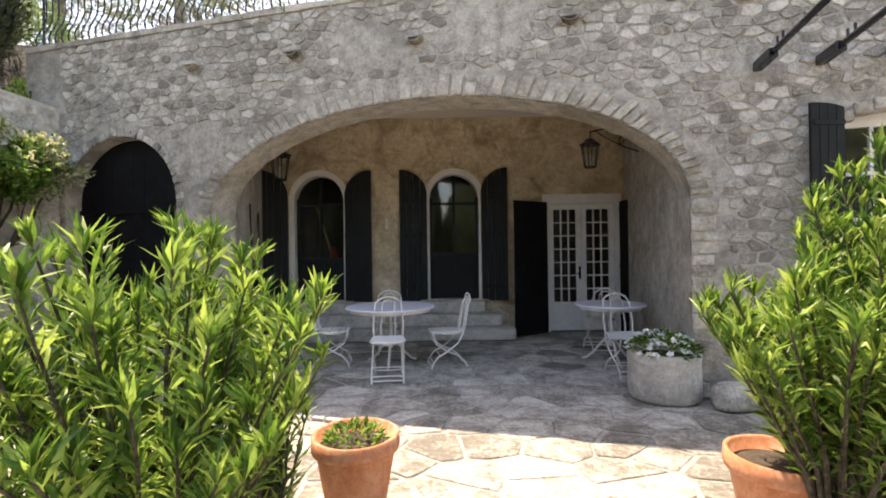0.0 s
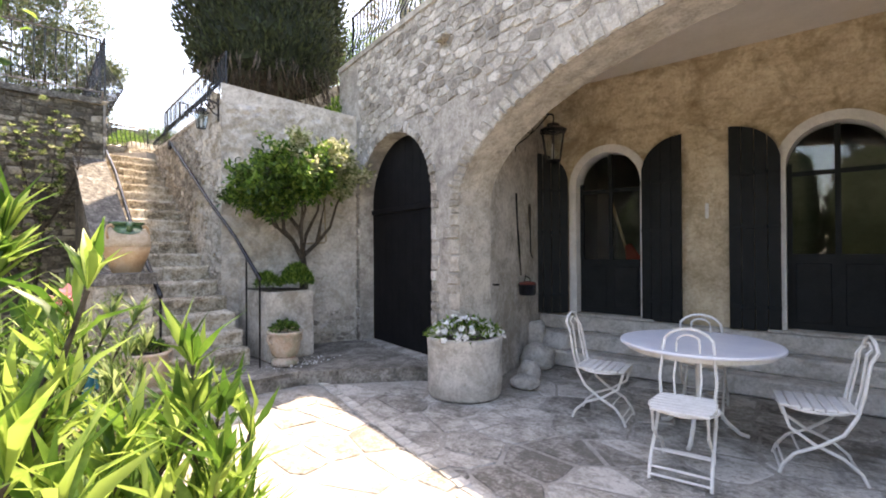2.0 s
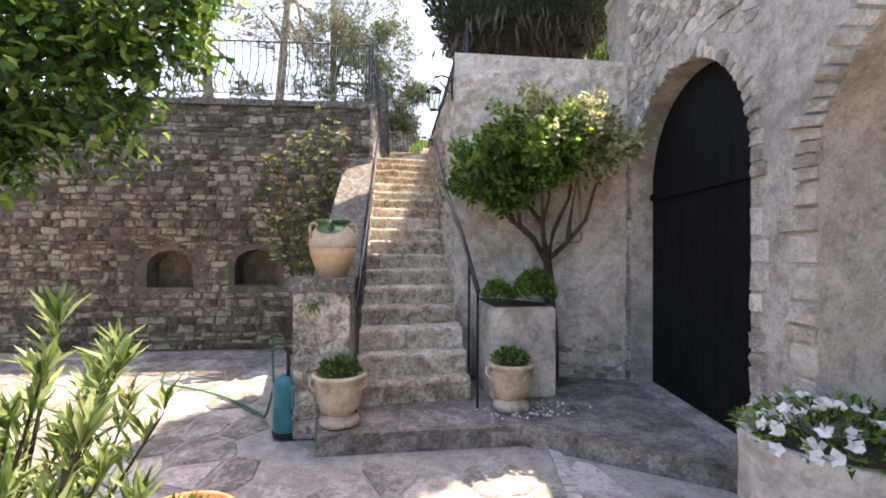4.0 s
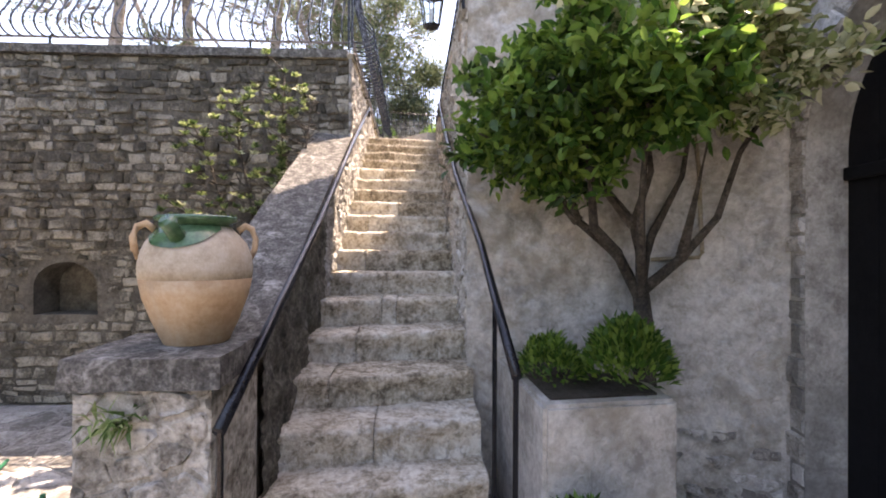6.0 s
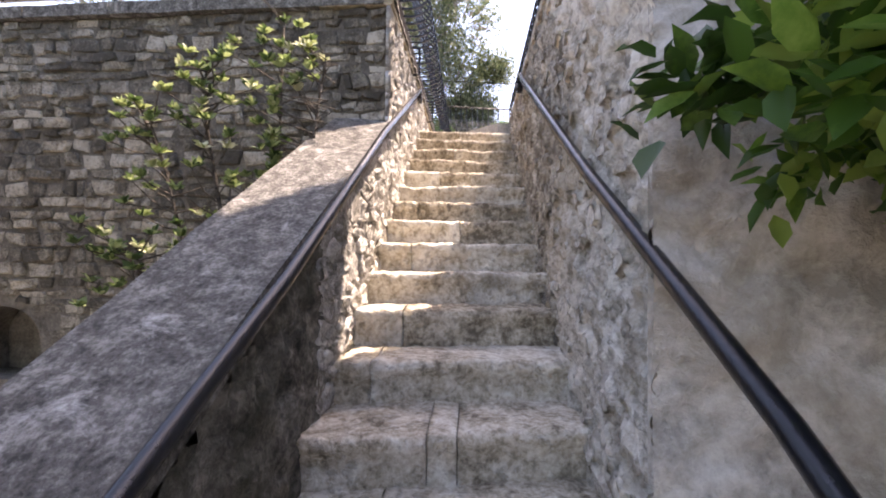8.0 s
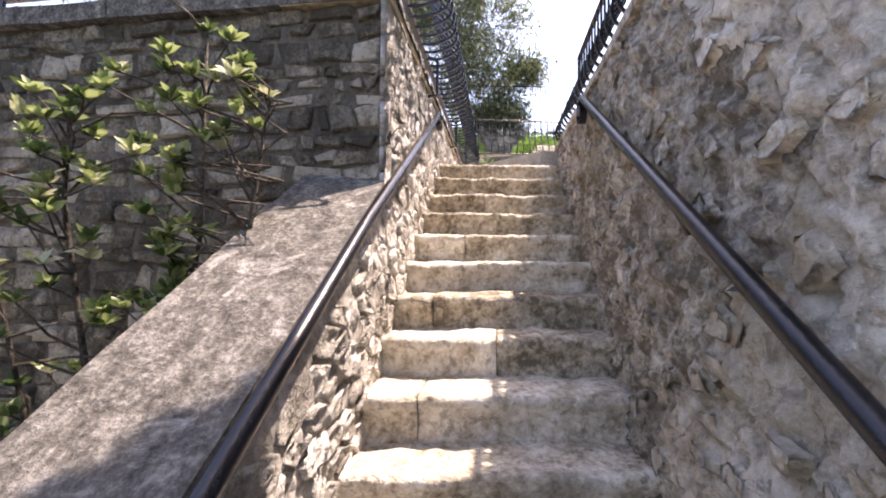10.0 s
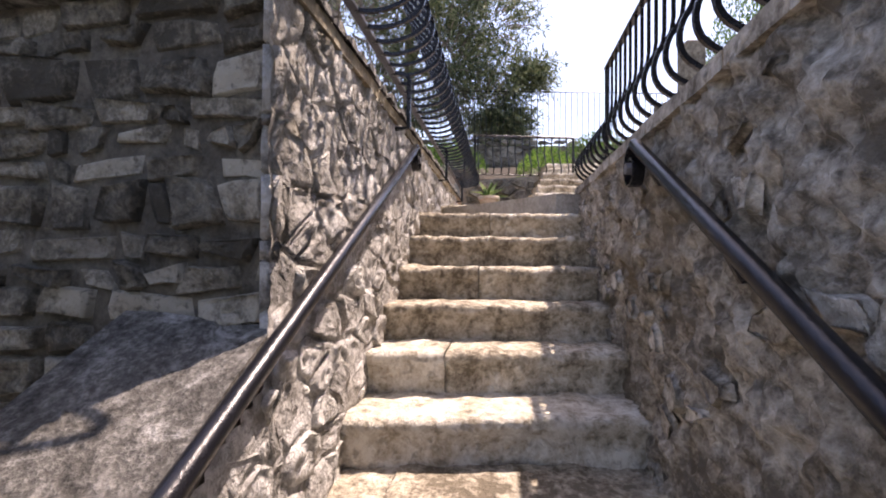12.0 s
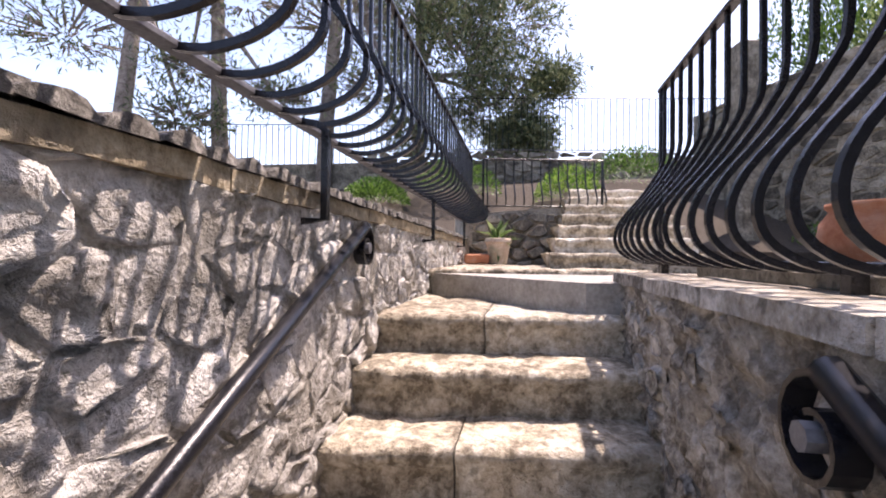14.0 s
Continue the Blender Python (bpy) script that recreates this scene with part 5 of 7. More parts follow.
# pillar under the jar
a, b, c, d = on_left(-0.02, 0, 0.0), on_left(0.44, 0, 0.0), on_left(0.44, 0, -0.47), on_left(-0.02, 0, -0.445)
pillar = empty("pillar", label="mossy rubble pillar with a flat stone top at the foot of the stairs", category="pillar", kind="structure")
part("core", prism_bm([(a.x, a.y), (b.x, b.y), (c.x, c.y), (d.x, d.y)], 0, 1.17), ROUGHCAST, pillar)
slab = prism_bm([(a.x + 0.03, a.y + 0.03), (b.x, b.y + 0.03), (c.x, c.y - 0.03), (d.x + 0.03, d.y - 0.03)], 1.171, 1.278)
bmesh.ops.subdivide_edges(slab, edges=list(slab.edges), cuts=4, use_grid_fill=True)
for v in slab.verts:
    v.co += Vector((noise.noise(v.co * 8), noise.noise(v.co * 8 + Vector((5, 0, 0))), 0.4 * noise.noise(v.co * 8 + Vector((0, 5, 0))))) * 0.012
part("top_slab", slab, CAP_STONE, pillar)

# planter box with the small tree, on the platform
box_poly = [(-5.0, 4.80), (-4.97, 5.42), (-5.22, 5.47), (-5.79, 5.22), (-5.92, 4.90)]
planter = empty("stone_planter_box", pose(-5.3, 5.2, 0.156), "grey cement planter box against the rendered wall", "planter")
bm = prism_bm([(x + 5.3, y - 5.2) for x, y in box_poly], 0, 0.83)
bmesh.ops.bevel(bm, geom=list(bm.edges), offset=0.018, segments=2, affect="EDGES")
part("box", bm, GREY_PLASTER, planter)
cxp, cyp = -5.40, 5.14
bm = prism_bm([((x - cxp) * 0.82 + cxp + 5.3, (y - cyp) * 0.82 + cyp - 5.2) for x, y in box_poly], 0.79, 0.84)
part("soil", bm, SOIL, planter)

# thin pipe on the rendered wall, and a tuft growing from the pillar
pipe = tagged(part("wall_pipe", tube_bm([on_tree_wall(1.08, 1.59, 0.05), on_tree_wall(1.34, 1.605, 0.045), on_tree_wall(1.355, 1.63, 0.045), on_tree_wall(1.335, 2.12, 0.045), on_tree_wall(1.32, 2.3, 0.03)], 0.011, 8), LEDGE, smooth=True), "thin rusty pipe fixed to the rendered wall", "pipe")
fern = empty("fern_tuft", Matrix.Translation(on_left(-0.03, 1.06, -0.30)), "small dry green tuft growing from the mossy pillar", "plant")
tuft_rng = np.random.default_rng(19)
leaves("leaves", tuft_rng.normal(0, 0.04, (46, 3)) * [0.2, 1, 0.3], tuft_rng.normal(0, 0.55, (46, 3)) + [0.9, 0, 0.35], 0.10, 0.014, OLEANDER_PALE, fern, tuft_rng, 0.2, 0.5)
petal_rng = np.random.default_rng(23)
fallen = empty("fallen_petals", pose(-4.62, 5.0, 0.176), "white petals fallen on the stone platform", "petals", kind="stuff")
PP = petal_rng.normal(0, 1, (130, 3)) * [0.13, 0.22, 0.0]
leaves("petal", PP[PP[:, 0] < 0.12], (petal_rng.normal(0, 1, (130, 3)) * [1, 1, 0.12])[PP[:, 0] < 0.12], 0.032, 0.026, PETAL, fallen, petal_rng, 0.1, 0.1)

# backpack sprayer and its hose
sp = empty("garden_sprayer", pose(-5.06, 3.06, 0.005, 0, 0, 15) @ Matrix.Diagonal((1.15, 1.15, 1.08, 1)), "teal plastic garden sprayer with a black pump handle", "sprayer")
part("tank", lathe_bm([(0.10, 0.035), (0.105, 0.05), (0.105, 0.37), (0.095, 0.41), (0.06, 0.435), (0.04, 0.44)], sides=28), TEAL, sp, smooth=True)
part("base", lathe_bm([(0.10, 0), (0.11, 0.006), (0.11, 0.036), (0.10, 0.042)], sides=28), IRON, sp)
part("pump_rod", tube_bm([(0, 0, 0.43), (0, 0, 0.62)], 0.014, 8), IRON, sp)
part("pump_handle", tube_bm([(-0.07, 0, 0.63), (0.07, 0, 0.63)], 0.017, 8), IRON, sp)
part("carry_handle", tube_bm([(0.09, 0.0, 0.40), (0.15, 0.0, 0.37), (0.16, 0, 0.25), (0.105, 0, 0.20)], 0.012, 8), TEAL, sp)
part("lance", tube_bm([(-0.05, -0.09, 0.35), (-0.07, -0.10, 0.70)], 0.008, 6), GREEN_HOSE, sp)
hp = []
for i in range(40):
    s = i / 39
    hp.append((-5.28 - 2.1 * s + 0.10 * math.sin(9 * s), 2.92 - 1.55 * s + 0.14 * math.sin(7 * s), 0.022 + (0.30 * max(0, 0.12 - s) / 0.12)))
hose = tagged(part("garden_hose", tube_bm(hp, 0.012, 6), GREEN_HOSE, smooth=True), "green rubber garden hose lying on the flagstones", "hose")

# stones and an urn fragment on the loggia steps
def boulder(x, y, z, sx, sy, sz, seed, label):
    bm = bmesh.new()
    bmesh.ops.create_icosphere(bm, subdivisions=3, radius=1)
    for v in bm.verts:
        q = v.co * 1.4 + Vector((seed, 0, 0))
        k = 1 + 0.22 * noise.noise(q) + 0.08 * noise.noise(q * 3)
        p = Vector([math.copysign(abs(c) ** 0.7, c) for c in v.co]) * k
        v.co = Vector((p.x * sx, p.y * sy, max(0, (p.z + 0.72) * sz)))
    ob = part("loose_stone", bm, TUFF, smooth=True)
    ob.matrix_basis = pose(x, y, z)
    return tagged(ob, label, "stone", "stones by the loggia steps")
boulder(-2.72, 7.15, 0.002, 0.20, 0.17, 0.17, 1, "rounded pale stone lying before the loggia steps")
boulder(-2.62, 7.52, 0.19, 0.19, 0.10, 0.14, 2, "pale dressed stone lying on the loggia steps")
boulder(-2.92, 7.52, 0.19, 0.12, 0.10, 0.20, 3, "weathered carved stone standing on the loggia steps")
boulder(-2.42, 6.30, 0.002, 0.14, 0.12, 0.07, 4, "small pale stone lying beside the stone tub")
boulder(-2.50, 6.55, 0.002, 0.11, 0.10, 0.13, 5, "small broken stone base on the flagstones")
b6 = boulder(2.62, 4.15, 0.002, 0.22, 0.13, 0.13, 6, "grey broken stone block beside the flower tub")
b6.data.materials[0] = FACADE_STONE


# ---- lanterns on wrought brackets ----
def lantern(hang, anchor, size, label):
    """hang: where the lantern hangs; anchor: where its bracket meets the wall."""
    l = empty("wall_lantern", Matrix.Translation(hang), label, "lantern", "iron wall lanterns")
    s = size
    part("roof", lathe_bm([(0.10 * s, 0.16 * s), (0.165 * s, 0.165 * s), (0.16 * s, 0.18 * s), (0.08 * s, 0.225 * s), (0.07 * s, 0.25 * s), (0.02 * s, 0.27 * s)], sides=6), IRON, l, "six-sided iron hood")
    bm = bmesh.new()
    for k in range(6):
        a = 2 * math.pi * k / 6
        d = Vector((math.cos(a), math.sin(a), 0))
        add_tube(bm, [d * 0.085 * s + Vector((0, 0, -0.16 * s)), d * 0.135 * s + Vector((0, 0, 0.16 * s))], 0.008 * s, 4)
    add_lathe(bm, [(0.075 * s, -0.175 * s), (0.09 * s, -0.17 * s), (0.09 * s, -0.155 * s), (0.075 * s, -0.15 * s)], sides=6)
    part("cage", bm, IRON, l)
    for k in range(6):
        a0, a1 = 2 * math.pi * (k + 0.06) / 6, 2 * math.pi * (k + 0.94) / 6
        v = [(0.083 * s * math.cos(a0), 0.083 * s * math.sin(a0), -0.15 * s), (0.083 * s * math.cos(a1), 0.083 * s * math.sin(a1), -0.15 * s),
             (0.131 * s * math.cos(a1), 0.131 * s * math.sin(a1), 0.155 * s), (0.131 * s * math.cos(a0), 0.131 * s * math.sin(a0), 0.155 * s)]
        v += [(x * 0.975, y * 0.975, z) for x, y, z in v]
        g = mesh_object("pane", v, [(0, 1, 2, 3), (7, 6, 5, 4), (0, 4, 5, 1), (1, 5, 6, 2), (2, 6, 7, 3), (3, 7, 4, 0)], GLASS, l)
        g.visible_shadow = False
    part("candle_tube", lathe_bm([(0.018 * s, -0.15 * s), (0.018 * s, -0.02 * s), (0.01 * s, 0.03 * s)], sides=10), WHITE_PAINT, l)
    top = Vector((0, 0, 0.27 * s))
    an = Vector(anchor) - Vector(hang)
    e = top + Vector((0, 0, 0.10))
    part("hook", tube_bm([top, top + Vector((0.012, 0, 0.05)), e], 0.008, 6), IRON, l)
    flat_d = Vector((an.x - e.x, an.y - e.y, 0))
    up = Vector((an.x, an.y, e.z - 0.02))
    arm = part("bracket", tube_bm([e, e.lerp(up, 0.5) + Vector((0, 0, 0.03)), up], 0.012, 6), IRON, l)
    part("wall_bar", tube_bm([Vector((an.x, an.y, e.z + 0.05)), Vector((an.x, an.y, an.z - 0.05))], 0.012, 6), IRON, l)
    st = Vector((an.x, an.y, an.z + 0.02))
    part("brace", tube_bm([st, st.lerp(e, 0.3) + Vector((0, 0, -0.02)), st.lerp(e, 0.62) + Vector((0, 0, 0.0)), e.lerp(up, 0.12)], 0.009, 6), IRON, l)
    mid = st.lerp(e, 0.36) + Vector((0, 0, 0.06))
    dd = flat_d.normalized()
    part("scroll", tube_bm([mid + dd * (0.075 - 0.004 * i) * math.cos(0.5 * i) + Vector((0, 0, (0.075 - 0.004 * i) * math.sin(0.5 * i))) for i in range(15)], 0.007, 5), IRON, l)
lantern((-2.58, 7.35, 2.80), (-2.93, 7.0, 2.78), 1.15, "black iron hexagonal lantern on a scrolled wall bracket")
lantern((2.33, 7.25, 2.90), (2.93, 6.75, 2.83), 1.05, "black iron hexagonal lantern on a long wrought bracket")
lantern((-6.12, 4.52, 3.18), (-6.08, 4.72, 3.25), 0.62, "small black iron lantern at the corner of the rendered wall")

# warming pan and roasting iron on the loggia wall
pan = empty("hanging_pan", pose(-2.885, 7.05, 1.0), "dark copper pan hanging by a long turned handle", "pan")
part("handle", tube_bm([(0, 0, 0.16), (-0.02, -0.01, 0.5), (-0.03, -0.03, 0.8), (-0.035, -0.05, 1.2)], 0.012, 8, radii=[0.008, 0.013, 0.009, 0.015]), IRON, pan)
part("bowl", lathe_bm([(0.02, -0.09), (0.09, -0.085), (0.105, -0.06), (0.11, 0.04), (0.116, 0.045), (0.11, 0.05), (0.09, 0.03)], centre=(0.09, 0, 0), sides=24), IRON, pan, smooth=True)
part("lid_band", lathe_bm([(0.108, 0.051), (0.10, 0.075), (0.02, 0.09)], centre=(0.09, 0, 0), sides=24), RED_CLOTH, pan, "reddish copper lid")
part("bail", tube_bm([(0.09, -0.105, 0.04), (0.09, -0.06, 0.12), (0.06, 0, 0.16), (0.09, 0.06, 0.12), (0.09, 0.105, 0.04)], 0.006, 6), IRON, pan)
iron_tool = empty("hanging_iron", pose(-2.965, 7.45, 1.4), "rusty iron roasting hook hanging on the wall", "iron tool")
part("rod", tube_bm([(0, 0.06, -0.02), (0, 0.03, 0.0), (0, 0.0, 0.06), (0, -0.01, 0.4), (0, -0.02, 0.68)], 0.009, 6), IRON, iron_tool)
part("grip", tube_bm([(0, -0.015, 0.42), (0, -0.02, 0.55), (0, -0.02, 0.70)], 0.02, 8, radii=[0.012, 0.022, 0.014]), BARK, iron_tool)
tap = empty("wall_tap", pose(-2.83, 6.30, 1.09), "small iron pin fixed in the rendered pier", "tap")
part("pin", tube_bm([(0, 0, 0), (0.10, -0.01, 0.0)], 0.012, 6), IRON, tap)

# iron gargoyle spouts in the front
for u, z in ((-3.24, 3.83), (-1.80, 3.82), (-0.28, 3.80), (1.38, 3.80), (2.99, 3.82)):
    g = empty("water_spout", m_f @ pose(u, 0.0, z), "dark clay tile spout sticking out of the wall", "spout", "wall spouts")
    bm = bmesh.new()
    rows = []
    for y in (0.05, -0.11):
        rows.append([bm.verts.new((0.085 * math.cos(t), y, 0.055 * math.sin(t) * -1)) for t in [math.pi * i / 8 for i in range(9)]] + [bm.verts.new((0.068 * math.cos(t), y, 0.038 * math.sin(t) * -1)) for t in [math.pi * (8 - i) / 8 for i in range(9)]])
    k = len(rows[0])
    for i in range(k):
        bm.faces.new((rows[0][i], rows[0][(i + 1) % k], rows[1][(i + 1) % k], rows[1][i]))
    bm.faces.new(rows[1])
    part("tile", bm, DARK_STONE, g)
    part("cover", box_bm(-0.10, 0.10, -0.09, 0.03, 0.002, 0.03, bevel=0.006), FACADE_STONE, g)

# seen through the left window: a folded red parasol on its pole, leaning
par = empty("folded_parasol", pose(-2.25, 8.75, 0.0), "folded red parasol leaning indoors behind the window", "parasol")
part("pole", tube_bm([(0.30, 0.0, 0.9), (-0.15, 0.1, 2.3)], 0.022, 8), JAR_CLAY, par, "pale wooden pole")
part("canopy", tube_bm([(0.32, 0.0, 1.0), (0.22, 0.02, 1.35), (0.14, 0.04, 1.55)], 0.06, 9, radii=[0.11, 0.10, 0.05]), bpy.data.materials["red_canvas"], par, "red canvas")
part("base", box_bm(0.0, 0.5, -0.2, 0.2, 0.0, 0.9, bevel=0.02), BLACK_WOOD, par)


# ---- plants ----
def limb(bm, pts, r0, r1, sides=7):
    n = len(pts)
    add_tube(bm, pts, r0, sides, radii=[r0 + (r1 - r0) * i / (n - 1) for i in range(n)])


def oleander(x, y, z, spread, height, n_stems, per, mat, label, seed, lean=(0, 0), flowers=0, leaf=0.135, width=0.019):
    """Many upright stems from one foot, with whorls of long narrow leaves along their upper part."""
    rg = np.random.default_rng(seed)
    t = empty("oleander", pose(x, y, z), label, "shrub", "oleanders")
    bm = bmesh.new()
    P, D, FP, FD = [], [], [], []
    for i in range(n_stems):
        a, u = rg.uniform(0, 2 * np.pi), rg.uniform(0.08, 1) ** 0.6
        h = height * rg.uniform(0.62, 1.0) * (1 - 0.25 * u * u)
        end = np.array([spread * u * np.cos(a) + lean[0], spread * u * np.sin(a) + lean[1], h])
        base = np.array([0.16 * u * np.cos(a), 0.16 * u * np.sin(a), 0.0])
        pts = [base + (end - base) * [s ** 1.5, s ** 1.5, s] + rg.normal(0, 0.012, 3) * (0 < s < 1) for s in (0, 0.3, 0.55, 0.8, 1.0)]
        limb(bm, [Vector(p) for p in pts], 0.013, 0.004, 5)
        pts = np.array(pts)
        k = per
        s = rg.uniform(0.10, 1.0, k) ** 0.8 * 3.999
        i0 = np.clip(s.astype(int), 0, 3)
        f = (s - i0)[:, None]
        q = pts[i0] * (1 - f) + pts[i0 + 1] * f
        ang = rg.uniform(0, 2 * np.pi, k)
        tilt = rg.uniform(0.35, 1.25, k) * (1.25 - 0.55 * s / 4)
        d = np.stack([np.cos(ang) * np.sin(tilt), np.sin(ang) * np.sin(tilt), np.cos(tilt)], 1)
        P.append(q), D.append(d)
        kt = 12                                            # the tuft at the tip
        ang = rg.uniform(0, 2 * np.pi, kt)
        tilt = rg.uniform(0.1, 0.75, kt)
        P.append(np.repeat(pts[-1:], kt, 0)), D.append(np.stack([np.cos(ang) * np.sin(tilt), np.sin(ang) * np.sin(tilt), np.cos(tilt)], 1))
        if i < flowers:
            for _ in range(40):
                FP.append(pts[-1] + rg.normal(0, 0.03, 3) + [0, 0, 0.05]), FD.append(rg.normal(0, 1, 3) + [0, 0, 0.6])
    tagged(part("stem_cluster", bm, BARK, t), kind="stuff")
    leaves("leaves", np.concatenate(P), np.concatenate(D), leaf, width, mat, t, rg, 0.2, 0.18)
    if FP:
        leaves("blossom", FP, FD, 0.045, 0.04, PINK, t, rg, 0.1, 0.1, "pink double blossom")
    return t


def leafy_tree(name, trunk_pts, r0, r1, limbs, clumps, n, length, width, mats, label, seed, category="tree", up=0.4, group="", bark=BARK):
    """trunk_pts in the world; limbs: lists of points; clumps: (centre, radii) filled unevenly with leaves in smaller sprays."""
    rg = np.random.default_rng(seed)
    o = Vector(trunk_pts[0])
    t = empty(name, Matrix.Translation(o), label, category, group)
    bm = bmesh.new()
    limb(bm, [Vector(p) - o for p in trunk_pts], r0, r1, 9)
    part("trunk", bm, bark, t, smooth=True)
    bm = bmesh.new()
    for pts in limbs:
        limb(bm, [Vector(p) - o for p in pts], r1 * 0.8, r1 * 0.2, 6)
    sprays = []
    for (c, r) in clumps:
        c, r = np.array(c, float) - np.array(o), np.array(r, float)
        k = max(6, int(34 * r[0] * r[1] * r[2] / 0.06)) if max(r) < 1.2 else 90
        k = min(k * (2 if bark is PINE_BARK else 1), 240)
        d = rg.normal(0, 1, (k, 3))
        d /= np.linalg.norm(d, axis=1, keepdims=True)
        rad = rg.uniform(0.35, 1.08, (k, 1)) ** 0.55
        q = c + d * rad * r
        sprays += [(p, dd) for p, dd in zip(q, d)]
        for p in q[::3]:
            limb(bm, [Vector(c * 0.5 + p * 0.5 - [0, 0, 0.1 * r[2]]), Vector(c * 0.15 + p * 0.85), Vector(p)], r1 * 0.22 + 0.003, 0.003, 4)
    part("branching", bm, bark, t)
    per = max(3, n // max(1, len(sprays)))
    groups = {}
    scale = length * 1.5
    for p, dd in sprays:
        m = mats(p + np.array(o), rg) if callable(mats) else mats
        k = max(2, int(per * rg.uniform(0.5, 1.5)))
        ax = dd * 0.7 + rg.normal(0, 0.5, 3) + [0, 0, up * 0.4]
        ax /= np.linalg.norm(ax)
        s = rg.uniform(-1, 1, (k, 1))
        q = p + ax * s * scale + rg.normal(0, scale * 0.35, (k, 3))
        d = ax * 0.6 + rg.normal(0, 0.7, (k, 3)) + [0, 0, up * 0.3]
        a, b = groups.setdefault(m.name, (m, [], []))[1:]
        a.append(q), b.append(d)
    for m, a, b in groups.values():
        leaves("crown" if len(groups) == 1 else "foliage", np.concatenate(a), np.concatenate(b), length, width, m, t, rg, oval=bark is not PINE_BARK)
    return t


oleander(-1.10, 1.72, 0.0, 0.72, 1.60, 96, 80, OLEANDER, "tall green oleander with narrow leaves beside the path", 1)
oleander(-0.92, 2.20, 0.0, 0.30, 1.28, 24, 40, OLEANDER, "slender green oleander shoots beside a terracotta pot", 2)
oleander(-2.80, 2.30, 0.0, 0.56, 1.36, 56, 52, OLEANDER_PALE, "grey-green oleander with a pink blossom beside the path", 3, flowers=1)
oleander(1.74, 2.05, 0.30, 0.60, 1.12, 90, 60, OLEANDER, "bushy green oleander growing in a terracotta pot", 4)
oleander(2.35, 2.25, 0.0, 0.72, 2.0, 110, 64, OLEANDER, "tall green oleander before the house wall", 5)

# small tree in the planter; cream leaves paint sunlight on its upper side
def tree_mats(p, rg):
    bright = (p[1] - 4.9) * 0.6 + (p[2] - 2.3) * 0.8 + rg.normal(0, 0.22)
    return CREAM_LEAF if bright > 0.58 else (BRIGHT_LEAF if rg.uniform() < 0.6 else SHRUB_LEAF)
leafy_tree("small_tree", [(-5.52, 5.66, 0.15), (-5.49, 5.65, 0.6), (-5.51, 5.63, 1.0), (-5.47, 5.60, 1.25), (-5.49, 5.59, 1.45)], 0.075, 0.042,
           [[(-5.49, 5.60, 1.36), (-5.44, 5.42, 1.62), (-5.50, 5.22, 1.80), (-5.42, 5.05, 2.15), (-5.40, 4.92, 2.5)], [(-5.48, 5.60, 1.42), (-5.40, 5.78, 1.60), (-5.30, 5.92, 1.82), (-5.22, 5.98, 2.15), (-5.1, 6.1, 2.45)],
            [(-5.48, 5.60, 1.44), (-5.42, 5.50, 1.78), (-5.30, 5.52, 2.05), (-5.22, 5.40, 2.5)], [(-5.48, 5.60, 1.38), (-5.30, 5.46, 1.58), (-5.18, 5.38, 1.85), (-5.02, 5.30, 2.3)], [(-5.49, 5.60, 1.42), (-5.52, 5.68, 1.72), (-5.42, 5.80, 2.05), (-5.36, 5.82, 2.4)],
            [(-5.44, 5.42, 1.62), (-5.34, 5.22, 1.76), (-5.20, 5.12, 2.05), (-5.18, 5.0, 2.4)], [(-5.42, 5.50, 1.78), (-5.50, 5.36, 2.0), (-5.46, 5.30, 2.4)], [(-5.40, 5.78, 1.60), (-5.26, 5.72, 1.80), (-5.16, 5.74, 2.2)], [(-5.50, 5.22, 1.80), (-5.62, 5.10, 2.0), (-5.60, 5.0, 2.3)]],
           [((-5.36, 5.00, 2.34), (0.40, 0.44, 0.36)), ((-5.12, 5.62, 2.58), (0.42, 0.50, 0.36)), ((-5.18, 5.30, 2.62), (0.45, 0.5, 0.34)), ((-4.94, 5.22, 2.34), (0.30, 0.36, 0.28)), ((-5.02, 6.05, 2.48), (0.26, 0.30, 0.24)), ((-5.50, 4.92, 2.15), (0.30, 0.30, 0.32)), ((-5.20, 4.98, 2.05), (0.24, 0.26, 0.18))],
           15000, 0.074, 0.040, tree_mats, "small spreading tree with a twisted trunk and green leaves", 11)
# herbs at its foot
herb = empty("herb_clump", pose(-5.16, 5.18, 0.985), "clump of fresh green herbs in the planter", "plant")
flower_heap(herb, (0.02, 0.10, 0), 0.19, 0.30, 1300, 0, BRIGHT_LEAF, PETAL, 0.062)
herb2 = empty("herb_clump", pose(-5.30, 4.97, 0.985), "low clump of dry and green herbs in the planter", "plant")
flower_heap(herb2, (0, 0, 0), 0.15, 0.22, 1000, 0, BRIGHT_LEAF, PETAL, 0.045)
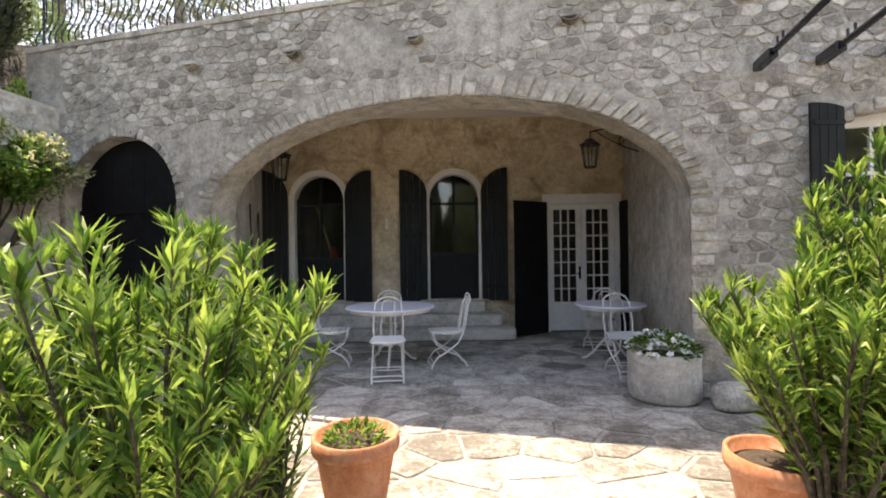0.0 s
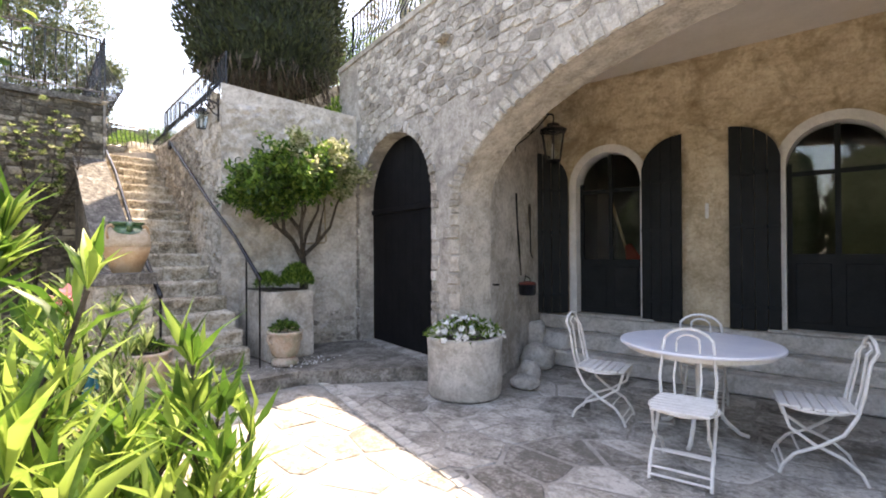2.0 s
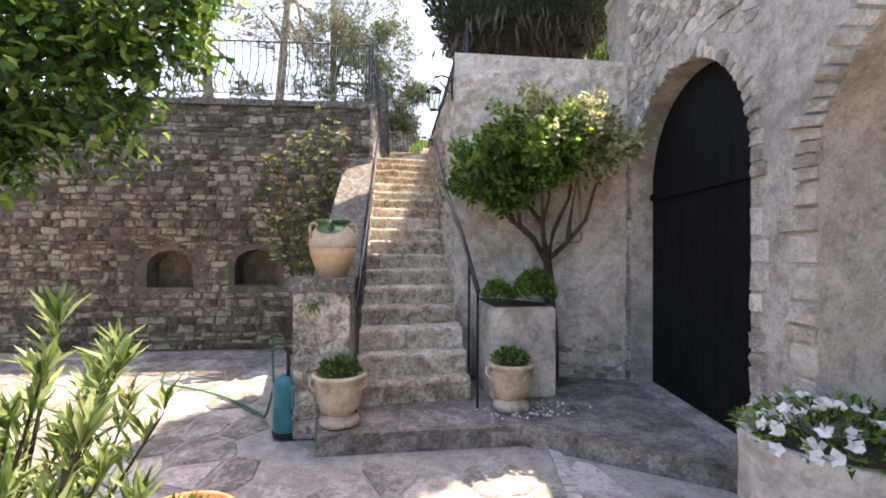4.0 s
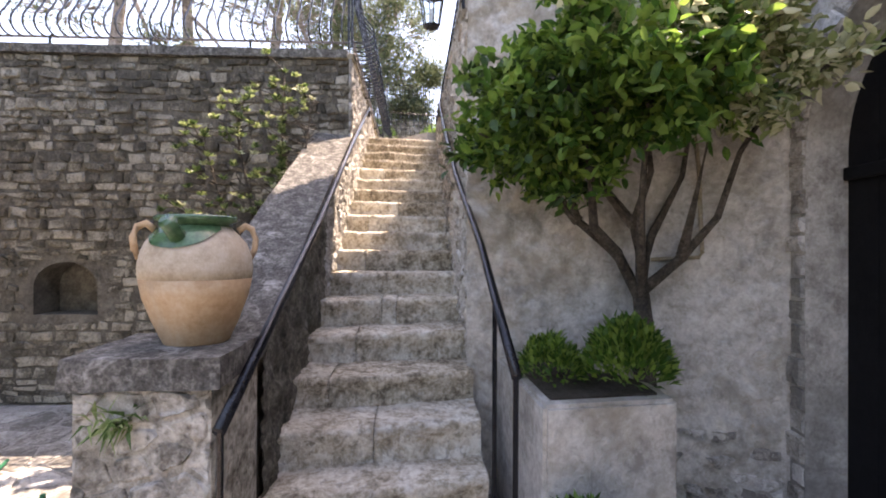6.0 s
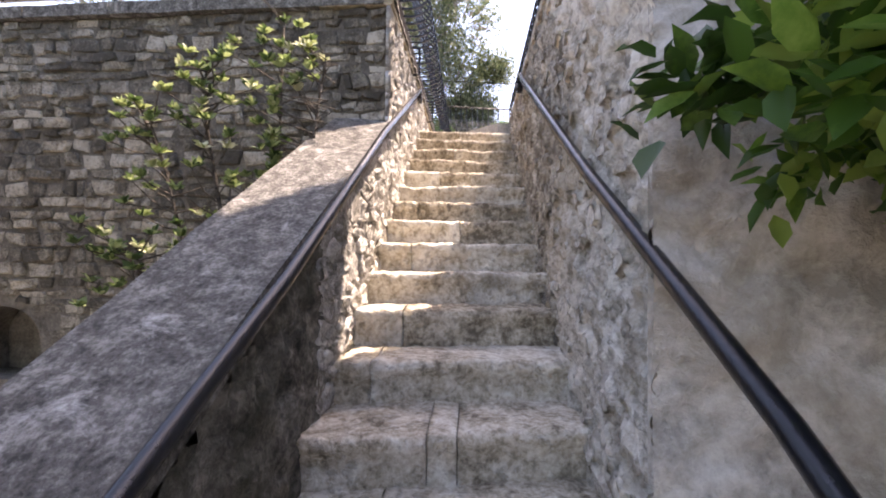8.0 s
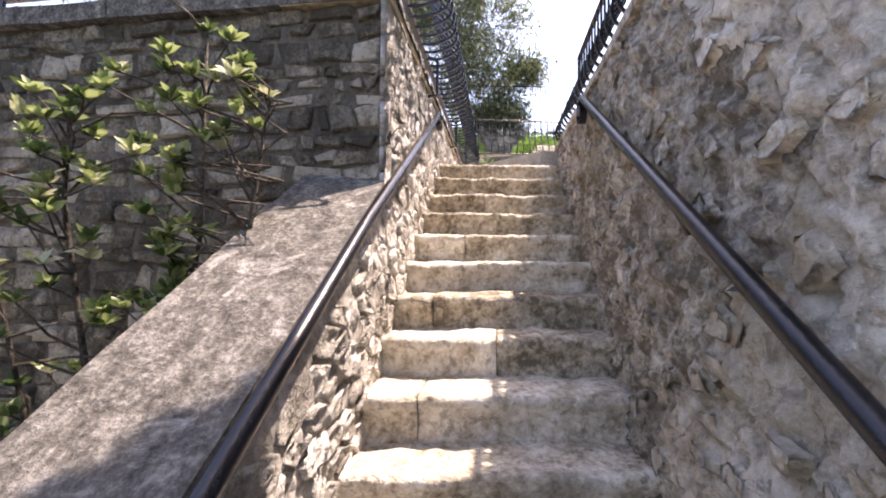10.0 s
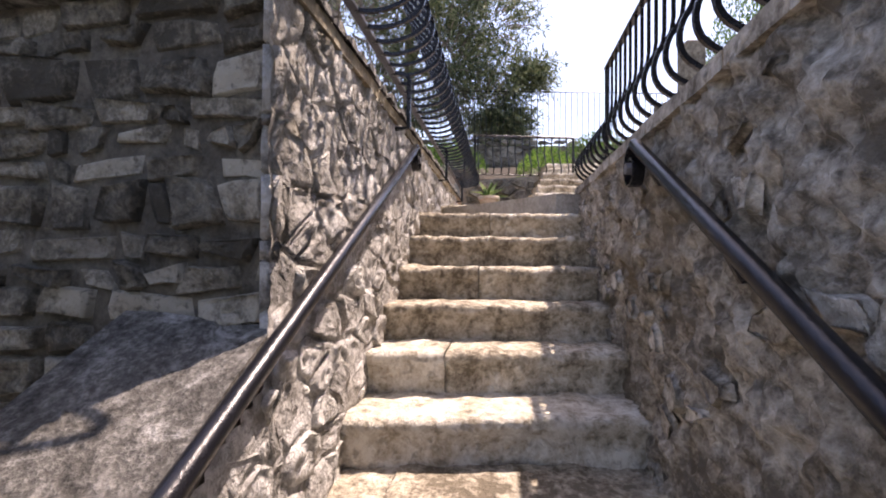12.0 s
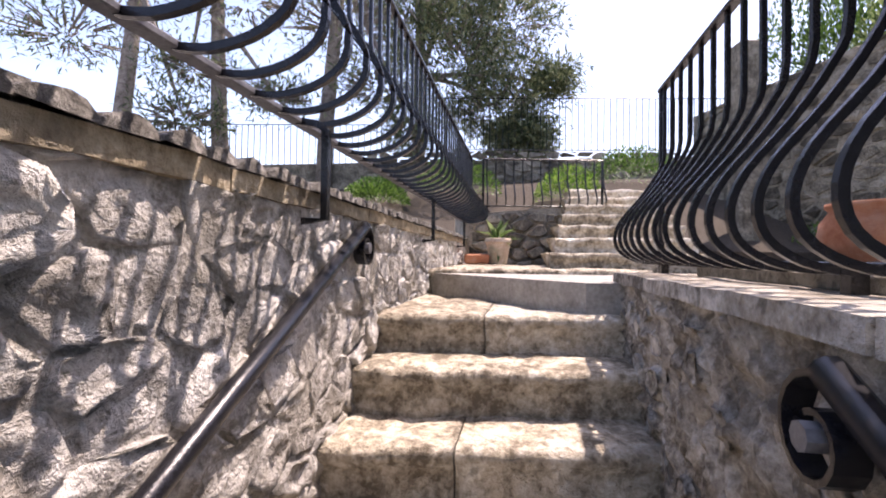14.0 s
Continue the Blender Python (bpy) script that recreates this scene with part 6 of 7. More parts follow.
# shrub against the tall wall
def rosette_shrub(label, seed):
    """Thin forked stems; every twig ends in a rosette of spoon-shaped leaves."""
    rg = np.random.default_rng(seed)
    t = empty("wall_shrub", pose(-7.88, 3.10, -0.01), label, "shrub")
    o = np.array([-7.88, 3.10, -0.01])
    mains = [[(0, 0, 0), (0.02, 0.06, 0.9), (-0.02, 0.16, 1.8), (-0.06, 0.27, 2.6), (-0.05, 0.29, 3.38)], [(0, 0, 0.5), (0.08, -0.08, 1.2), (0.14, -0.18, 1.9), (0.10, -0.34, 2.45), (0.12, -0.46, 2.75)],
             [(0.0, 0.04, 0.9), (0.12, 0.10, 1.5), (0.16, 0.02, 2.1), (0.12, -0.10, 2.7), (0.08, -0.12, 3.0)], [(-0.02, 0.16, 1.8), (0.08, 0.36, 2.2), (0.06, 0.50, 2.6), (0.04, 0.56, 3.1)], [(0, -0.02, 0.7), (0.16, -0.2, 1.2), (0.22, -0.3, 1.6), (0.2, -0.42, 1.95)]]
    twigs = bmesh.new()
    P, D, PC, DC = [], [], [], []
    for m in mains:
        pts = [np.array(p, float) for p in m]
        bm = bmesh.new()
        limb(bm, [Vector(p) for p in pts], 0.018, 0.006, 6)
        part("stem", bm, BARK, t, smooth=True)
        ends = [pts[-1]]
        for _ in range(46):
            s = rg.uniform(0.9, len(pts) - 1.001)
            i = int(s)
            base = pts[i] + (pts[i + 1] - pts[i]) * (s - i)
            d = np.array([rg.uniform(-0.02, 0.16), rg.normal(0, 0.17), rg.uniform(0.0, 0.20)])
            if base[2] + d[2] < 1.3 and rg.uniform() < 0.7:
                continue
            end = base + d
            end[0], end[1] = max(end[0], -0.12), min(end[1], 0.48 if end[2] > 2.9 else 0.30)
            limb(twigs, [Vector(base), Vector(base + d * 0.5 + rg.normal(0, 0.015, 3)), Vector(end)], 0.006, 0.003, 4)
            ends.append(end)
        for e in ends:
            k = int(rg.integers(8, 15))
            ang = rg.uniform(0, 2 * np.pi) + np.arange(k) * 2.4
            tilt = rg.uniform(0.5, 1.5, k)
            tip = np.array([rg.normal(0.25, 0.2), rg.normal(0, 0.25), 0.9])
            d = np.stack([np.cos(ang) * np.sin(tilt), np.sin(ang) * np.sin(tilt), np.cos(tilt)], 1) + 0.3 * tip
            (PC if rg.uniform() < 0.22 else P).append(np.repeat(e[None], k, 0))
            (DC if len(PC) > len(DC) else D).append(d)
    tagged(part("twig_work", twigs, BARK, t), kind="stuff")
    leaves("foliage", np.concatenate(P), np.concatenate(D), 0.062, 0.034, SPOON_LEAF, t, rg, oval=True)
    leaves("young_foliage", np.concatenate(PC), np.concatenate(DC), 0.062, 0.03, CREAM_LEAF, t, rg, label="pale young leaves", oval=True)
rosette_shrub("slim shrub with rosettes of pale young leaves before the tall wall", 12)
# tree that overhangs the terrace
leafy_tree("shade_tree", [(-6.1, -0.9, -0.01), (-6.12, -0.8, 1.2), (-6.05, -0.6, 2.3), (-5.95, -0.3, 3.2)], 0.14, 0.08,
           [[(-5.97, -0.4, 2.9), (-5.8, 0.4, 3.5), (-5.6, 1.3, 3.8), (-5.4, 2.0, 3.6)], [(-6.0, -0.5, 2.6), (-5.7, 0.5, 2.8), (-5.6, 1.2, 2.7)], [(-5.95, -0.3, 3.2), (-6.1, 0.6, 4.3), (-6.1, 1.5, 4.8)]],
           [((-5.45, 1.00, 3.0), (0.75, 0.85, 0.72)), ((-5.35, 1.75, 3.5), (0.6, 0.72, 0.55)), ((-5.5, 0.5, 2.45), (0.6, 0.7, 0.45)), ((-6.0, 1.2, 4.3), (0.9, 1.2, 0.6)), ((-5.8, 0.0, 3.6), (0.9, 0.9, 0.9)), ((-5.5, 1.55, 2.45), (0.35, 0.3, 0.28)), ((-5.6, -0.7, 3.0), (0.8, 0.8, 0.8))],
           13500, 0.13, 0.062, lambda p, rg: BRIGHT_LEAF if rg.uniform() < 0.28 else SHRUB_LEAF, "leafy broadleaf tree overhanging the terrace", 13)

# clipped cypress above the rendered wall
def cypress(x, y, z, r, h, label, seed):
    rg = np.random.default_rng(seed)
    t = empty("clipped_cypress", pose(x, y, z), label, "tree")
    part("trunk", tube_bm([(0, 0, 0), (0.02, 0, h * 0.3), (0, 0, h * 0.8)], 0.12, 8, radii=[0.16, 0.12, 0.04]), BARK, t)
    low = 0.80                                             # underside of the crown
    bm = bmesh.new()
    add_lathe(bm, [(0.2, low + 0.08), (r * 0.70, low + 0.10), (r * 0.86, low + 0.45), (r * 0.86, h * 0.62), (r * 0.6, h * 0.85), (0.05, h * 0.97)], sides=24, wobble=0.12, seed=seed)
    part("inner_foliage", bm, CYPRESS_LEAF, t)
    k = 42000
    s, a = rg.uniform(0, 1, k) ** 1.25, rg.uniform(0, 2 * np.pi, k)
    rr = r * np.interp(s, [0, 0.03, 0.1, 0.55, 0.85, 1], [0.62, 0.86, 0.97, 0.98, 0.66, 0.05]) * (1 + 0.09 * np.sin(5 * a + 14 * s) * np.sin(17 * s + 2 * a)) * rg.uniform(0.82, 1.04, k)
    P = np.stack([rr * np.cos(a), rr * np.sin(a), low + (h - low) * s], 1)
    D = np.stack([np.cos(a) * 0.7, np.sin(a) * 0.7, np.full(k, 0.9)], 1) + rg.normal(0, 0.35, (k, 3))
    leaves("foliage", P, D, 0.11, 0.035, CYPRESS_LEAF, t, rg)
    k = 420                                                # dead strands under the crown
    a, u = rg.uniform(0, 2 * np.pi, k), rg.uniform(0.2, 0.95, k)
    P = np.stack([r * u * np.cos(a), r * u * np.sin(a), np.full(k, low + 0.14)], 1)
    D = np.stack([np.cos(a) * 0.25, np.sin(a) * 0.25, np.full(k, -1.0)], 1) + rg.normal(0, 0.1, (k, 3))
    leaves("dead_skirt", P, D, 0.36, 0.03, BARK, t, rg, label="grey dead strands")
cypress(-7.10, 6.02, 3.45, 1.27, 7.4, "dark clipped cypress with a flat underside above the wall", 21)
yellow = empty("terrace_shrub", pose(-6.0, 6.7, 3.45), "yellow-green shrub at the edge of the upper terrace", "shrub")
flower_heap(yellow, (0, 0, 0), 0.3, 0.5, 500, 0, BRIGHT_LEAF, PETAL, 0.08)

# pines on the upper ground
def pine(x, y, z, h, crown, seed, label, lean=(0.0, 0.0), n=9000):
    rg = np.random.default_rng(seed)
    top = (x + lean[0], y + lean[1], z + h)
    tr = [(x, y, z), (x + lean[0] * 0.2 + 0.1, y + lean[1] * 0.2, z + h * 0.3), (x + lean[0] * 0.5 - 0.1, y + lean[1] * 0.5, z + h * 0.6), top]
    limbs = []
    for (c, r) in crown:
        s = rg.uniform(0.45, 0.9)
        a = (x + lean[0] * s, y + lean[1] * s, z + h * s)
        limbs.append([a, tuple((np.array(a) * 0.5 + np.array(c) * 0.5) + [0, 0, 0.15]), c])
    leafy_tree("pine_tree", tr, 0.20, 0.10, limbs, crown, n, 0.19, 0.040, PINE_LEAF, label, seed, "tree", 0.6, "pines on the slope", PINE_BARK)
pine(-19.9, 3.6, 4.6, 7.5, [((-19.0, 4.5, 8.2), (1.6, 1.5, 1.3)), ((-19.3, 5.5, 7.2), (1.3, 1.2, 0.9)), ((-19.5, 3.5, 9.6), (1.6, 1.6, 1.0)), ((-19.2, 5.7, 9.3), (1.5, 1.3, 1.2)), ((-19.2, 6.1, 6.3), (0.9, 0.8, 0.6)), ((-19.4, 4.7, 10.8), (1.8, 1.8, 1.0)), ((-19.1, 6.8, 7.7), (0.5, 0.55, 0.35))],
     31, "tall green pine with an uneven crown on the slope", n=30000)
SPARSE = "bare-limbed old pine with thin foliage on the slope"
pine(-17.5, -2.4, 3.7, 9, [((-17.3, -2.0, 9.2), (1.6, 1.6, 0.8)), ((-17.2, -3.3, 8.0), (1.2, 1.2, 0.5)), ((-17.6, -1.2, 11), (1.8, 1.8, 0.8)), ((-17.2, -0.9, 6.3), (0.8, 0.9, 0.4))], 32, SPARSE, (0.3, 0.7), 3600)
pine(-17.8, -0.3, 3.7, 8.5, [((-17.5, 0.2, 9.0), (1.4, 1.4, 0.8)), ((-17.4, -0.9, 7.4), (0.9, 1.0, 0.4)), ((-17.5, 1.0, 10.6), (1.7, 1.7, 0.8)), ((-17.4, 0.9, 6.8), (0.7, 0.7, 0.4))], 33, SPARSE, (0.2, -0.5), 3600)
pine(-18.3, 1.6, 3.7, 9, [((-18.1, 2.1, 8.6), (1.5, 1.5, 0.8)), ((-18.0, 2.9, 7.2), (1.0, 1.0, 0.5)), ((-18.2, 1.0, 10.0), (1.8, 1.8, 0.9)), ((-18.1, 3.4, 9.3), (1.3, 1.3, 0.8)), ((-18.0, 3.6, 6.3), (0.7, 0.7, 0.4))], 34, SPARSE, (0.2, 0.6), 5200)
pine(-15.5, -6.5, 3.7, 8, [((-15.5, -5.8, 8.5), (1.8, 1.8, 1.0)), ((-15.4, -7.3, 7.4), (1.4, 1.4, 0.8)), ((-15.4, -5.0, 10.2), (1.8, 1.8, 0.9))], 35, SPARSE, (0.2, 0.4), 4200)
pine(-11.0, 13.4, 4.0, 8, [((-11.0, 13.2, 7.2), (1.8, 1.6, 1.5)), ((-10.2, 13.2, 8.6), (1.6, 1.6, 1.2)), ((-11.5, 13.4, 9.8), (2.0, 2.0, 1.2)), ((-10.6, 12.8, 6.0), (1.3, 1.0, 0.9))], 36, "dark pine behind the upper walls", (0, 0), 7000)
pine(-7.0, 12.5, 4.0, 8, [((-7.0, 12.0, 8.4), (1.9, 1.9, 1.4)), ((-6.0, 11.5, 7.0), (1.5, 1.5, 1.0)), ((-7.5, 12.4, 10.2), (2.0, 2.0, 1.2)), ((-5.0, 12.4, 8.0), (1.4, 1.4, 1.0))], 37, "dark pine behind the house parapet", (0, 0), 7000)

# ---- upper landing: low walls, far steps, pots ----
upper_wall = tagged(part("wall_landing", prism_bm([(-13.1, 4.7), (-13.25, 5.0), (-13.35, 6.1), (-13.75, 6.1), (-13.6, 4.6)], 3.2, lambda x, y: 4.02 + 0.10 * (y - 4.7)), DARK_STONE),
                    "low stone wall behind the landing", "wall", kind="structure")
railing("railing", frame_at(Vector((-13.30, 4.9, 4.13)), Vector((-0.06, 1.2, 0))), 1.35, 0.52, 0.10, 0.10, "low black wrought-iron railing behind the landing", [(0.05, "foot"), (1.3, "foot")], flat_bar=IRON, side=-1)
far_steps = empty("upper_steps", label="pale stone steps climbing from the landing", category="steps", kind="structure")
for i in range(7):
    x = -11.75 - 0.36 * i
    y0 = 5.35 + 0.09 * i
    v, fc = step_block(lambda xx, y0=y0: y0 + 0.02 * i, lambda xx, y0=y0: y0 + 1.25 - 0.03 * i, x, x - 0.42, 3.44 + 0.13 * i, 3.60 + 0.135 * i, 50 + i, rng)
    mesh_object("step_block", v, fc, STEP_STONE, far_steps, smooth=True)
slope = tagged(part("ground_slope", prism_bm([(-13.6, 2.0), (-13.6, 12), (-18.3, 14), (-18.3, -8), (-13.6, -8)], 3.0, lambda x, y: 3.66 + max(0, (-13.6 - x)) * (0.40 if y > 3 else 0.20)), SOIL), "dry earth slope above the landing", "ground", kind="structure")
far_wall = tagged(part("wall_far", prism_bm([(-18.3, -8), (-18.3, 14), (-18.8, 14), (-18.8, -8)], 3.0, lambda x, y: 5.35 + (0.55 if y > 3 else 0.0)), DARK_STONE), "dark dry-stone wall at the head of the slope", "wall", kind="structure")
railing("railing", frame_at(Vector((-18.45, -7.5, 5.45)), Vector((0, 1, 0))), 10.4, 1.05, 0.0, 0.14, "plain grey iron railing on the far wall", [], flat_bar=GREY_IRON, thick=0.011, group="far railings")
railing("railing", frame_at(Vector((-18.45, 3.0, 5.95)), Vector((0, 1, 0))), 8.0, 1.15, 0.0, 0.14, "plain grey iron railing on the far wall", [], flat_bar=GREY_IRON, thick=0.011, group="far railings")
hill = empty("bright_shrub", pose(-15.2, 6.3, 4.3), "bright green rounded shrub on the slope", "shrub")
flower_heap(hill, (0, 0, 0), 0.5, 0.6, 2600, 0, BRIGHT_LEAF, PETAL, 0.05)
for i, (x, y, r) in enumerate(((-15.5, 4.6, 0.7), (-16.2, 7.6, 0.8), (-15.0, 3.4, 0.5))):
    b = empty("slope_shrub", pose(x, y, 3.66 + (-13.6 - x) * 0.4), "dull green shrub on the dry slope", "shrub", "slope shrubs")
    flower_heap(b, (0, 0, 0), r, r * 0.9, 2200, 0, SHRUB_LEAF, PETAL, 0.06)
terracotta_pot(-12.55, 5.02, 3.50, 0.125, 0.24, "pale clay pot with a small agave on the landing", False, PALE_TERRACOTTA, "pots on the upper terrace")
ag = empty("agave", pose(-12.55, 5.02, 3.71), "small grey-green agave in the clay pot", "plant")
leaves("leaves", np.zeros((22, 3)), nrng.normal(0, 0.6, (22, 3)) + [0, 0, 0.8], 0.22, 0.05, OLEANDER_PALE, ag, nrng)
trough = tagged(part("clay_trough", box_bm(-12.75, -12.45, 4.70, 4.93, 3.50, 3.59, bevel=0.012), TERRACOTTA), "small clay trough on the landing", "trough")
bowl = empty("terracotta_bowl", pose(-9.20, 5.565, 3.545) @ Matrix.Diagonal((0.50, 0.50, 0.60, 1)), "small terracotta bowl with a rolled rim on the ledge", "bowl")
bm = bmesh.new()
add_lathe(bm, [(0.12, 0), (0.15, 0.005), (0.21, 0.06), (0.235, 0.12), (0.225, 0.17), (0.19, 0.215), (0.205, 0.228), (0.205, 0.243), (0.17, 0.24), (0.16, 0.20)], sides=36)
part("bowl", bm, TERRACOTTA, bowl, smooth=True)
part("soil", lathe_bm([(0.165, 0.20), (0.1, 0.21), (0.01, 0.215)], sides=18), SOIL, bowl)
bm = box_bm(-0.5, 0.5, -0.11, 0.11, 0.0, 0.05, bevel=0.01)
plank = tagged(part("stone_ledge", bm, DARK_STONE), "dark stone ledge lying on the terrace edge", "ledge")
plank.matrix_basis = frame_at(Vector((-9.50, 5.61, 3.494)), SR)
# terrace walls up to the right
back_terrace = tagged(part("wall_terrace", prism_bm([(-9.0, 10.2), (-16.5, 8.8), (-16.6, 9.2), (-9.0, 10.7)], 3.0, 6.1), DARK_STONE), "dark stone terrace wall behind the garden", "wall", kind="structure")
bm = prism_bm([(-9.0, 10.6), (-16.6, 9.1), (-17, 14), (-9.0, 14)], 4.5, 6.0)
tagged(part("terrace_upper", bm, SOIL), "planted earth behind the terrace wall", "terrace", kind="structure")
for i in range(9):
    x = -9.6 - 0.8 * i
    b = empty("hedge_shrub", pose(x, 11.0 - 0.19 * (i % 5), 6.0), "green shrub growing over the terrace wall", "shrub", "terrace shrubs")
    flower_heap(b, (0, 0, 0), 0.8, 1.5 + 0.35 * (i % 3), 2400, 0, SHRUB_LEAF if i % 3 else OLEANDER_PALE, PETAL, 0.085)
pier = tagged(part("stone_pier", box_bm(-14.25, -13.95, 8.1, 8.4, 3.45, 6.3, bevel=0.03), DARK_STONE), "square dark stone pier on the terrace", "pier")
for i in range(7):
    b = empty("terrace_plant", pose(-10.6 - 0.55 * i, 9.6 - 0.1 * i, 3.45), "green plant along the foot of the terrace wall", "plant", "terrace plants")
    flower_heap(b, (0, 0, 0), 0.35, 0.5, 700, 0, SHRUB_LEAF, PETAL, 0.06)
# hedge and trees that close the garden behind the terrace
for i in range(9):
    x = -9.0 + 2.6 * i
    b = empty("garden_hedge", pose(x, -7.0 - 0.6 * (i % 3), 0.0), "dense dark green garden hedge closing the terrace", "hedge", "garden hedges")
    part("inner_foliage", lathe_bm([(0.5, 0), (1.25, 0.3), (1.35, 2.6), (0.9, 4.4 + 0.5 * (i % 2)), (0.1, 5.2)], sides=14, wobble=0.3, seed=i), CYPRESS_LEAF, b)
    flower_heap(b, (0, 0, 0.2), 1.5, 5.0, 2200, 0, CYPRESS_LEAF, PETAL, 0.24)
# wooded slope far behind
woods = empty("far_woods", label="green wooded hillside far off", category="trees", kind="stuff")
rgw = np.random.default_rng(77)
k = 9000
P = np.stack([rgw.uniform(-60, -26, k), rgw.uniform(-45, 45, k), np.zeros(k)], 1)
P[:, 2] = 3.0 + rgw.uniform(0, 1, k) * (1.5 + 1.3 * np.sin(P[:, 1] * 0.35) + 1.0 * np.sin(P[:, 1] * 0.9 + P[:, 0]))
leaves("foliage", P, rgw.normal(0, 1, (k, 3)) + [0, 0, 0.5], 1.1, 0.5, PINE_LEAF, woods, rgw)


# ---- stones of the walls and floors ----
rs = random.Random(41)
def in_arch(u, z, f, c, half, grow):
    if abs(u - c) > half + grow:
        return False
    t = min(1.0, max(-1.0, (u - c) / (half + grow)))
    return z < f(c + t * half) + grow * math.sqrt(max(0.0, 1 - t * t)) * 1.05
def facade_free(u, z):
    return not (in_arch(u, z, big_arch, ARCH_C, ARCH_H, 0.24) or in_arch(u, z, door_arch, -4.46, 0.93, 0.13) or (3.58 < u < 5.06 and 1.15 < z < 2.82) or u < -5.52)
cs = [p for p in cells(-6.1, 6.6, 0.0, 4.33, 0.175, 0.10, 0.005, rs, 0.40) if all(facade_free(*q) for q in p)]
patch = lambda u, z: noise.noise(Vector((u * 0.9, z * 0.9, 4.0))) > 0.28      # where render hides the stones
cs = [p for p in cs if not patch(p[0][0], p[0][1])]
lay(cs, on_facade, FACADE_STONE, facade, rs, 0.014, near=lambda u, z: -3.6 < u < 2.9 and z > 2.2, rough=0.45)
def ring_stones(f, c, half, spring, rise, depth, step, parent, mat, z0=0.0):
    """Wedge stones round an arch and down its jambs."""
    out, n = [], round((math.pi * (half + rise) / 2) / step)
    for i in range(n):
        t0, t1 = math.pi * (i + 0.06) / n, math.pi * (i + 0.94) / n
        d = depth * rs.uniform(0.65, 1.25)
        out.append([(c - half * math.cos(t0), spring + rise * math.sin(t0)), (c - half * math.cos(t1), spring + rise * math.sin(t1)),
                    (c - (half + d) * math.cos(t1), spring + (rise + d) * math.sin(t1)), (c - (half + d) * math.cos(t0), spring + (rise + d) * math.sin(t0))][::-1])
    for s in (-1, 1):
        z = z0
        while z < spring - 0.03:
            h = min(rs.uniform(0.09, 0.2), spring - z)
            d = depth * rs.uniform(0.6, 1.4)
            x = c + s * half
            out.append([(x, z + 0.006), (x + s * d, z + 0.006), (x + s * d, z + h - 0.006), (x, z + h - 0.006)][::s])
            z += h
    lay(out, on_facade, mat, parent, rs, 0.02, rough=0.5, inset=0.12)
ring_stones(big_arch, ARCH_C, ARCH_H, 1.95, 1.2, 0.21, 0.105, facade, VOUSSOIR)
ring_stones(door_arch, -4.46, 0.93, 2.15, 0.88, 0.12, 0.10, facade, FACADE_STONE, 0.16)

# tall dark wall
def tall_free(a, z):
    return not (in_arch(a, z, n1, *NICHE1, 0.02) and z > 0.92) and not (in_arch(a, z, n2, *NICHE2, 0.02) and z > 0.95)
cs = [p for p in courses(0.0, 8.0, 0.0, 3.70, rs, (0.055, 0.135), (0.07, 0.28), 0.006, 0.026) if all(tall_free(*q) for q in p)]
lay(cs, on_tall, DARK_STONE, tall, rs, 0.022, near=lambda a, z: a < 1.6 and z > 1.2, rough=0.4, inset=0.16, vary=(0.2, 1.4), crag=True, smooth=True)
# pale rubble beside the steps
def left_free(a, z):
    p = on_left(a, 0, 0)
    j = max(0.1, 0.345 + max(0.0, (-5.12 - p.x)) * 0.56 - 0.25)
    if z < min(j, 3.2):
        return False
    return z <= (low_top(p.x) - 0.10 if a < 3.40 else 3.7)
cs = cells(1.92, 3.399, 0.0, 3.0, 0.16, 0.09, 0.003, rs, 0.38) + cells(3.40, 8.6, 0.0, 3.70, 0.19, 0.115, 0.002, rs, 0.42)
cs = [p for p in cs if all(left_free(*q) for q in p)]
lay(cs, on_left, RUBBLE, left_wall, rs, 0.024, limit=300, rough=0.5, inset=0.05, vary=(0.7, 1.3), crag=True, smooth=True)
# pillar faces
cs = cells(-0.48, 0.0, 0.16, 1.17, 0.14, 0.10, 0.003, rs, 0.42)
pf = (on_left(-0.02, 0, 0.0), on_left(-0.02, 0, -0.445))
lay(cs, lambda a, z, h: pf[0].lerp(pf[1], -a / 0.48) + Vector((h, -0.1 * h, z)), ROUGHCAST, pillar, rs, 0.016, rough=0.4, inset=0.22, vary=(0.3, 1.3), crag=True, smooth=True)
# far and low walls
cs = cells(4.75, 6.1, 3.45, 4.05, 0.2, 0.11, 0.01, rs, 0.45)
lay(cs, lambda a, z, h: Vector((-13.13 - 0.12 * (a - 4.7) + h, a, z)), DARK_STONE, upper_wall, rs, 0.02)
cs = cells(0, 7.4, 3.45, 6.1, 0.30, 0.15, 0.014, rs, 0.45)
lay(cs, lambda a, z, h: Vector((-9.0, 10.2, z)) + Vector((-0.983, -0.1835, 0)) * a + Vector((0.1835, -0.983, 0)) * h, DARK_STONE, back_terrace, rs, 0.03, limit=0)
cs = cells(2.6, 9.5, 4.6, 5.88, 0.34, 0.16, 0.014, rs, 0.45)
lay(cs, lambda a, z, h: Vector((-18.3 + h, a, z)), DARK_STONE, far_wall, rs, 0.03, limit=0)
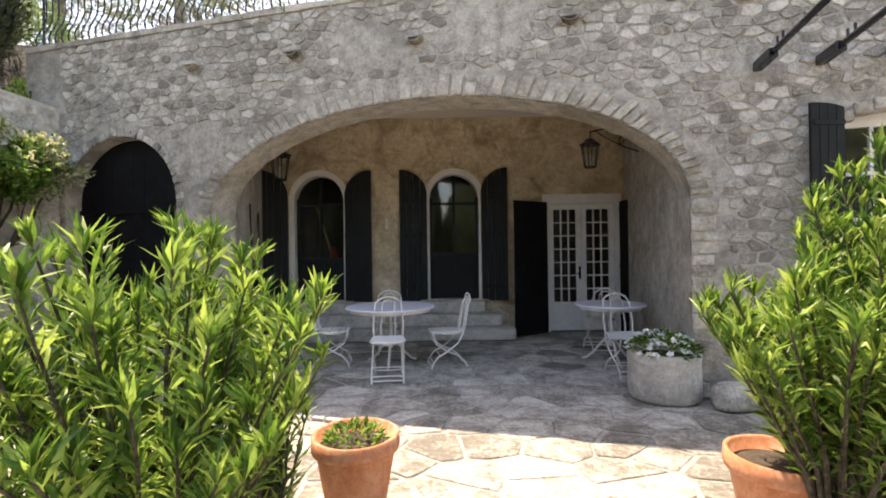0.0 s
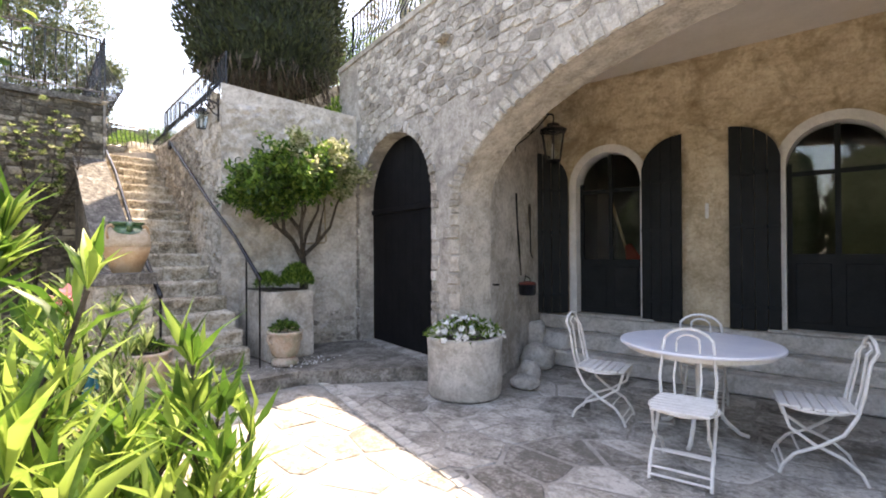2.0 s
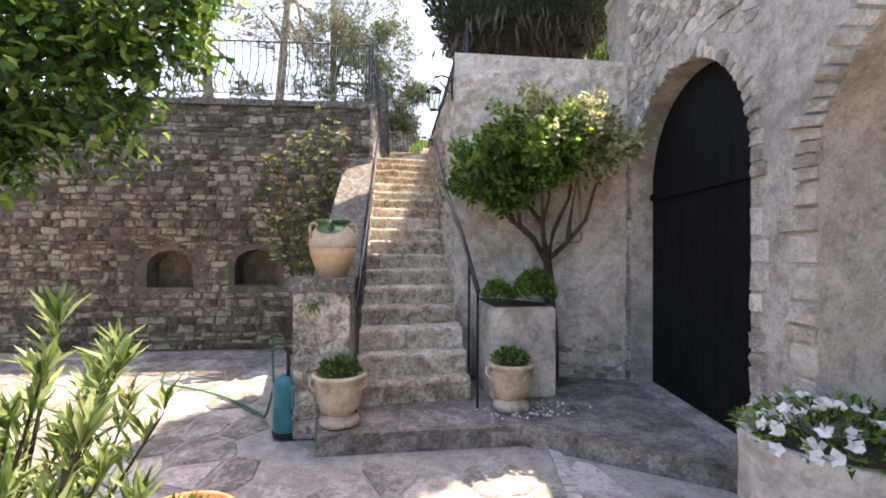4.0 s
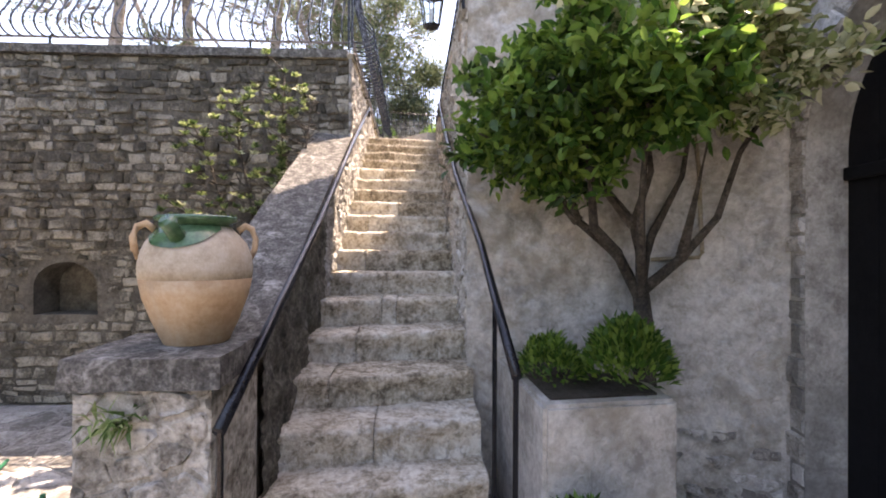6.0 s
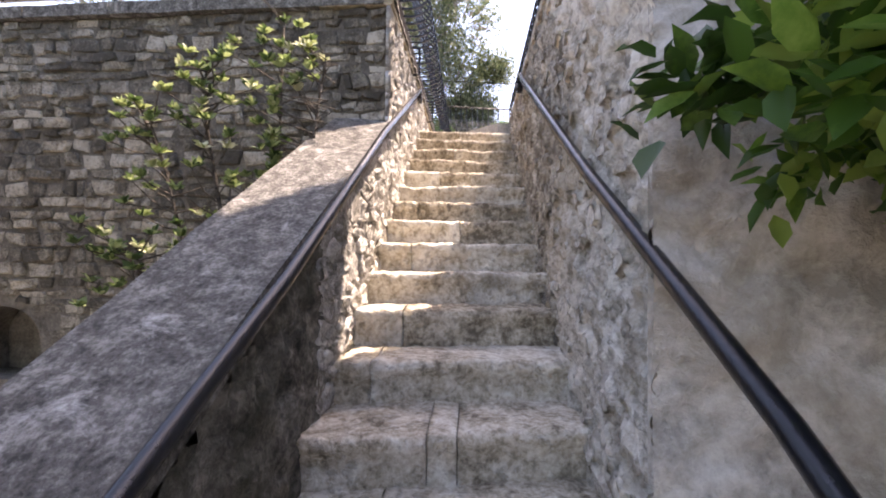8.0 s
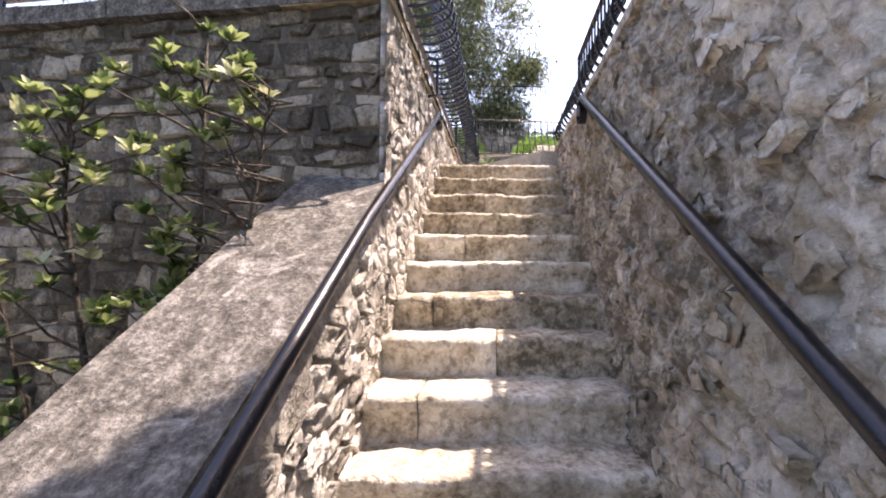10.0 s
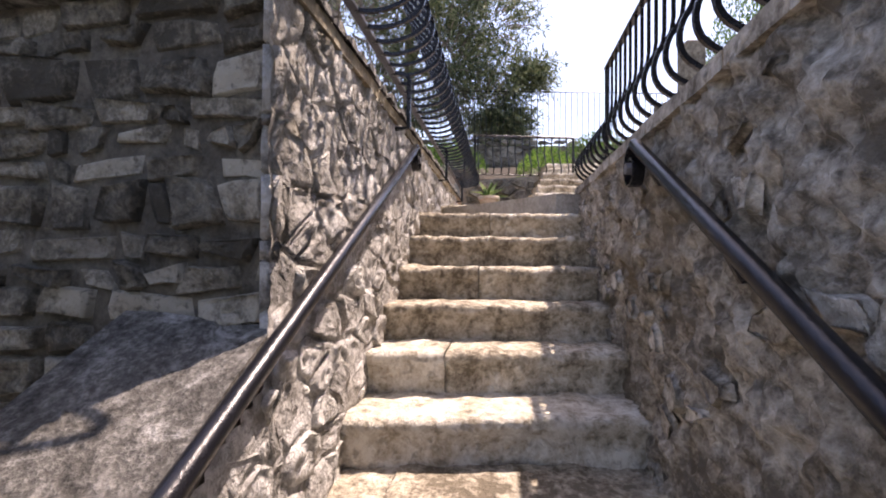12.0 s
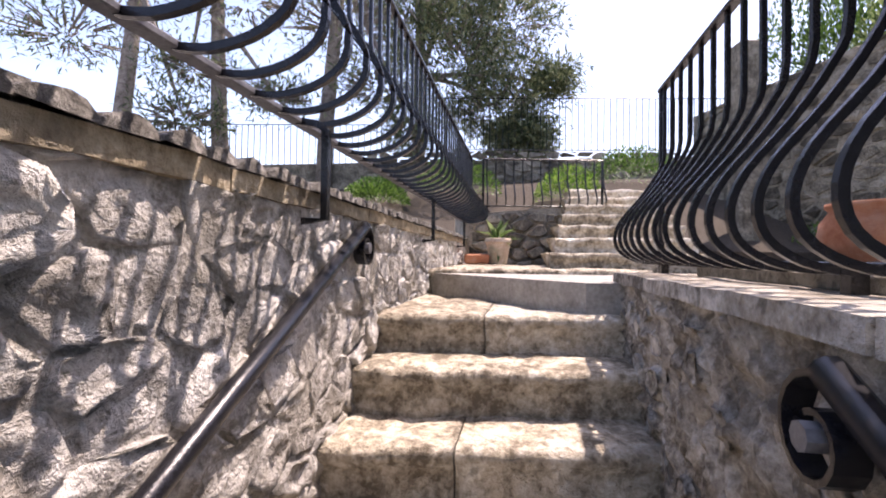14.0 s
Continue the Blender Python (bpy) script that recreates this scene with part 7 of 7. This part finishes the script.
# rocks set in the roughcast
cs = [p for p in cells(0.1, 4.25, 0.3, 3.40, 0.15, 0.10, 0.012, rs, 0.48) if rs.random() < 0.30 and all(z > 0.22 + 0.44 * a for a, z in p)]
for mat, rest, rendered in ((ROUGHCAST, "rough_stonework", False), (COARSE_RENDER, "rendered_stonework", True)):
    lay([p for p in cs if (p[0][0] < edge(p[0][1])) == rendered], lambda a, z, h: on_right(a, z, h - 0.004), mat, right_wall, rs, 0.011, limit=140, rough=0.5, inset=0.42, vary=(0.3, 1.4), crag=True, smooth=True, rest=rest)


# flagstones
floor = empty("floor_terrace", label="worn irregular grey flagstones of the sunny terrace", category="floor", kind="structure")
plat_poly = [(-4.57, 3.26), (-4.40, 4.85), (-3.48, 5.83), (-3.2, 6.4), (-6.2, 7.2), (-6.2, 3.2)]
def inside(poly, x, y):
    c = False
    for (ax, ay), (bx, by) in zip(poly, poly[1:] + poly[:1]):
        if (ay > y) != (by > y) and x < (bx - ax) * (y - ay) / (by - ay) + ax:
            c = not c
    return c
def floor_free(x, y):
    if inside(plat_poly, x, y) or (x < 1.2 and y > 7.45) or x < -8.9:
        return False
    u = (Vector((x, y, 0)) - F0)
    if u.dot(FV) > 0.0 and not (-3.0 < u.dot(FU) < 2.5):
        return False
    return not (x < -5.0 and y > 3.0)
cs = [p for p in cells(-8.6, 5.2, -1.5, 8.08, 0.43, 0.34, 0.011, rs, 0.49, course=False) if all(floor_free(*q) for q in p)]
lay(cs, lambda a, b, h: Vector((a, b, h * 0.3 - 0.005)), FLAGSTONE, floor, rs, 0.014, name="flagstone", near=lambda x, y: -4.8 < x < 2.6 and y > 1.4, inset=0.05, rough=0.5, rest="outer_flagstones")
# rubble that shows through the render of the loggia
def back_free(u, z):
    return not (-3.2 < u < -1.2 and z < 2.95) and not (-0.78 < u < 1.16 and z < 2.95) and not (1.0 < u < 3.15 and z < 2.46)
cs = [p for p in cells(-3.05, 3.12, 0.02, 3.76, 0.24, 0.13, 0.006, rs, 0.45) if all(back_free(*q) for q in p) and rs.random() < 0.8]
lay(cs, on_back, OCHRE_PLASTER, back, rs, 0.008, limit=140, inset=0.36, rough=0.3, vary=(0.5, 1.3), smooth=True)
# a straight strip of small pale stones set across the terrace
strip = empty("floor_strip", label="straight strip of small pale stones set in the terrace", category="floor", kind="structure")
sa, sd = Vector((-4.28, 5.04, 0)), Vector((0.954, -0.299, 0))
lay(courses(0.0, 3.6, -0.055, 0.055, rs, (0.105, 0.12), (0.08, 0.2), 0.004, 0.006), lambda a, b, h: sa + sd * a + Vector((0.299, 0.954, 0)) * b + Vector((0, 0, h * 0.5 + 0.006)), TUFF, strip, rs, 0.016, inset=0.08, rough=0.5)
# stones that show at the foot of the rendered wall
lay([p for p in cells(0.85, 1.78, 0.17, 0.62, 0.16, 0.08, 0.006, rs, 0.45) if rs.random() < 1.15 - 1.7 * p[0][1]], lambda a, z, h: on_tree_wall(a, z, h + 0.014), FACADE_STONE, bpy.data.objects["wall_tree"], rs, 0.022, inset=0.2, rough=0.4, crag=True)
